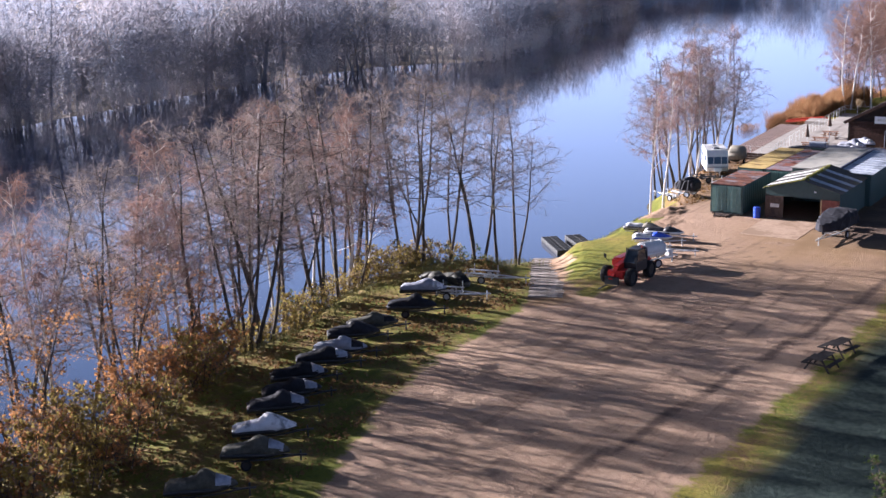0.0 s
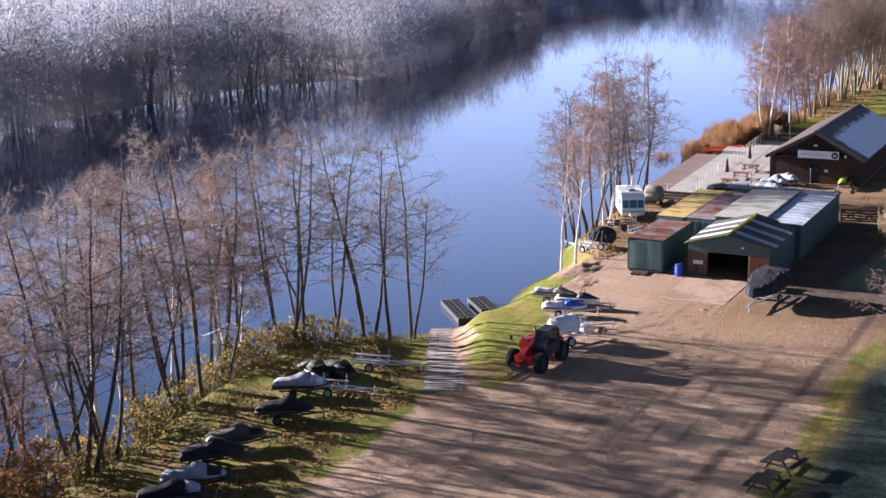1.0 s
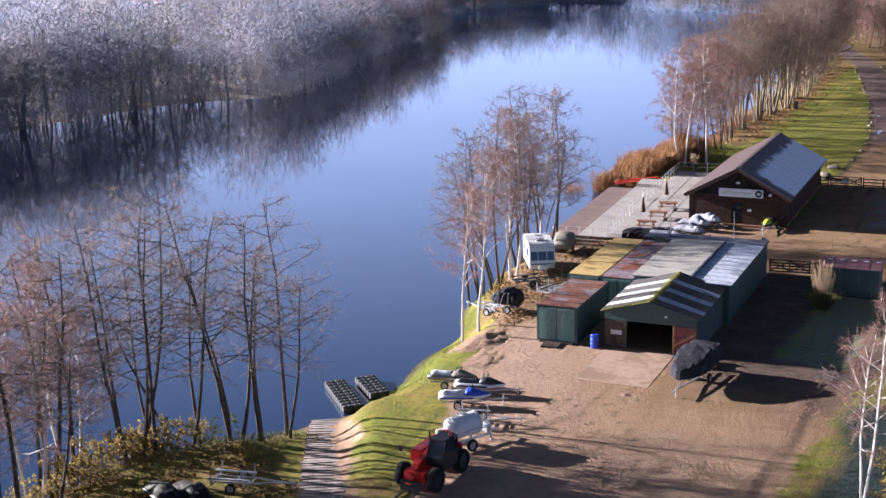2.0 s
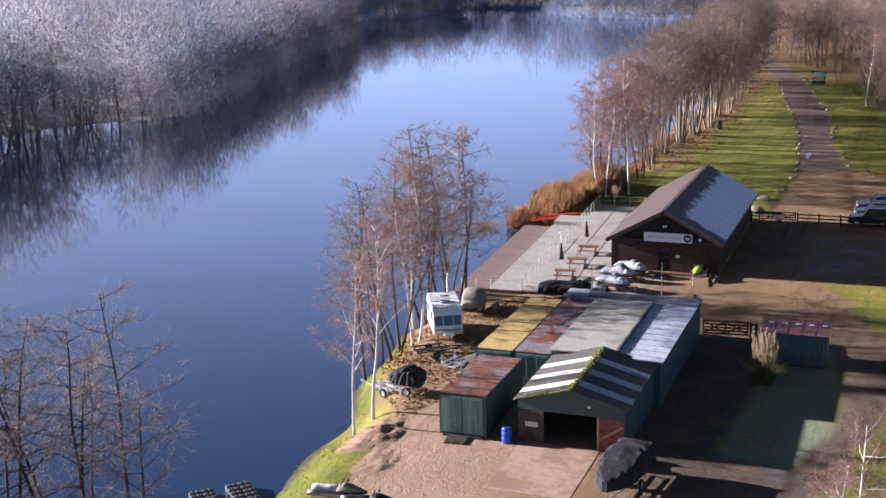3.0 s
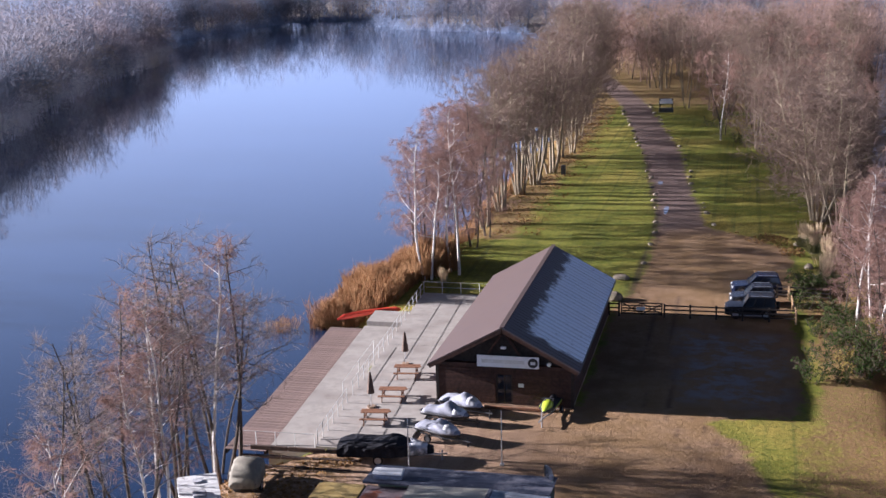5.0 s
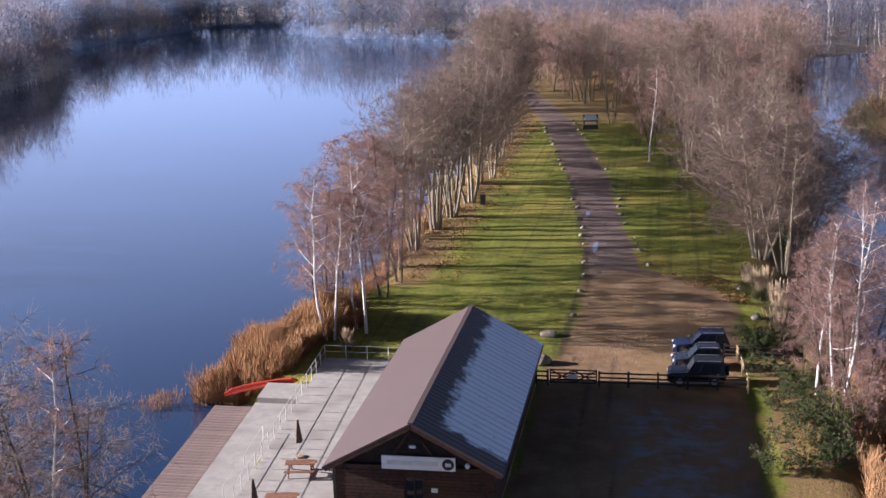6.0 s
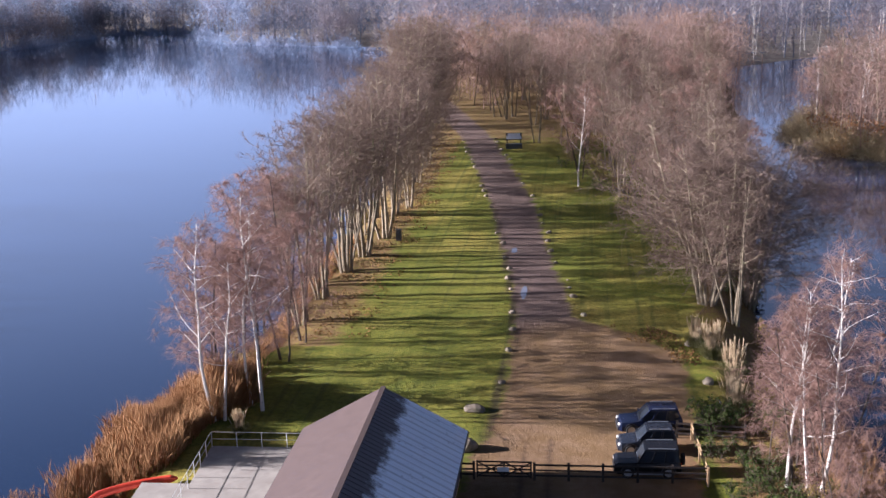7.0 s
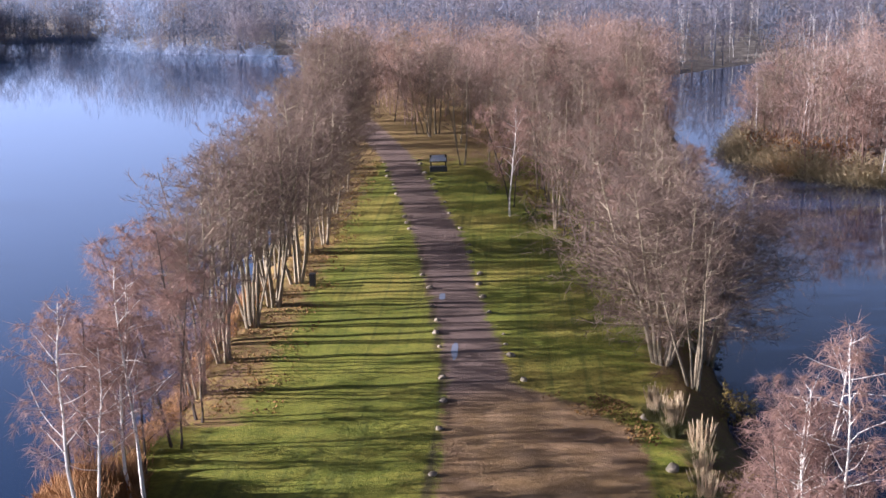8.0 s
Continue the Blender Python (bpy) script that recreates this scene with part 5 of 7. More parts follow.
        bmesh.ops.create_icosphere(bm, subdivisions=1, radius=r, matrix=Matrix.Translation((x, y, z)) @ Matrix.Diagonal((1, 1, 0.45, 1)))
    part("moss", bm, M["moss"], ob, "cushions of green moss")
    tagged(ob, "open-fronted green corrugated shed with a mossy roof", "shed")


garage_shed()


def workshop():
    x0, x1, y0, y1 = -34.45, -27.5, 110.25, 121.8
    ob = empty("workshop", 0, 0, 0)
    sheet("side_wall", (x1, y0, 0), (0, 0, 2.85), (0, 14.1, 0), 36, 0.04, M["green_steel"], ob)
    part("front_wall", box(x0, y0, 0, x1 - 0.05, y0 + 0.1, 2.9), M["green_steel"], ob)
    part("inner_wall", box(x0, y0 + 0.1, 0, x0 + 0.1, 124.3, 2.8), M["green_steel"], ob)
    part("back_wall", box(-37.0, 124.25, 0, x1, 124.35, 2.75), M["green_steel"], ob)
    part("roof", loft([[(x0 - 0.1, y, 3.0), (-30.25, y, 3.12), (-30.25, y, 3.06), (x0 - 0.1, y, 2.92)] for y in (y0 - 0.2, y1)]), M["grey_felt"], ob, "flat grey felt roof")
    bm = bmesh.new()
    part("roof_sheet", loft([[(-30.32, y, 3.02), (x1 + 0.2, y, 2.92), (x1 + 0.2, y, 2.86), (-30.32, y, 2.94)] for y in (y0 - 0.35, y1 + 0.1)], bm), M["frosty_sheet"], ob, "frosted pale metal roofing")
    for i in range(11):
        y = y0 + 0.3 + i * 1.1
        part("seam", beam((-30.1, y, 3.03), (x1 + 0.15, y, 2.94), 0.05, 0.03), M["frosty_sheet"], ob)
    part("kerb", box(-30.38, y0 - 0.2, 3.0, -30.22, y1, 3.2, 0.01), M["navy_felt"], ob)
    part("back_roof", loft([[(-37.1, 121.85, 2.98), (x1 + 0.15, 121.85, 2.98), (x1 + 0.15, 121.85, 2.88), (-37.1, 121.85, 2.88)],
                            [(-37.1, 124.45, 2.78), (x1 + 0.15, 124.45, 2.78), (x1 + 0.15, 124.45, 2.68), (-37.1, 124.45, 2.68)]]), M["navy_felt"], ob, "dark felted strip of roof")
    part("vent", box(x1 - 0.25, 124.1, 2.7, x1 - 0.02, 124.35, 3.0, 0.04), M["grey_cover"], ob)
    tagged(ob, "long green corrugated workshop with a flat grey roof", "workshop")


workshop()


def roof_box():
    ob = empty("cool_box", -35.9, 122.6, 2.95, 4)
    part("body", box(-0.75, -0.35, 0, 0.75, 0.35, 0.28, 0.04), M["grey_cover"], ob)
    part("lid", box(-0.8, -0.4, 0.28, 0.8, 0.4, 0.38, 0.04), M["white_paint"], ob)
    tagged(ob, "white plastic box lying on the dark roof", "box")


roof_box()


def concrete_apron():
    part_ = part("apron", box(-34.0, 95.6, -0.2, -29.3, 102.38, 0.02, 0.005), M["concrete"])
    tagged(part_, "worn sandy concrete slab before the shed", "pavement", kind="structure")


concrete_apron()


# ---- club house ----
def frosted_roof():
    """Brown sheets with frost lying where the sun has not yet come."""
    m, nt, bsdf = shader("frosted_roof")
    co = nt.nodes.new("ShaderNodeTexCoord").outputs["Object"]
    split = nt.nodes.new("ShaderNodeSeparateXYZ")
    nt.links.new(co, split.inputs[0])
    rag = maths(nt, "MULTIPLY", maths(nt, "SUBTRACT", noise_of(nt, co, 1.1, 6, 0.7), 0.5), 2.2)
    down = maths(nt, "ADD", split.outputs["X"], rag)
    back = maths(nt, "ADD", split.outputs["Y"], rag)
    lies = maths(nt, "MULTIPLY", ramp(nt, down, 1.1, 1.7), ramp(nt, back, 0.8, 1.5))
    ribs = ramp(nt, maths(nt, "SINE", maths(nt, "MULTIPLY", split.outputs["Y"], 9.0)), -0.95, -0.4)
    thin = maths(nt, "MULTIPLY", ramp(nt, noise_of(nt, co, 2.2, 5, 0.7), 0.2, 0.42), maths(nt, "ADD", maths(nt, "MULTIPLY", ribs, 0.3), 0.7))
    frost = blend(nt, noise_of(nt, co, 1.2), (0.82, 0.87, 0.95), (0.90, 0.93, 0.97))
    nt.links.new(blend(nt, maths(nt, "MULTIPLY", lies, thin), (0.075, 0.058, 0.06), frost), bsdf.inputs["Base Color"])
    bsdf.inputs["Roughness"].default_value = 0.5
    return m


def club_house():
    x0, x1, y0, y1 = -37.9, -28.95, 141.0, 161.9
    mid, eave, top = -33.35, 2.95, 5.4
    ob = empty("club_house", mid, y0, 0)
    w, d = 4.5, y1 - y0
    part("side_wall", box(w - 0.12, 0, 0, w, d, eave), M["brown_timber"], ob)
    part("side_wall", box(-w, 0, 0, -w + 0.12, d, eave), M["brown_timber"], ob)
    part("back_wall", loft([[(x, y, z) for x, z in ((-w + 0.12, 0), (w - 0.12, 0), (w - 0.12, eave), (0, top - 0.15), (-w + 0.12, eave))] for y in (d - 0.12, d)]), M["brown_timber"], ob)
    # front wall in pieces round the door
    for a, b, lo, hi in ((-w + 0.12, -0.55, 0, eave - 0.3), (0.55, w - 0.12, 0, eave - 0.3), (-0.55, 0.55, 2.15, eave - 0.3)):
        part("front_wall", box(a, 0, lo, b, 0.12, hi), M["brown_timber"], ob)
    for i in range(12):
        z = 0.2 * i + 0.12
        for a, b in ((-w + 0.02, -0.6), (0.6, w - 0.02)):
            part("weatherboard", box(a, -0.035, z, b, -0.002, z + 0.185), M["brown_timber"], ob)
    part("gable", loft([[(x, y, z) for x, z in ((-w + 0.1, eave - 0.1), (w - 0.1, eave - 0.1), (0, top - 0.2))] for y in (0.25, 0.32)]), M["dark_timber"], ob, "dark recessed gable")
    part("tie_beam", box(-w - 0.2, -0.12, eave - 0.3, w + 0.2, 0.3, eave - 0.08, 0.01), M["brown_timber"], ob)
    for s in (-1, 1):
        part("barge_board", beam((s * (w + 0.42), -0.52, eave - 0.32), (0, -0.52, top - 0.08), 0.05, 0.24), M["brown_timber"], ob)
        part("strut", beam((s * 1.5, -0.05, eave - 0.1), (s * 0.15, -0.05, top - 0.5), 0.12, 0.14), M["brown_timber"], ob)
        part("corner_board", box(s * w - 0.1, -0.06, 0, s * w + 0.1, 0.1, eave - 0.3, 0.01), M["dark_timber"], ob)
    door = part("door", box(-0.5, 0.06, 0.02, 0.5, 0.12, 2.12), M["glass"], ob, "dark glazed entrance door")
    for x in (-0.5, 0.0, 0.5):
        part("door_frame", box(x - 0.05, 0.02, 0.02, x + 0.05, 0.14, 2.15), M["dark_timber"], door)
    part("notice", box(0.95, -0.06, 1.35, 1.3, -0.036, 1.6), M["white_paint"], ob)
    sign = part("sign_board", box(-1.75, -0.22, 2.72, 2.35, -0.13, 3.5, 0.01), M["white_paint"], ob, "long white name board")
    part("emblem", bar((1.95, -0.245, 3.11), (1.95, -0.222, 3.11), 0.33, n=24), M["black_plastic"], sign, "dark round emblem")
    part("emblem_mark", box(1.8, -0.262, 3.0, 2.12, -0.247, 3.2, 0.0), M["white_paint"], sign)
    part("lettering", box(-1.45, -0.235, 3.0, 1.4, -0.222, 3.24), M["rooflight"], sign, "faded pale lettering")
    part("floodlight", box(-0.18, -0.2, 3.95, 0.18, 0.0, 4.12, 0.03), M["white_paint"], ob)
    part("floodlight", bar((3.0, -0.2, 3.05), (3.0, -0.03, 3.05), 0.14, n=12), M["white_paint"], ob)
    # roof: two slopes with verge overhang
    o, rise = 0.45, (top - eave) / w
    for s in (-1, 1):
        lo, hi = Vector((s * (w + o), -0.55, eave - o * rise + 0.05)), Vector((0, -0.55, top + 0.05))
        run = d + 1.1
        n = Vector((rise * s, 0, 1)).normalized() * 0.1
        slope = part("roof", loft([[p + Vector((0, y, 0)) for p in (lo, hi, hi + n, lo + n)] for y in (0, run)]), M["brown_roof"] if s < 0 else FROSTED, ob,
                     "brown sheet roof" if s < 0 else "frost-covered roof slope")
        for i in range(44 if s > 0 else 0):
            y = 0.25 + i * (run - 0.5) / 43
            part("roof_rib", beam(lo + n + Vector((0, y, 0.012)), hi + n + Vector((0, y, 0.012)), 0.05, 0.035), FROSTED, slope)
        part("gutter", bar(lo + Vector((s * 0.06, 0, -0.02)), lo + Vector((s * 0.06, run, -0.02)), 0.06), M["black_plastic"], ob)
    part("ridge_cap", beam((0, -0.58, top + 0.17), (0, d + 0.58, top + 0.17), 0.3, 0.05), M["brown_roof"], ob)
    part("plinth", box(-w - 0.02, -0.04, -0.2, w + 0.02, d + 0.02, 0.1), M["concrete"], ob)
    part("fallen_board", box(-1.2, -0.85, 0.05, 2.6, -0.65, 0.22, 0.02), M["bench_wood"], None)
    tagged(bpy.data.objects["fallen_board"], "long timber sleeper lying before the club door", "timber")
    tagged(ob, "low brown timber club house with a ridged roof", "building")


FROSTED = frosted_roof()
club_house()
bpy.data.objects["fallen_board"].location = (-33.35, 141.0, 0)


# ---- terrace and jetty ----
EDGE = lambda y: -43.4 - 0.055 * (y - 132.3)  # the terrace's lake side, which runs a little askew


def slab(name, west, east, y0, y1, top, low, material, label):
    ring = lambda y: [(west(y), y, top), (east(y), y, top), (east(y), y, low), (west(y), y, low)]
    return tagged(part(name, loft([ring(y0), ring(y1)]), M[material]), label, "deck", kind="structure")


def terrace():
    slab("terrace", EDGE, lambda y: -37.95, 132.2, 165.8, 0.10, -2.5, "deck_grey", "pale concrete terrace beside the club house")
    slab("lower_deck", lambda y: EDGE(y) - 3.15, lambda y: EDGE(y) - 0.02, 132.25, 157.2, -0.30, -2.6, "deck_grey", "pale grey lower landing stage")
    slab("upper_step", lambda y: EDGE(y) - 3.0, lambda y: EDGE(y) - 0.02, 157.2, 160.2, 0.08, -2.5, "deck_grey", "raised concrete block at the end of the stage")
    ob = empty("jetty", 0, 0, 0)
    for i in range(164):
        y = 132.0 + i * 0.15
        b = new("plank", JETTY_BOARD)
        b.parent = ob
        b.location = (EDGE(y) - 4.55, y, -0.36 + 0.006 * math.sin(i * 2.1))
    for y in range(133, 157, 4):
        part("post", bar((EDGE(y) - 5.7, y, -3.2), (EDGE(y) - 5.7, y, -0.4), 0.11), M["dark_timber"], ob)
    part("edge_beam", beam((EDGE(132) - 5.85, 132, -0.55), (EDGE(156.4) - 5.85, 156.4, -0.55), 0.12, 0.3), M["dark_timber"], ob)
    part("edge_beam", beam((EDGE(132) - 3.3, 132, -0.55), (EDGE(156.4) - 3.3, 156.4, -0.55), 0.12, 0.3), M["dark_timber"], ob)
    tagged(ob, "long low jetty of brown boards over the water", "jetty")


bm = box(-1.35, -0.065, -0.02, 1.35, 0.065, 0.02)
JETTY_BOARD = bpy.data.meshes.new("plank")
bm.to_mesh(JETTY_BOARD)
bm.free()
JETTY_BOARD.materials.append(M["deck_brown"])
terrace()


def railing(points, step, height, material, label, rails=(1.0, 0.55), glazed=False):
    ob = empty("railing", 0, 0, 0)
    for a, b in zip(points, points[1:]):
        a, b = Vector(a), Vector(b)
        n = max(1, round((b - a).length / step))
        for i in range(n + 1):
            p = a.lerp(b, i / n)
            part("post", bar(p, p + Vector((0, 0, height)), 0.028), M[material], ob)
        for r in rails:
            part("rail", beam(a + Vector((0, 0, height * r)), b + Vector((0, 0, height * r)), 0.022, 0.022), M[material], ob)
    return tagged(ob, label, "railing")


railing([(-48.6, 132.3, -0.35), (-43.5, 132.35, -0.3)], 1.15, 1.1, "pale_rail", "pale metal railing across the end of the landing stage", (1.0, 0.12))
railing([(EDGE(132.4) + 0.08, 132.4, 0.1), (EDGE(139.5) + 0.08, 139.5, 0.1)], 1.2, 1.05, "pale_rail", "pale metal railing along the terrace edge")
railing([(EDGE(141) + 0.08, 141.0, 0.1), (EDGE(165.6) + 0.08, 165.6, 0.1), (-38.6, 165.6, 0.1)], 1.5, 1.05, "pale_rail", "pale metal railing round the terrace")
railing([(EDGE(142) - 0.9, 142.0, -0.3), (EDGE(151) - 0.9, 151.0, -0.3)], 4.5, 0.9, "pale_rail", "low white handrail on the landing stage", (1.0,))

# ---- jet skis, boats and trailers ----
def hull_rings(length, width, keel, deck, bow=0.35, n=9):
    """Rings of a small hull, nose towards +x."""
    rings = []
    for i in range(n):
        s = i / (n - 1)
        x = -length / 2 + length * s
        w = width / 2 * (0.9 if s < 0.55 else max(0.04, 0.9 * (1 - ((s - 0.55) / 0.45) ** 2.2)))
        k = keel + (deck - keel) * 0.75 * max(0, (s - 0.7) / 0.3) ** 2
        rings.append([(x, -w, deck), (x, -w * 0.95, deck - 0.12), (x, -w * 0.6, k + 0.08), (x, 0, k), (x, w * 0.6, k + 0.08), (x, w * 0.95, deck - 0.12), (x, w, deck), (x, 0, deck + 0.02)])
    return rings


def cover_rings(length, width, base, profile, n=15, sag=0.03, seed=1, square=0.65):
    """Rings of a tight cover: profile gives (place along, height, width) in parts of the whole."""
    rng = random.Random(seed)
    rings = []
    for i in range(n):
        s = i / (n - 1)
        h = float(np.interp(s, [p[0] for p in profile], [p[1] for p in profile]))
        w = width / 2 * float(np.interp(s, [p[0] for p in profile], [p[2] for p in profile]))
        x = -length / 2 + length * s
        row = []
        for a in range(11):
            q = math.pi * a / 10
            fold = 1 + rng.uniform(-sag, sag)
            row.append((x + rng.uniform(-0.02, 0.02), -w * math.copysign(abs(math.cos(q)) ** square, math.cos(q)) * fold, base + max(0.02, h * math.sin(q) ** (square + 0.2) * fold)))
        rings.append(row)
    return rings


SKI = [(0, 0.18, 0.8), (0.06, 0.4, 0.9), (0.3, 0.55, 0.82), (0.42, 0.62, 0.85), (0.53, 0.95, 0.85), (0.6, 0.92, 0.9), (0.72, 0.62, 0.98), (0.9, 0.34, 0.7), (1, 0.12, 0.2)]


def trailer_parts(ob, length=3.0, width=1.2, wheel_r=0.26, steel="galvanised"):
    part("axle", bar((-0.4, -width / 2, wheel_r), (-0.4, width / 2, wheel_r), 0.035), M[steel], ob)
    for s in (-1, 1):
        wheel(ob, -0.4, s * (width / 2 + 0.08), wheel_r, wheel_r, 0.17, steel, "y", )
        part("side_rail", beam((-length / 2 + 0.1, s * 0.42, 0.4), (0.6, s * 0.36, 0.4), 0.06, 0.08), M[steel], ob)
        part("draw_rail", beam((0.6, s * 0.36, 0.4), (length / 2 + 0.5, 0, 0.42), 0.06, 0.08), M[steel], ob)
    part("draw_bar", beam((length / 2 + 0.4, 0, 0.42), (length / 2 + 1.1, 0, 0.44), 0.07, 0.08), M[steel], ob)
    part("jockey_wheel", bar((length / 2 + 0.8, 0.1, 0.0), (length / 2 + 0.8, 0.1, 0.62), 0.045), M[steel], ob)
    for x in (-length / 2 + 0.2, -0.4, 0.5):
        part("cross_member", beam((x, -0.42, 0.4), (x, 0.42, 0.4), 0.06, 0.06), M[steel], ob)


def covered_ski(x, y, turn, cover, nose, seed, trailer=True, lift=0.0):
    ob = empty("jet_ski", x, y, ground_z(x, y) + lift, turn)
    part("hull", loft(hull_rings(3.2, 1.3, 0.38, 0.74)), M["black_plastic"], ob, "", True)
    rng = random.Random(seed)
    prof = [(a, h * rng.uniform(0.68, 0.9), w) for a, h, w in SKI]
    part("cover", loft(cover_rings(3.1, 1.14, 0.70, prof, seed=seed)), M[cover], ob, "", True)
    if nose:
        part("hood", loft([[(xx, yy * 0.96, zz + 0.035) for xx, yy, zz in ring] for ring in cover_rings(3.1, 1.16, 0.70, prof, n=15, seed=seed)[10:14]]), M[nose], ob, "paler hood of the cover", True)
    if trailer:
        trailer_parts(ob, 2.6, 1.2, 0.26, "black_plastic")
    return ob


def open_ski(x, y, turn, hull, trim, seat, label, trailer=True):
    ob = empty("jet_ski", x, y, ground_z(x, y), turn)
    part("hull", loft(hull_rings(3.1, 1.15, 0.40, 0.74)), M[hull], ob, "", True)
    part("hood", loft([[(xx + 0.72, yy * 0.8, zz) for xx, yy, zz in r] for r in cover_rings(1.5, 1.1, 0.72, [(0, 0.2, 0.6), (0.2, 0.42, 0.75), (0.5, 0.34, 0.8), (1, 0.05, 0.2)], n=8, sag=0)]), M[trim], ob, "", True)
    part("seat", loft([[(xx - 0.65, yy * 0.42, zz) for xx, yy, zz in r] for r in cover_rings(1.5, 1.1, 0.72, [(0, 0.2, 0.7), (0.15, 0.3, 0.8), (0.6, 0.26, 0.9), (0.8, 0.34, 0.9), (1, 0.2, 0.7)], n=8, sag=0)]), M[seat], ob, "", True)
    for s in (-1, 1):
        part("side_trim", beam((-1.4, s * 0.52, 0.66), (0.5, s * 0.53, 0.66), 0.05, 0.09), M[trim], ob)
        part("mirror", box(0.42, s * 0.34 - 0.09, 1.08, 0.5, s * 0.34 + 0.09, 1.2, 0.02), M["black_plastic"], ob)
    part("handlebar", bar((0.25, -0.38, 1.18), (0.25, 0.38, 1.18), 0.03), M["black_plastic"], ob)
    if trailer:
        trailer_parts(ob)
    return tagged(ob, label, "jet ski")


ROW = "jet skis parked along the grass"
for i, (x, y, turn, cover, nose, label) in enumerate((
        (-37.3, 37.0, 40, "camo_cover", "grey_cover", "jet ski under a camouflage cover with a pale hood"), (-37.8, 41.2, 35, "camo_cover", "grey_cover", "jet ski under an olive cover on a trailer"),
        (-39.3, 43.6, 42, "white_cover", "", "jet ski under a bright white cover"), (-40.7, 46.3, 44, "black_cover", "grey_cover", "jet ski under a dark purple-black cover"),
        (-41.6, 48.5, 46, "black_cover", "grey_cover", "jet ski under a black cover with a grey hood"), (-42.8, 50.6, 46, "black_cover", "grey_cover", "jet ski under a black cover with a bluish hood"),
        (-43.2, 53.3, 40, "black_cover", "grey_cover", "jet ski under a slack black cover with a bluish hood"), (-43.7, 55.5, 35, "grey_cover", "black_cover", "jet ski under a streaked grey cover"),
        (-44.6, 58.0, 42, "black_cover", "", "jet ski under a wrinkled black cover"), (-44.9, 60.4, 44, "camo_cover", "black_cover", "jet ski under a grey-green cover with a black front"),
        (-44.8, 64.6, 30, "black_cover", "", "jet ski under a glossy black cover"), (-46.3, 68.2, 30, "grey_cover", "white_cover", "jet ski under a grey cover with a white hood"))):
    tagged(covered_ski(x, y, turn, cover, nose, 40 + i), label, "jet ski", ROW)
for x, y, turn, seed in ((-47.3, 71.2, -30, 60), (-46.0, 71.9, -24, 61)):
    tagged(covered_ski(x, y, turn, "camo_cover", "black_cover", seed, trailer=False, lift=-0.3), "jet ski under a pale camouflage cover set on the grass", "jet ski", ROW)


def bare_trailer(x, y, turn, steel, label, length=3.6, width=1.7):
    ob = empty("boat_trailer", x, y, ground_z(x, y), turn)
    trailer_parts(ob, length, width, 0.28, steel)
    for s in (-1, 1):
        part("bunk", beam((-length / 2, s * 0.55, 0.62), (0.5, s * 0.5, 0.62), 0.12, 0.07), M[steel], ob)
        for dx in (-length / 2 + 0.3, 0.3):
            part("bunk_post", bar((dx, s * 0.53, 0.36), (dx, s * 0.53, 0.62), 0.03), M[steel], ob)
            part("guide_post", bar((dx, s * 0.8, 0.36), (dx, s * 0.8, 1.0), 0.03), M[steel], ob)
            part("cross_member", beam((dx, -0.82, 0.36), (dx, 0.82, 0.36), 0.07, 0.07), M[steel], ob)
    return tagged(ob, label, "trailer")


bare_trailer(-44.8, 74.6, 12, "galvanised", "empty galvanised double trailer on the grass")
bare_trailer(-44.5, 69.4, 16, "galvanised", "low empty galvanised trailer beside covered jet skis", 2.8, 1.3)
bare_trailer(-44.2, 115.4, 40, "black_plastic", "dark rusty boat trailer with bent rails")
bare_trailer(-41.7, 113.4, 74, "galvanised", "empty galvanised trailer on leaf litter", 3.0, 1.3)
bare_trailer(-45.4, 108.9, 160, "galvanised", "small launch trailer beside the bank", 2.4, 1.2)
bare_trailer(-36.6, 86.6, 14, "galvanised", "empty galvanised trailer with a long drawbar", 3.0, 1.4)

open_ski(-40.6, 91.7, 10, "black_plastic", "beige_cover", "white_cover", "dark jet ski with cream trim and a pale seat")
open_ski(-38.5, 91.0, 14, "white_paint", "black_plastic", "black_plastic", "white jet ski with black seat and bars")
open_ski(-38.6, 88.9, 22, "white_paint", "blue_paint", "white_cover", "white and blue jet ski on a trailer")
open_ski(-30.2, 140.0, -96, "black_plastic", "lime_paint", "black_plastic", "lime-yellow and black jet ski before the club house")
for x, y, turn, seed in ((-36.2, 134.6, -24, 70), (-36.4, 137.4, -14, 71), (-35.8, 139.3, -24, 72)):
    tagged(covered_ski(x, y, turn, "grey_cover", "white_cover", seed), "jet ski on a trailer under a white and grey cover", "jet ski", "covered jet skis by the club house")


def covered_boat(x, y, turn, length, width, lift, height, cover, label, hull="black_plastic", prof=None, trailer=True, seed=3, bow=""):
    ob = empty("boat", x, y, ground_z(x, y), turn)
    part("hull", loft(hull_rings(length, width, lift, lift + 0.55, n=11)), M[hull], ob, "", True)
    prof = prof or [(0, 0.5, 0.85), (0.12, 0.8, 0.95), (0.4, 1.0, 1.0), (0.6, 0.85, 1.0), (0.82, 0.5, 0.8), (1, 0.15, 0.15)]
    rings = cover_rings(length + 0.06, width * 1.03, lift + 0.48, [(a, h * height, w) for a, h, w in prof], 17, 0.08, seed, 0.42)
    skirt = [[(px_, py_ * 1.02, lift + 0.25) if k in (0, 10) else (px_, py_, pz_) for k, (px_, py_, pz_) in enumerate(r)] for r in rings]
    part("cover", loft(skirt), M[cover], ob, "", cover != "black_cover")
    if bow:
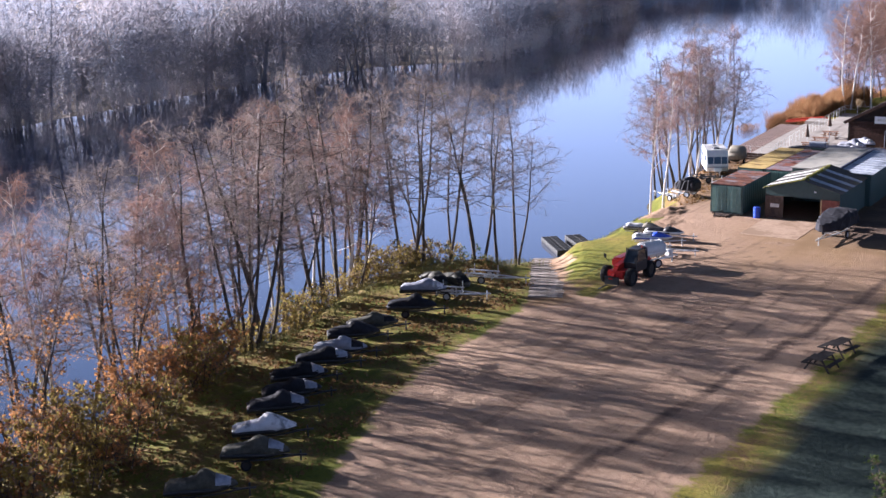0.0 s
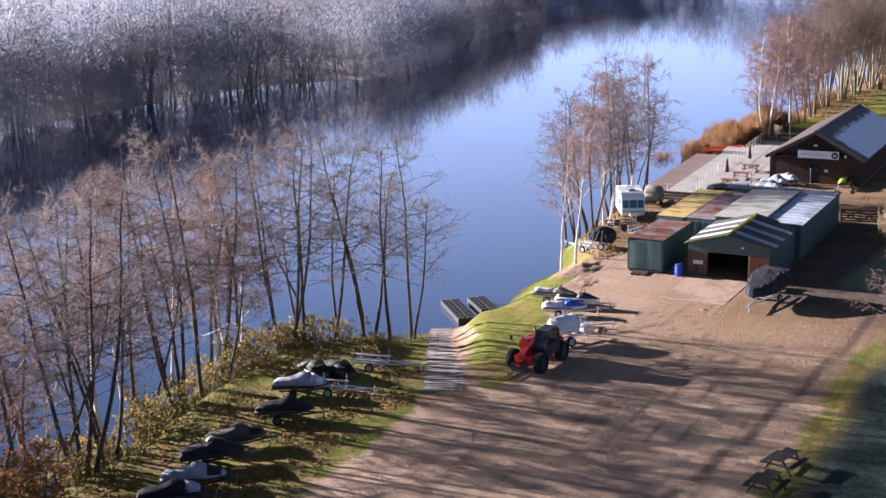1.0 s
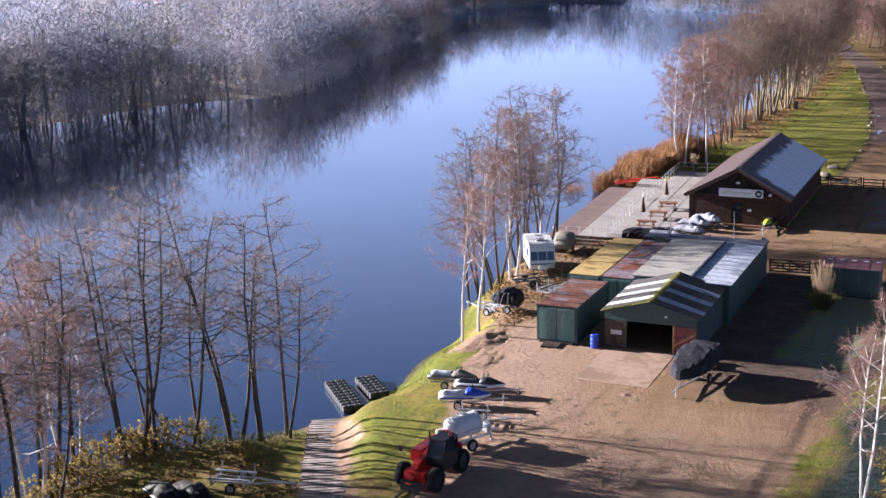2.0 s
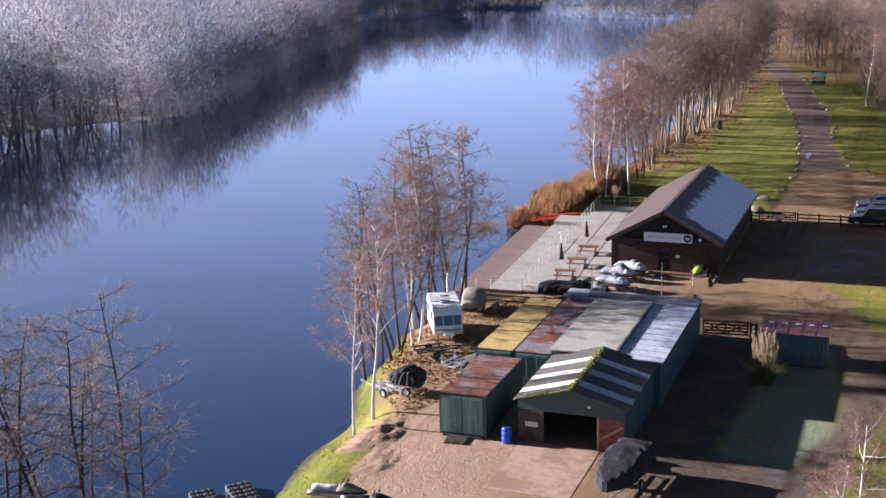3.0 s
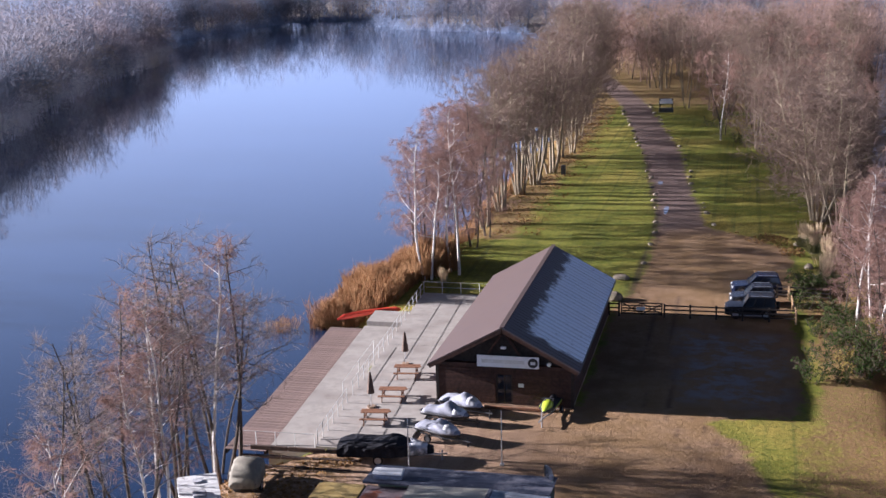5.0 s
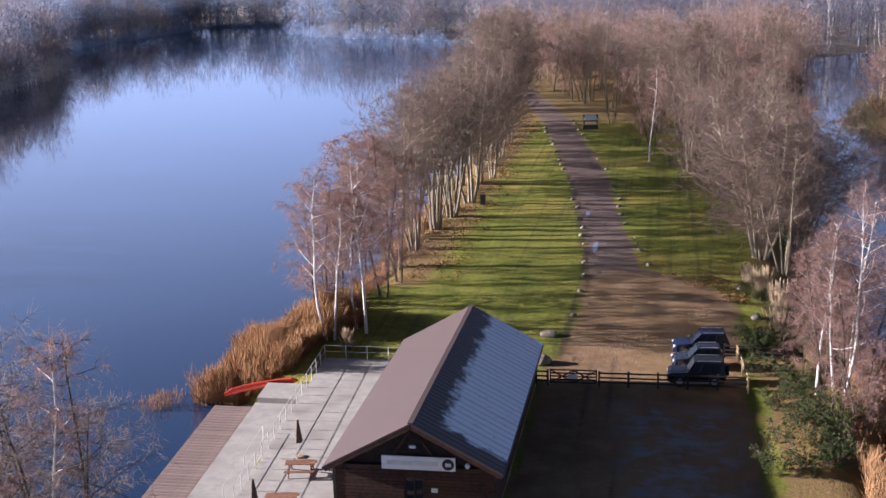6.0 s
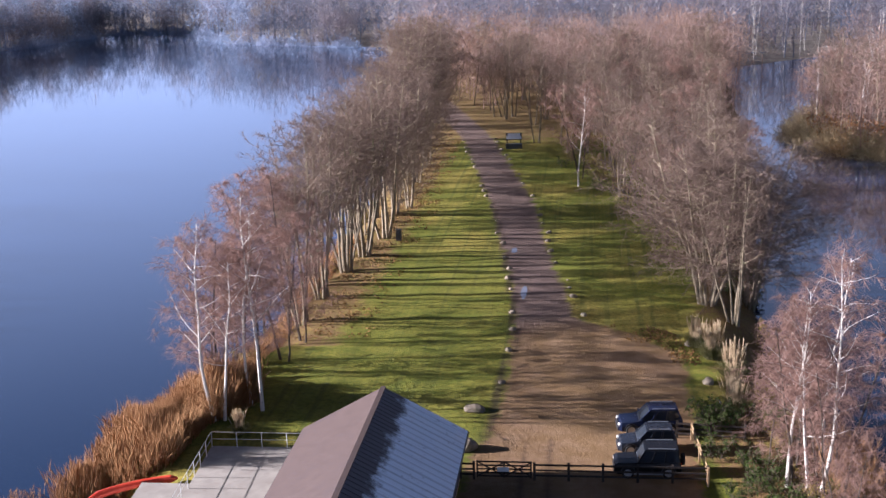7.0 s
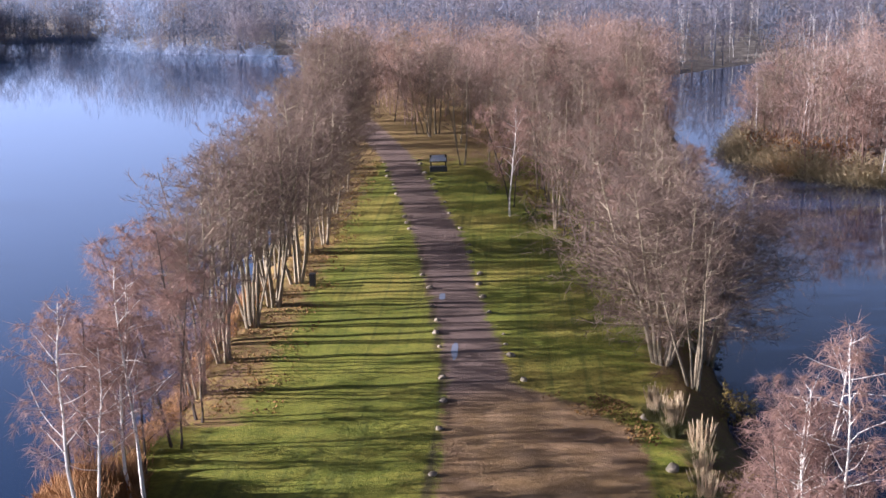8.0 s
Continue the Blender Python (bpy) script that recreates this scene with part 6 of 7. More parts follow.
        part("bow_cover", loft([[(a, b * 1.01, c + 0.03) for a, b, c in r] for r in skirt[12:16]]), M[bow], ob, "pale bow cover", True)
    if trailer:
        trailer_parts(ob, length * 0.9, width * 0.8, 0.3)
    return tagged(ob, label, "boat")


covered_boat(-27.0, 97.6, -97, 5.0, 2.15, 0.7, 0.95, "black_cover", "boat on a trailer under a sagging black cover", seed=9,
             prof=[(0, 0.55, 0.9), (0.06, 0.95, 0.98), (0.22, 0.8, 1.0), (0.38, 1.1, 1.0), (0.52, 1.0, 1.0), (0.66, 0.7, 0.95), (0.84, 0.55, 0.7), (1, 0.35, 0.12)])
covered_boat(-38.6, 131.2, 8, 5.6, 1.9, 0.3, 0.7, "black_cover", "long low boat under a black cover with a white bow", "white_paint", [(0, 0.55, 0.9), (0.18, 0.9, 1), (0.35, 0.75, 1), (0.6, 0.95, 1), (0.72, 0.6, 0.9), (1, 0.2, 0.2)], seed=12, bow="white_cover")
covered_boat(-43.5, 107.8, 175, 2.3, 1.6, 0.5, 0.8, "black_cover", "small boat under a black tarpaulin by the bank", seed=14)
covered_boat(-45.3, 126.2, 100, 3.2, 1.7, 0.35, 1.05, "beige_cover", "small boat under a faded beige tarpaulin", seed=16)


def red_quad():
    ob = empty("quad_bike", -27.6, 100.9, 0, 90)
    for dx in (-0.6, 0.6):
        for s in (-1, 1):
            wheel(ob, dx, s * 0.45, 0.27, 0.27, 0.22, "black_plastic", "y")
    part("body", loft(cover_rings(1.7, 0.7, 0.4, [(0, 0.25, 0.8), (0.3, 0.35, 0.6), (0.6, 0.3, 0.5), (0.75, 0.5, 0.7), (1, 0.25, 0.8)], 9, 0)), M["red_paint"], ob, "", True)
    part("handlebar", bar((0.35, -0.4, 1.0), (0.35, 0.4, 1.0), 0.025), M["black_plastic"], ob)
    part("rack", box(-0.85, -0.35, 0.78, -0.4, 0.35, 0.82), M["black_plastic"], ob)
    tagged(ob, "small red quad bike parked by the shed wall", "quad bike")


red_quad()


# ---- telehandler and tank ----
def telehandler():
    ob = empty("telehandler", -36.05, 78.9, 0, -94)
    for dx in (-1.35, 1.35):
        for s in (-1, 1):
            wheel(ob, dx, s * 0.95, 0.62, 0.62, 0.46, "black_plastic", "y")
    part("chassis", box(-1.9, -0.62, 0.5, 1.9, 0.62, 1.05, 0.06), M["red_paint"], ob)
    part("engine_cover", box(-1.9, -1.1, 0.85, 0.5, -0.3, 1.6, 0.14), M["red_paint"], ob)
    part("counterweight", box(-2.15, -0.7, 0.6, -1.75, 0.7, 1.35, 0.1), M["red_paint"], ob)
    cab = part("cab", loft([[(-0.85, 0.12, 0.8), (0.75, 0.12, 0.8), (0.75, 1.05, 0.8), (-0.85, 1.05, 0.8)], [(-0.85, 0.12, 1.5), (0.85, 0.12, 1.5), (0.85, 1.05, 1.5), (-0.85, 1.05, 1.5)]]), M["black_plastic"], ob)
    part("window", loft([[(-0.82, 0.15, 1.5), (0.82, 0.15, 1.5), (0.82, 1.02, 1.5), (-0.82, 1.02, 1.5)], [(-0.7, 0.2, 2.3), (0.45, 0.2, 2.3), (0.45, 0.98, 2.3), (-0.7, 0.98, 2.3)]]), M["glass"], cab, "tinted cab glazing")
    part("cab_roof", box(-0.75, 0.15, 2.3, 0.5, 1.03, 2.4, 0.04), M["black_plastic"], cab)
    for px_, qx in ((-0.85, -0.72), (0.85, 0.47)):
        for s in (0.13, 1.04):
            part("pillar", beam((px_, s, 1.5), (qx, s if s > 0.5 else 0.18, 2.32), 0.07, 0.07), M["black_plastic"], cab)
    part("boom", beam((-1.9, -0.12, 1.75), (1.5, -0.12, 1.15), 0.34, 0.4), M["red_paint"], ob)
    part("boom_arm", beam((1.3, -0.12, 1.2), (2.25, -0.12, 0.45), 0.3, 0.34), M["red_paint"], ob)
    part("ram", bar((0.6, -0.12, 0.95), (1.9, -0.12, 0.6), 0.07), M["galvanised"], ob)
    part("carriage", box(2.2, -0.62, 0.15, 2.3, 0.5, 0.75, 0.02), M["black_plastic"], ob)
    for s in (-0.45, 0.3):
        part("fork", beam((2.3, s, 0.1), (3.4, s, 0.08), 0.13, 0.05), M["black_plastic"], ob)
    for s in (-1.15, 1.15):
        part("mirror_arm", bar((0.9, s * 0.9, 1.4), (1.15, s * 1.05, 1.75), 0.02), M["black_plastic"], ob)
        part("mirror", box(1.12, s * 1.05 - 0.1, 1.7, 1.18, s * 1.05 + 0.1, 2.0, 0.02), M["black_plastic"], ob)
    part("beacon", bar((-0.3, 0.9, 2.4), (-0.3, 0.9, 2.55), 0.06), M["red_plastic"], ob)
    part("exhaust", bar((-1.2, -0.8, 1.4), (-1.2, -0.8, 2.0), 0.05), M["black_plastic"], ob)
    tagged(ob, "red and black telescopic handler with forks lowered", "telehandler")


telehandler()


def tank_bowser():
    ob = empty("tank_bowser", -36.2, 83.2, 0, 62)
    rings = []
    for i in range(11):
        s = i / 10
        r = 0.58 * min(1, (1 - (2 * s - 1) ** 6)) ** 0.5 + 0.05
        rings.append([(-1.2 + 2.4 * s, r * math.cos(2 * math.pi * k / 20), 1.25 + r * math.sin(2 * math.pi * k / 20)) for k in range(20)])
    tank = part("tank", loft(rings), M["white_paint"], ob, "white steel tank", True)
    part("filler_cap", bar((0.1, 0, 1.85), (0.1, 0, 1.98), 0.16), M["galvanised"], tank)
    for x in (-0.8, 0.8):
        part("strap", loft([[(x + d, 0.645 * math.cos(2 * math.pi * k / 20), 1.25 + 0.645 * math.sin(2 * math.pi * k / 20)) for k in range(20)] for d in (-0.04, 0.04)]), M["galvanised"], tank)
    for s in (-1, 1):
        part("frame_rail", beam((-1.4, s * 0.55, 0.6), (1.5, s * 0.55, 0.6), 0.1, 0.12), M["white_paint"], ob)
        for x in (-1.3, 0.0, 1.4):
            part("post", beam((x, s * 0.68, 0.25), (x, s * 0.68, 1.15), 0.08, 0.08), M["white_paint"], ob)
        part("guard_rail", beam((-1.3, s * 0.68, 1.1), (1.4, s * 0.68, 1.1), 0.06, 0.06), M["white_paint"], ob)
        wheel(ob, 0.0, s * 0.8, 0.33, 0.33, 0.2, "galvanised", "y")
    part("valve_box", box(1.45, -0.3, 0.5, 1.8, 0.3, 1.0, 0.03), M["galvanised"], ob)
    part("draw_bar", beam((1.5, 0, 0.55), (2.5, 0, 0.45), 0.1, 0.1), M["galvanised"], ob)
    tagged(ob, "white cylindrical tank on a framed trailer", "tank trailer")


tank_bowser()


# ---- caravan ----
def caravan():
    ob = empty("caravan", -45.55, 120.3, 0, -62)
    side = [(-2.2, 0.45), (2.05, 0.45), (2.3, 0.95), (2.28, 1.1), (2.0, 2.1), (1.7, 2.48), (-1.9, 2.52), (-2.15, 2.35)]
    body = part("body", loft([[(x, y, z) for x, z in side] for y in (-1.05, 1.05)]), M["white_paint"], ob, "white panelled body")
    for a, b in ((-0.95, -0.4), (-0.34, 0.34), (0.4, 0.95)):
        part("front_window", loft([[(2.27, a, 1.2), (2.27, b, 1.2), (2.2, b, 1.2), (2.2, a, 1.2)], [(2.076, a, 1.89), (2.076, b, 1.89), (2.0, b, 1.89), (2.0, a, 1.89)]]), M["caravan_glass"], body, "tinted front window")
    for s in (-1, 1):
        for x in (-1.4, 0.9):
            part("side_window", box(x - 0.45, s * 1.05 - 0.012, 1.3, x + 0.45, s * 1.05 + 0.012, 1.9, 0.004), M["caravan_glass"], body)
        part("stripe", box(-2.1, s * 1.05 - 0.008, 0.95, 2.2, s * 1.05 + 0.008, 1.05), M["grey_cover"], body)
        wheel(ob, -0.2, s * 0.92, 0.32, 0.32, 0.2, "galvanised", "y")
    part("front_stripe", box(2.26, -1.0, 0.86, 2.33, 1.0, 0.93), M["grey_cover"], body)
    part("roof_light", box(0.3, -0.35, 2.5, 1.0, 0.35, 2.62, 0.04), M["white_cover"], body)
    part("roof_vent", box(-1.3, -0.25, 2.5, -0.8, 0.25, 2.6, 0.04), M["white_cover"], body)
    part("draw_bar", beam((2.2, 0, 0.5), (3.3, 0, 0.5), 0.12, 0.1), M["black_plastic"], ob)
    part("gas_locker", box(2.3, -0.4, 0.5, 2.75, 0.4, 0.85, 0.06), M["white_paint"], ob)
    part("jockey_wheel", bar((3.1, 0.12, 0), (3.1, 0.12, 0.7), 0.05), M["galvanised"], ob)
    tagged(ob, "old white touring caravan with a rounded front", "caravan")


caravan()


# ---- picnic furniture ----
def picnic_table(x, y, z, turn, wood, label, group):
    ob = empty("picnic_table", x, y, z, turn)
    for i in range(5):
        part("top_board", box(-0.9, -0.34 + i * 0.14, 0.72, 0.9, -0.22 + i * 0.14, 0.76), M[wood], ob)
    for s in (-1, 1):
        for k in range(2):
            part("seat_board", box(-0.9, s * 0.72 - 0.13 + k * 0.14, 0.43, 0.9, s * 0.72 - 0.01 + k * 0.14, 0.47), M[wood], ob)
        part("bearer", beam((s * 0.65, -0.82, 0.4), (s * 0.65, 0.82, 0.4), 0.05, 0.1), M[wood], ob)
        for q in (-1, 1):
            part("leg", beam((s * 0.65, q * 0.72, 0.0), (s * 0.65, q * 0.25, 0.72), 0.05, 0.1), M[wood], ob)
    return tagged(ob, label, "picnic table", group)


for x, y in ((-40.9, 136.6), (-40.9, 140.7), (-41.1, 145.2)):
    picnic_table(x, y, 0.1, 8, "bench_wood", "reddish wooden picnic table on the terrace", "picnic tables of the terrace")
for x, y, turn in ((-18.8, 66.9, 82), (-18.7, 69.8, 76)):
    picnic_table(x, y, 0, turn, "dark_timber", "dark weathered picnic table at the grass edge", "picnic tables by the car park")


def parasol(x, y, label="closed grey parasol standing by a picnic table"):
    ob = empty("parasol", x, y, 0.1)
    part("base", bar((0, 0, 0), (0, 0, 0.1), 0.28, n=16), M["concrete"], ob)
    part("pole", bar((0, 0, 0.1), (0, 0, 2.5), 0.025), M["galvanised"], ob)
    part("canopy", loft([[((0.05 + 0.17 * s) * math.cos(a * math.pi / 5) * (1 + 0.25 * (a % 2)), (0.05 + 0.17 * s) * math.sin(a * math.pi / 5) * (1 + 0.25 * (a % 2)), 2.45 - 1.45 * s) for a in range(10)] for s in (0, 0.3, 0.7, 1.0)]), M["old_board"], ob)
    tagged(ob, label, "parasol", "closed parasols of the terrace")


parasol(-41.9, 139.0)
parasol(-41.9, 147.6)


# ---- gates, fences, rails ----
def fence(points, step, label, wood="dark_timber", height=1.15, rails=(0.35, 0.68, 1.02)):
    ob = empty("fence", 0, 0, 0)
    for a, b in zip(points, points[1:]):
        a, b = Vector((*a, 0)), Vector((*b, 0))
        n = max(1, round((b - a).length / step))
        for i in range(n + 1):
            p = a.lerp(b, i / n)
            part("post", box(p.x - 0.07, p.y - 0.07, -0.3, p.x + 0.07, p.y + 0.07, height, 0.012), M[wood], ob)
        for z in rails:
            part("rail", beam(a + Vector((0, -0.09, z)), b + Vector((0, -0.09, z)), 0.04, 0.11), M[wood], ob)
    return tagged(ob, label, "fence")


def field_gate(a, b, label):
    a, b = Vector((*a, 0.12)), Vector((*b, 0.12))
    ob = empty("gate", 0, 0, 0)
    for z in (0.1, 0.32, 0.55, 0.78, 1.02):
        part("bar", beam(a + Vector((0, 0, z)), b + Vector((0, 0, z)), 0.04, 0.09), M["dark_timber"], ob)
    for p in (a, a.lerp(b, 0.5), b):
        part("stile", beam(p, p + Vector((0, 0, 1.08)), 0.09, 0.06), M["dark_timber"], ob)
    for p, q in ((0, 0.5), (0.5, 1)):
        part("brace", beam(a.lerp(b, p) + Vector((0, -0.04, 0.1)), a.lerp(b, q) + Vector((0, -0.04, 1.0)), 0.03, 0.08), M["dark_timber"], ob)
        part("brace", beam(a.lerp(b, q) + Vector((0, 0.04, 0.1)), a.lerp(b, p) + Vector((0, 0.04, 1.0)), 0.03, 0.08), M["dark_timber"], ob)
    return tagged(ob, label, "gate")


field_gate((-27.3, 124.7), (-24.2, 125.0), "dark wooden five-bar gate beside the workshop")
fence([(-24.0, 125.05), (-23.6, 125.1)], 0.5, "stout dark gate post with a short rail")
field_gate((-27.8, 161.9), (-24.6, 161.9), "dark braced gate across the drive")
fence([(-28.8, 161.9), (-28.0, 161.9)], 0.8, "short dark rail beside the club house")
fence([(-24.4, 161.9), (-14.3, 161.9)], 2.2, "dark post and rail fence along the yard")
fence([(-15.6, 168.7), (-11.4, 168.2)], 2.0, "dark post and rail fence behind the parked cars")
fence([(-14.3, 161.6), (-14.7, 168.4)], 3.3, "fresh pale timber rail beside the cars", "raw_wood", 1.15, (0.75, 1.05))
part_ = part("notice_board", box(-26.6, 161.78, 0.55, -25.9, 161.8, 0.85), M["white_paint"])
tagged(part_, "small white notice fixed to the gate", "sign")


def pole(x, y, h, label):
    ob = empty("pole", x, y, 0)
    part("mast", bar((0, 0, -0.2), (0, 0, h), 0.045, 0.03), M["galvanised"], ob)
    part("foot", box(-0.12, -0.12, -0.05, 0.12, 0.12, 0.12, 0.02), M["galvanised"], ob)
    tagged(ob, label, "pole")


pole(-31.7, 131.6, 3.4, "slim grey metal pole in the yard")
pole(-36.9, 130.0, 3.2, "slim grey metal pole behind the containers")


def feather_flag():
    ob = empty("feather_flag", -28.3, 126.3, 0)
    part("mast", bar((0, 0, 0), (0, 0, 2.6), 0.025), M["black_plastic"], ob)
    part("banner", loft([[(0.03, -0.01, z), (0.03 + w, -0.01, z), (0.03 + w, 0.01, z), (0.03, 0.01, z)] for z, w in ((1.5, 0.35), (2.1, 0.42), (2.45, 0.3), (2.6, 0.06))]), M["white_cover"], ob)
    part("foot", box(-0.25, -0.25, 0, 0.25, 0.25, 0.08, 0.02), M["black_plastic"], ob)
    tagged(ob, "small white feather flag by the workshop corner", "flag")


feather_flag()


def green_store():
    x0, y0, x1, y1, h = -22.65, 119.7, -18.4, 122.1, 2.15
    ob = empty("garden_store", x0, y0, 0.1)
    w, d = x1 - x0, y1 - y0
    part("body", box(0, 0, 0, w, d, h - 0.02, 0.02), M["green_steel"], ob)
    sheet("front_sheet", (0.05, -0.004, 0.05), (0, 0, h - 0.15), (w - 0.1, 0, 0), 18, 0.02, M["green_steel"], ob)
    roof = part("roof", loft([[(-0.1, -0.12, h - 0.02), (w + 0.1, -0.12, h - 0.02), (w + 0.1, -0.12, h + 0.04), (-0.1, -0.12, h + 0.04)], [(-0.1, d + 0.12, h + 0.14), (w + 0.1, d + 0.12, h + 0.14), (w + 0.1, d + 0.12, h + 0.2), (-0.1, d + 0.12, h + 0.2)]]), M["maroon_roof"], ob, "dull purple-red sheet roof")
    for i in range(5):
        x = 0.3 + i * 0.88
        part("roof_patch", box(x, d - 0.75, h + 0.17, x + 0.32, d - 0.5, h + 0.20), M["frosty_sheet"], roof)
    for i in range(4):
        part("seam", beam((0.75 + i * 0.9, -0.1, h + 0.05), (0.75 + i * 0.9, d + 0.1, h + 0.21), 0.04, 0.03), M["maroon_roof"], roof)
    part("skid", box(0.1, 0.1, -0.1, w - 0.1, d - 0.1, 0.0), M["dark_timber"], ob)
    tagged(ob, "low green metal store with a purple-red roof", "shed")


green_store()


def barrel():
    ob = empty("barrel", -34.72, 101.9, 0)
    rings = [[(r * math.cos(k * math.pi / 10), r * math.sin(k * math.pi / 10), z) for k in range(20)] for z, r in ((0, 0.28), (0.05, 0.3), (0.3, 0.3), (0.32, 0.315), (0.35, 0.3), (0.6, 0.3), (0.62, 0.315), (0.65, 0.3), (0.88, 0.3), (0.92, 0.27))]
    part("drum", loft(rings), M["blue_paint"], ob)
    part("lid", bar((0, 0, 0.92), (0, 0, 0.95), 0.24, n=16), M["blue_paint"], ob)
    tagged(ob, "blue plastic drum beside the green store", "barrel")


barrel()


# ---- cars ----
def car(x, y, turn, paint, length, width, height, boxy, label, spare=False):
    ob = empty("car", x, y, 0, turn)
    L, W = length / 2, width / 2
    g, belt = 0.28, height * 0.56
    def ring(xx, w, zs):
        lo, mid_, hi = zs
        return [(xx, -w, lo), (xx, -w * 1.0, mid_), (xx, -w * 0.93, hi), (xx, w * 0.93, hi), (xx, w, mid_), (xx, w, lo)]
    nose = 0.84 if boxy else 0.72
    rings = [ring(-L, W * 0.9, (g + 0.1, belt * 0.75, belt)), ring(-L + 0.12, W, (g, belt * 0.75, belt + 0.02)), ring(-0.4 * L, W, (g, belt * 0.75, belt + 0.02)),
             ring(0.35 * L, W, (g, belt * 0.72, belt)), ring(0.42 * L, W, (g, belt * 0.7, belt)), ring(0.9 * L, W * 0.97, (g, belt * 0.66, belt * (0.96 if boxy else 0.9))),
             ring(L, W * (0.92 if boxy else 0.85), (g + 0.08, belt * 0.6, belt * nose))]
    body = part("body", loft(rings), M[paint], ob)
    cabin = [(-0.93 * L, 0.9 * W, belt), (-0.84 * L, 0.78 * W, height), (0.02 * L, 0.78 * W, height), (0.36 * L, 0.86 * W, belt)] if not boxy else [(-0.96 * L, 0.92 * W, belt), (-0.9 * L, 0.84 * W, height), (0.08 * L, 0.84 * W, height), (0.3 * L, 0.9 * W, belt)]
    bm = bmesh.new()
    low = [[(cabin[0][0], s * cabin[0][1], belt), (cabin[3][0], s * cabin[3][1], belt)] for s in (-1, 1)]
    high = [[(cabin[1][0], s * cabin[1][1], height - 0.06), (cabin[2][0], s * cabin[2][1], height - 0.06)] for s in (-1, 1)]
    loft([[low[0][0], low[0][1], low[1][1], low[1][0]], [high[0][0], high[0][1], high[1][1], high[1][0]]], bm)
    part("cabin", bm, M["black_plastic"], ob)

    def pane(name, corners):
        mid_ = sum((Vector(c) for c in corners), Vector()) / 4
        out = (Vector(corners[1]) - Vector(corners[0])).cross(Vector(corners[2]) - Vector(corners[1])).normalized()
        if out.dot(mid_ - Vector((mid_.x * 0.5, 0, belt))) < 0:
            out = -out
        c = [mid_ + (Vector(q) - mid_) * 0.9 for q in corners]
        part(name, loft([[q + out * 0.004 for q in c], [q + out * 0.014 for q in c]]), M["glass"], ob, "dark tinted glass")

    pane("windscreen", [low[0][1], low[1][1], high[1][1], high[0][1]])
    pane("rear_window", [low[0][0], low[1][0], high[1][0], high[0][0]])
    for q in (0, 1):
        for f0, f1 in ((0.0, 0.36), (0.36, 0.68), (0.68, 1.0)):
            lerp = lambda pair, f: tuple(Vector(pair[0]).lerp(Vector(pair[1]), f))
            pane("side_window", [lerp(low[q], f0), lerp(low[q], f1), lerp(high[q], f1), lerp(high[q], f0)])
    part("roof", box(cabin[1][0] - 0.04, -cabin[1][1] - 0.02, height - 0.07, cabin[2][0] + 0.04, cabin[1][1] + 0.02, height, 0.03), M[paint], ob)
    for s in (-1, 1):
        for (xa, wa, za), (xb, wb, zb) in ((cabin[0], cabin[1]), (cabin[3], cabin[2])):
            part("pillar", beam((xa, s * wa, za), (xb, s * wb, height - 0.05), 0.07, 0.07), M[paint], ob)
        for f in ((0.35, 0.68) if boxy else (0.42, 0.72)):
            xa, xb = cabin[0][0] + (cabin[3][0] - cabin[0][0]) * f, cabin[1][0] + (cabin[2][0] - cabin[1][0]) * f
            part("pillar", beam((xa, s * (cabin[0][1] + 0.005), belt), (xb, s * (cabin[1][1] + 0.005), height - 0.05), 0.06, 0.06), M[paint], ob)
        part("roof_rail", beam((cabin[1][0] + 0.15, s * cabin[1][1] * 0.93, height + 0.05), (cabin[2][0] - 0.15, s * cabin[1][1] * 0.93, height + 0.05), 0.04, 0.04), M["galvanised"], ob, "bright roof rail")
        part("sill", box(-0.5 * L, s * W - 0.05, g - 0.02, 0.5 * L, s * W + 0.05, g + 0.08, 0.01), M["galvanised" if boxy else "black_plastic"], ob)
        part("mirror", box(0.26 * L, s * (W + 0.1) - 0.1, belt + 0.02, 0.26 * L + 0.1, s * (W + 0.1) + 0.1, belt + 0.2, 0.03), M[paint], ob)
        part("headlight", box(0.93 * L, s * W * 0.68 - 0.16, belt * 0.66, L + 0.015, s * W * 0.68 + 0.16, belt * 0.82, 0.02), M["white_paint"], ob, "clear headlight")
        part("tail_light", box(-L - 0.012, s * W * 0.72 - 0.1, belt * 0.7, -L + 0.05, s * W * 0.72 + 0.1, belt * 0.98, 0.01), M["red_plastic"], ob, "red tail light")
        for dx in (-0.62 * L, 0.6 * L):
            wheel(ob, dx, s * (W - 0.06), 0.36, 0.36, 0.24, "galvanised", "y")
            part("wheel_arch", loft([[((dx + q * math.cos(a * math.pi / 8)), s * (W + e), 0.36 + q * math.sin(a * math.pi / 8)) for a in range(9)] + [((dx + (q - 0.08) * math.cos(a * math.pi / 8)), s * (W + e), 0.36 + (q - 0.08) * math.sin(a * math.pi / 8)) for a in range(8, -1, -1)] for q, e in ((0.47, -0.04), (0.47, 0.015))]), M["black_plastic"], ob)
    part("bumper", box(L - 0.06, -W * 0.85, g + 0.02, L + 0.07, W * 0.85, g + 0.24, 0.03), M["black_plastic"], ob)
    part("bumper", box(-L - 0.07, -W * 0.85, g + 0.02, -L + 0.06, W * 0.85, g + 0.24, 0.03), M["black_plastic"], ob)
    part("grille", box(L - 0.02, -0.35, belt * 0.55, L + 0.025, 0.35, belt * 0.8, 0.01), M["black_plastic"], ob)
    if spare:
        wheel(ob, -L - 0.16, 0.1, 0.95, 0.36, 0.22, "black_plastic", "x")
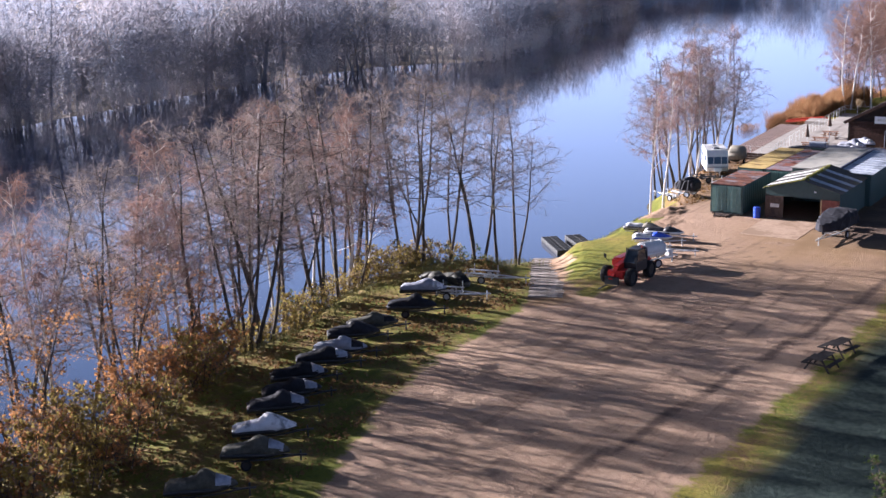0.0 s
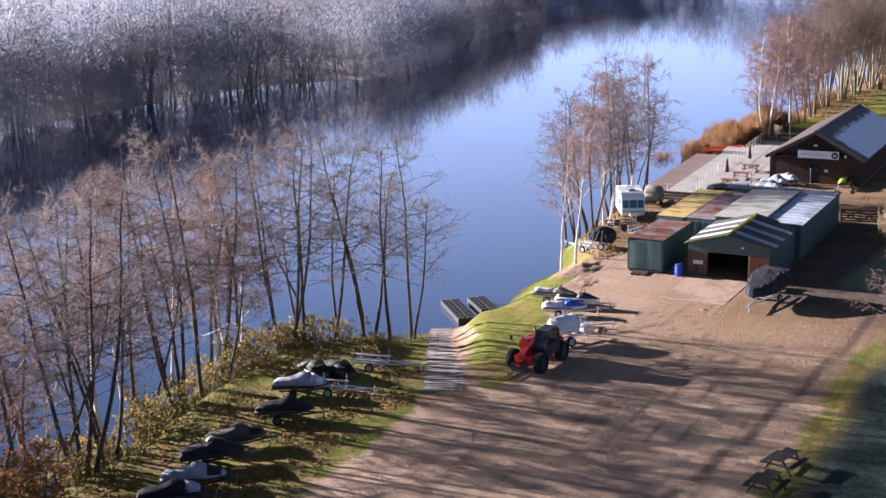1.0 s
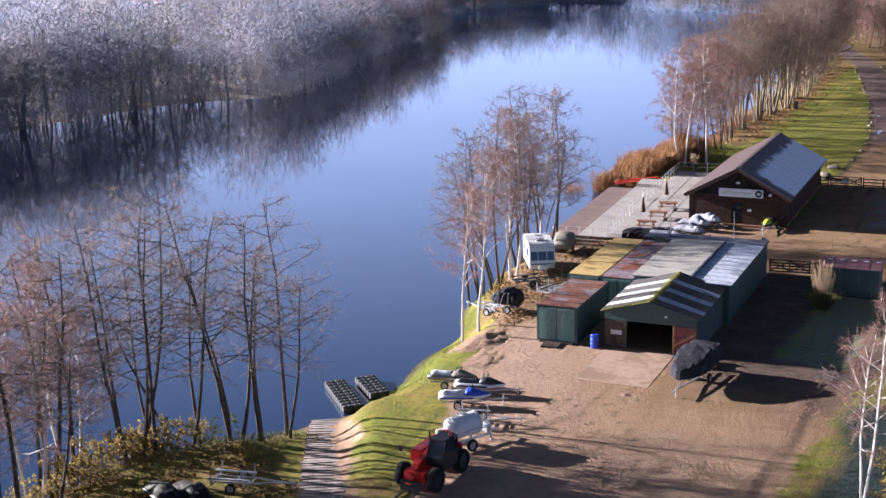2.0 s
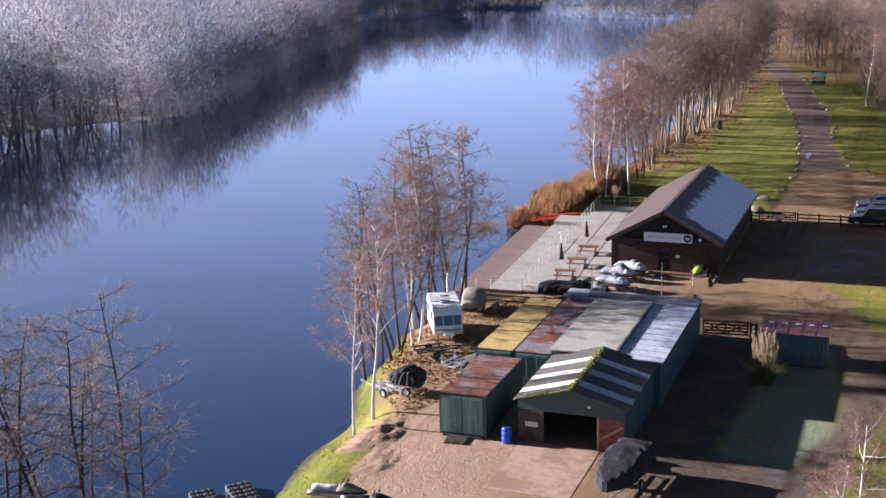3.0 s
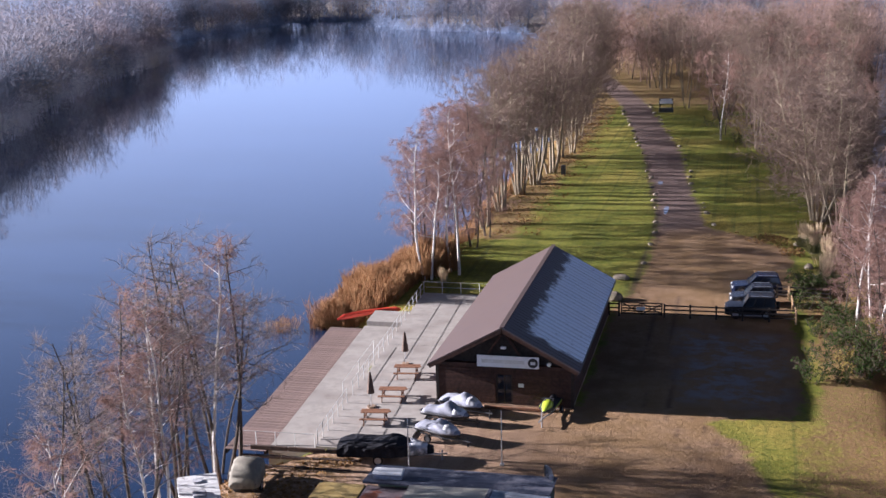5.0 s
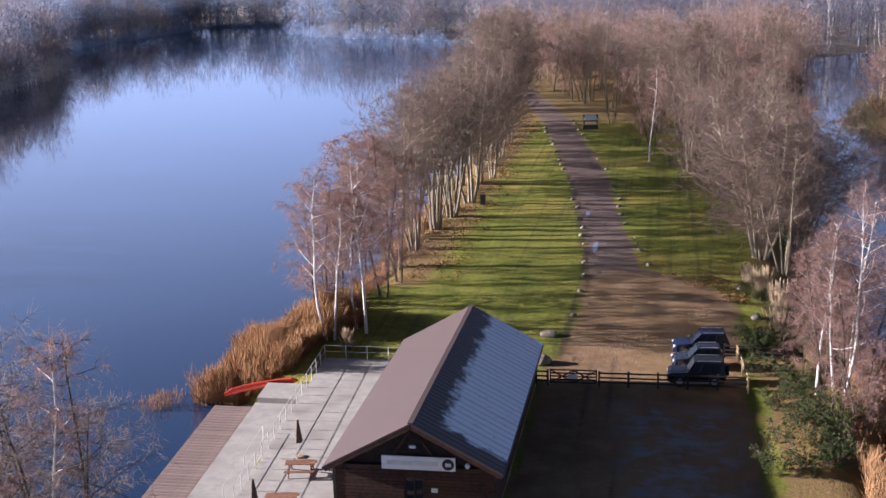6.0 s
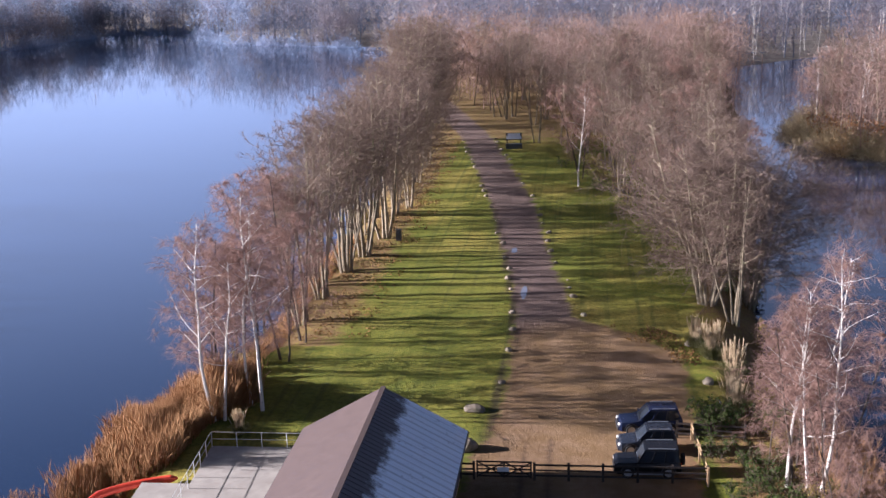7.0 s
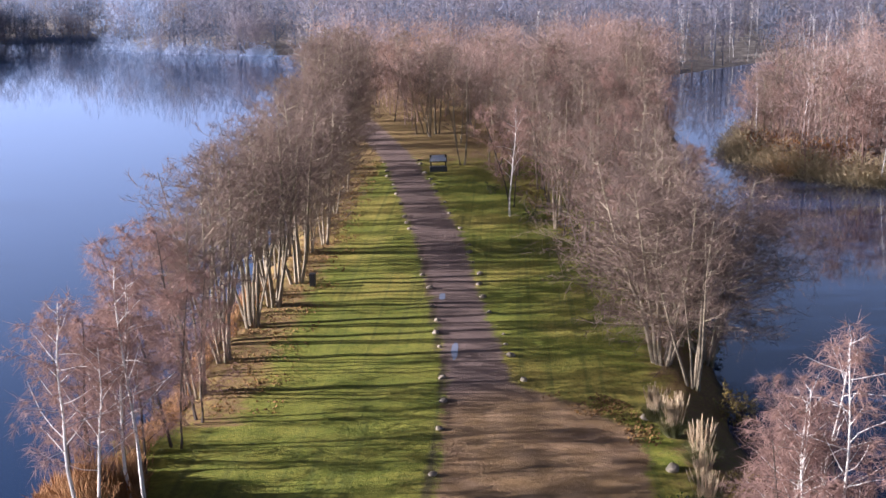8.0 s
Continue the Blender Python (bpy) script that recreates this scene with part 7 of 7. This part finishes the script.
    return tagged(ob, label, "car", "cars parked by the fence")


car(-17.75, 163.3, 182, "car_black", 3.9, 1.75, 1.78, True, "black boxy off-road car with a spare wheel", True)
car(-17.6, 166.6, 184, "car_slate", 3.6, 1.7, 1.62, False, "dark grey rounded small car")
car(-17.3, 169.9, 185, "car_navy", 4.1, 1.8, 1.66, False, "dark navy family car with bright roof rails")


def motorbike():
    ob = empty("motorbike", -12.9, 172.6, 0, 20)
    for x in (-0.65, 0.65):
        wheel(ob, x, 0, 0.32, 0.32, 0.12, "galvanised", "y")
    part("frame", beam((-0.6, 0, 0.4), (0.45, 0, 0.65), 0.16, 0.3), M["black_plastic"], ob)
    part("fork", bar((0.65, 0, 0.32), (0.4, 0, 0.95), 0.04), M["galvanised"], ob)
    part("seat", box(-0.6, -0.14, 0.66, 0.05, 0.14, 0.78, 0.04), M["black_plastic"], ob)
    part("handlebar", bar((0.38, -0.35, 1.0), (0.38, 0.35, 1.0), 0.025), M["black_plastic"], ob)
    part("exhaust", bar((-0.5, -0.16, 0.32), (0.3, -0.16, 0.3), 0.05), M["white_paint"], ob)
    tagged(ob, "dark motorbike standing on the verge", "motorbike")


motorbike()


# ---- stones, sign and small things along the drive ----
def rock_mesh(seed):
    bm = bmesh.new()
    bmesh.ops.create_icosphere(bm, subdivisions=2, radius=0.5)
    for v in bm.verts:
        v.co *= 1 + 0.35 * noise.noise(v.co * 1.7 + Vector((seed * 3.1, 0, 0)))
        v.co.z *= 0.65
    me = bpy.data.meshes.new("boulder")
    bm.to_mesh(me)
    bm.free()
    me.materials.append(M["stone"])
    return me


ROCKS = [rock_mesh(i) for i in range(5)]


def boulder(x, y, size, label, group="", flat=1.0):
    ob = new("boulder", ROCKS[PLANT.randrange(5)])
    ob.matrix_basis = pose(x, y, ground_z(x, y) + size * 0.12 * flat, 0, 0, PLANT.uniform(0, 360)) @ Matrix.Diagonal((size, size * 0.85, size * flat, 1))
    tagged(ob, label, "boulder", group)


boulder(-29.0, 166.3, 1.7, "large pale sandstone boulder by the club house")
boulder(-28.9, 172.9, 1.5, "flat weathered boulder at the lawn edge", flat=0.6)
boulder(-13.4, 187.2, 0.9, "pale boulder on the verge")
boulder(-12.7, 178.9, 1.0, "brown boulder on the verge")
VERGE = "edge stones of the drive"
for side in ([(-27.3, 178), (-27.4, 196.5), (-30, 219), (-32.8, 240), (-40.2, 284)], [(-21.4, 194.5), (-24.2, 211), (-27.2, 240), (-36.2, 289)]):
    y = side[0][1]
    while y < side[-1][1]:
        x = float(np.interp(y, [p[1] for p in side], [p[0] for p in side]))
        boulder(x + PLANT.uniform(-0.3, 0.3), y, PLANT.uniform(0.3, 0.7), "small pale stone edging the drive", VERGE)
        y += PLANT.uniform(2.6, 7.5)


def info_board():
    ob = empty("notice_board", -32.0, 277.0, 0, 6)
    for x in (-1.0, 1.0):
        part("post", box(x - 0.08, -0.08, -0.3, x + 0.08, 0.08, 2.3, 0.01), M["dark_timber"], ob)
    part("panel_frame", beam((0, -0.5, 1.35), (0, 0.35, 2.2), 2.4, 0.08), M["dark_timber"], ob)
    part("panel", beam((0, -0.46, 1.45), (0, 0.27, 2.18), 2.2, 0.04), M["white_paint"], ob, "pale grey panel")
    part("plinth", box(-1.2, -0.5, -0.1, 1.2, 0.4, 0.7, 0.05), M["sign_dark"], ob)
    tagged(ob, "pale notice board on dark posts by the drive", "notice board")


info_board()


def litter_bin(x, y):
    ob = empty("litter_bin", x, y, ground_z(x, y))
    part("body", box(-0.28, -0.28, 0, 0.28, 0.28, 1.0, 0.03), M["black_plastic"], ob)
    part("hood", box(-0.31, -0.31, 1.0, 0.31, 0.31, 1.25, 0.06), M["black_plastic"], ob)
    tagged(ob, "black litter bin standing on the lawn", "bin")


litter_bin(-41.0, 220.3)


def puddle(x, y, w, d, seed):
    rng = random.Random(seed)
    bm = bmesh.new()
    ring = [bm.verts.new((x + w * (0.75 + 0.35 * rng.random()) * math.cos(a * math.pi / 10), y + d * (0.75 + 0.35 * rng.random()) * math.sin(a * math.pi / 10), 0.012)) for a in range(20)]
    bm.faces.new(ring)
    tagged(part("puddle", bm, M["ice"]), "frozen grey puddle on the drive", "puddle", kind="structure")


m_, nt_, b_ = shader("ice")
b_.inputs["Base Color"].default_value = (0.17, 0.18, 0.22, 1)
b_.inputs["Roughness"].default_value = 0.25
M["ice"] = m_
puddle(-26.9, 201.5, 0.3, 2.2, 3)
puddle(-28.6, 216.5, 0.3, 1.2, 4)


# ---- slipway of concrete strips ----
def slipway():
    ob = empty("slipway", 0, 0, 0)
    rng = random.Random(17)
    bm = box(-1.0, -0.19, -0.1, 1.0, 0.19, 0.035, 0.03)
    strip = bpy.data.meshes.new("strip")
    bm.to_mesh(strip)
    bm.free()
    strip.materials.append(M["slip_concrete"])
    for i in range(40):
        s = i / 39
        x, y = -39.2 - 8.0 * s, 72.4 + 16.0 * s
        fall = math.degrees(math.atan2(ground_z(x - 0.2, y + 0.4) - ground_z(x + 0.2, y - 0.4), 0.9))
        b = new("strip", strip)
        b.parent = ob
        b.matrix_basis = pose(x + rng.uniform(-0.06, 0.06), y, max(ground_z(x, y), -2.2) + rng.uniform(0.0, 0.03), fall, rng.uniform(-1.5, 1.5), 26.6 + rng.uniform(-2, 2)) @ Matrix.Diagonal((1.15 + 0.45 * s + rng.uniform(-0.06, 0.06), 1, 1, 1))
    tagged(ob, "worn slipway of concrete strips running into the lake", "slipway", kind="structure")


slipway()


# ---- floating pontoon ----
def pontoon(x, y, turn, rows, cols, label):
    ob = empty("pontoon", x, y, WATER, turn)
    for i in range(rows):
        for j in range(cols):
            b = new("float", FLOAT)
            b.parent = ob
            b.matrix_basis = pose((i - (rows - 1) / 2) * 0.53, (j - (cols - 1) / 2) * 0.72, 0.2, 0, 0, 0)
    tagged(ob, label, "pontoon")


bm = bmesh.new()
rings = []
for s, r in ((-0.34, 0.16), (-0.31, 0.24), (-0.1, 0.26), (0.0, 0.23), (0.1, 0.26), (0.31, 0.24), (0.34, 0.16)):
    rings.append([(r * 0.98 * math.copysign(abs(math.cos(k * math.pi / 6)) ** 0.6, math.cos(k * math.pi / 6)), s, r * 1.1 * math.copysign(abs(math.sin(k * math.pi / 6)) ** 0.6, math.sin(k * math.pi / 6))) for k in range(12)])
loft(rings, bm)
FLOAT = bpy.data.meshes.new("float")
bmesh.ops.recalc_face_normals(bm, faces=bm.faces)
bm.to_mesh(FLOAT)
bm.free()
FLOAT.materials.append(M["pontoon_grey"])
pontoon(-48.6, 91.9, -47, 10, 2, "floating pontoon of grey plastic blocks")
pontoon(-47.6, 94.0, -45, 7, 2, "short floating pontoon of grey plastic blocks")


# ---- red boom at the end of the landing stage ----
def red_boom():
    w = Wood()
    pts = [Vector((-50.6 + 4.6 * s, 158.3 + 3.8 * s ** 0.7 - 1.0 * s * s, -0.25 + 0.25 * s)) for s in [i / 12 for i in range(13)]]
    w.tube(pts, [0.08] + [0.24] * 11 + [0.08], 10)
    me = w.mesh("float_boom", M["red_plastic"])
    ob = empty("float_boom", 0, 0, 0)
    new("tube", me).parent = ob
    tagged(ob, "red floating boom lying by the landing stage", "float boom")


red_boom()


# ---- pampas grass ----
def pampas(x, y, size, seed):
    rng = random.Random(seed)
    leaves, plumes = Wood(), Wood()
    for i in range(520):
        a, t_ = rng.uniform(0, 6.283), abs(rng.gauss(0, 0.5))
        d = Vector((math.cos(a) * t_, math.sin(a) * t_, 1)).normalized()
        p = Vector((math.cos(a), math.sin(a), 0)) * rng.uniform(0, 0.4)
        h = rng.uniform(0.7, 1.5)
        leaves.tube([p, p + d * h * 0.6, p + d * h * 0.9 + Vector((math.cos(a), math.sin(a), -0.5)) * h * 0.25], [0.016, 0.014, 0.004], 3)
    for i in range(72):
        a, t_ = rng.uniform(0, 6.283), abs(rng.gauss(0, 0.16))
        d = Vector((math.cos(a) * t_, math.sin(a) * t_, 1)).normalized()
        p = Vector((math.cos(a), math.sin(a), 0)) * rng.uniform(0, 0.4)
        h = rng.uniform(1.5, 2.6)
        plumes.twig(p, d, h, 0.012)
        for j in range(26):
            s_ = j / 25
            q = p + d * (h - 0.75 + 0.72 * s_)
            plumes.twig(q, jitter(rng, d, 0.16 + 0.1 * (1 - s_)), rng.uniform(0.16, 0.3) * (1.15 - 0.6 * s_), 0.016)
    ob = empty("pampas_grass", x, y, ground_z(x, y), 0)
    ob.scale = (size, size, size)
    new("leaves", leaves.mesh("leaves", M["pampas_leaf"])).parent = ob
    new("plumes", plumes.mesh("plumes", M["pampas"])).parent = ob
    tagged(ob, "clump of pampas grass with dry cream plumes", "pampas grass", "pampas clumps")


for i, (x, y, size) in enumerate(((-21.9, 116.2, 1.35), (-11.5, 173.2, 1.0), (-10.9, 179.4, 1.2), (-12.0, 183.9, 1.15), (-12.9, 186.9, 1.0), (-11.2, 176.2, 0.9), (-44.0, 168.0, 0.7))):
    pampas(x, y, size, 300 + i)


# ---- timber edging and clutter round the yard ----
for i, (y, z) in enumerate(((131.7, 0.16), (130.5, 0.08), (129.2, 0.05))):
    ob = empty("timber_edging", -43.8, y, 0, 1.5)
    for k in range(3):
        part("sleeper", box(-3.6 + k * 2.42, -0.09, -0.1, -3.6 + k * 2.4 + 2.36, 0.09, z, 0.015), M["old_board"], ob)
    tagged(ob, "weathered timber edging across the leafy bank", "edging", "timber edgings by the terrace")


def roof_pole():
    ob = empty("timber_pole", -35.4, 118.2, 2.68, 78)
    part("pole", bar((-2.2, 0, 0), (2.2, 0, 0.02), 0.028), M["raw_wood"], ob)
    tagged(ob, "long pale timber pole lying on the rusted roof", "pole")


roof_pole()


def pallet(x, y, turn):
    ob = empty("pallet", x, y, ground_z(x, y), turn)
    for k in range(6):
        part("slat", box(-0.6, -0.5 + k * 0.18, 0.1, 0.6, -0.4 + k * 0.18, 0.125), M["old_board"], ob)
    for k in (-0.55, 0.0, 0.55):
        part("bearer", box(k - 0.05, -0.5, 0.0, k + 0.05, 0.5, 0.1), M["old_board"], ob)
    tagged(ob, "grey wooden pallet on leaf litter", "pallet", "pallets by the containers")


pallet(-40.9, 117.0, 12)
pallet(-41.3, 119.6, 40)
pallet(-37.6, 101.2, 4)


def earth_ridge(x, y, w, d, h, seed, label):
    bm = bmesh.new()
    n = 15
    rows = []
    for i in range(n + 1):
        row = []
        for j in range(n + 1):
            xx, yy = x + w * (i / n - 0.5), y + d * (j / n - 0.5)
            hump = max(0, 1 - (2 * i / n - 1) ** 2) * max(0, 1 - (2 * j / n - 1) ** 2)
            row.append(bm.verts.new((xx, yy, ground_z(xx, yy) - 0.06 + h * hump * (0.6 + 0.9 * noise.noise(Vector((i * 0.55, j * 0.55, seed)))))))
        rows.append(row)
    for a, b in zip(rows, rows[1:]):
        for j in range(n):
            bm.faces.new((a[j], b[j], b[j + 1], a[j + 1]))
    tagged(part("earth_ridge", bm, M["soil"], None, "", True), label, "earth")


M["soil"] = stuff_of("soil", (0.25, 0.16, 0.10), (0.36, 0.25, 0.165), 3.0, 0.95, 0.0, 0.8, 0.05, (0.18, 0.115, 0.075), 1.1)
earth_ridge(-42.6, 100.8, 4.0, 6.0, 0.35, 1.0, "low heap of raked sandy soil by the bank")
earth_ridge(-40.8, 97.0, 3.0, 5.0, 0.22, 4.0, "low heap of sandy soil beside the grass")
earth_ridge(-30.0, 93.8, 3.2, 2.0, 0.15, 7.0, "scuffed ridge of sandy soil before the slab")
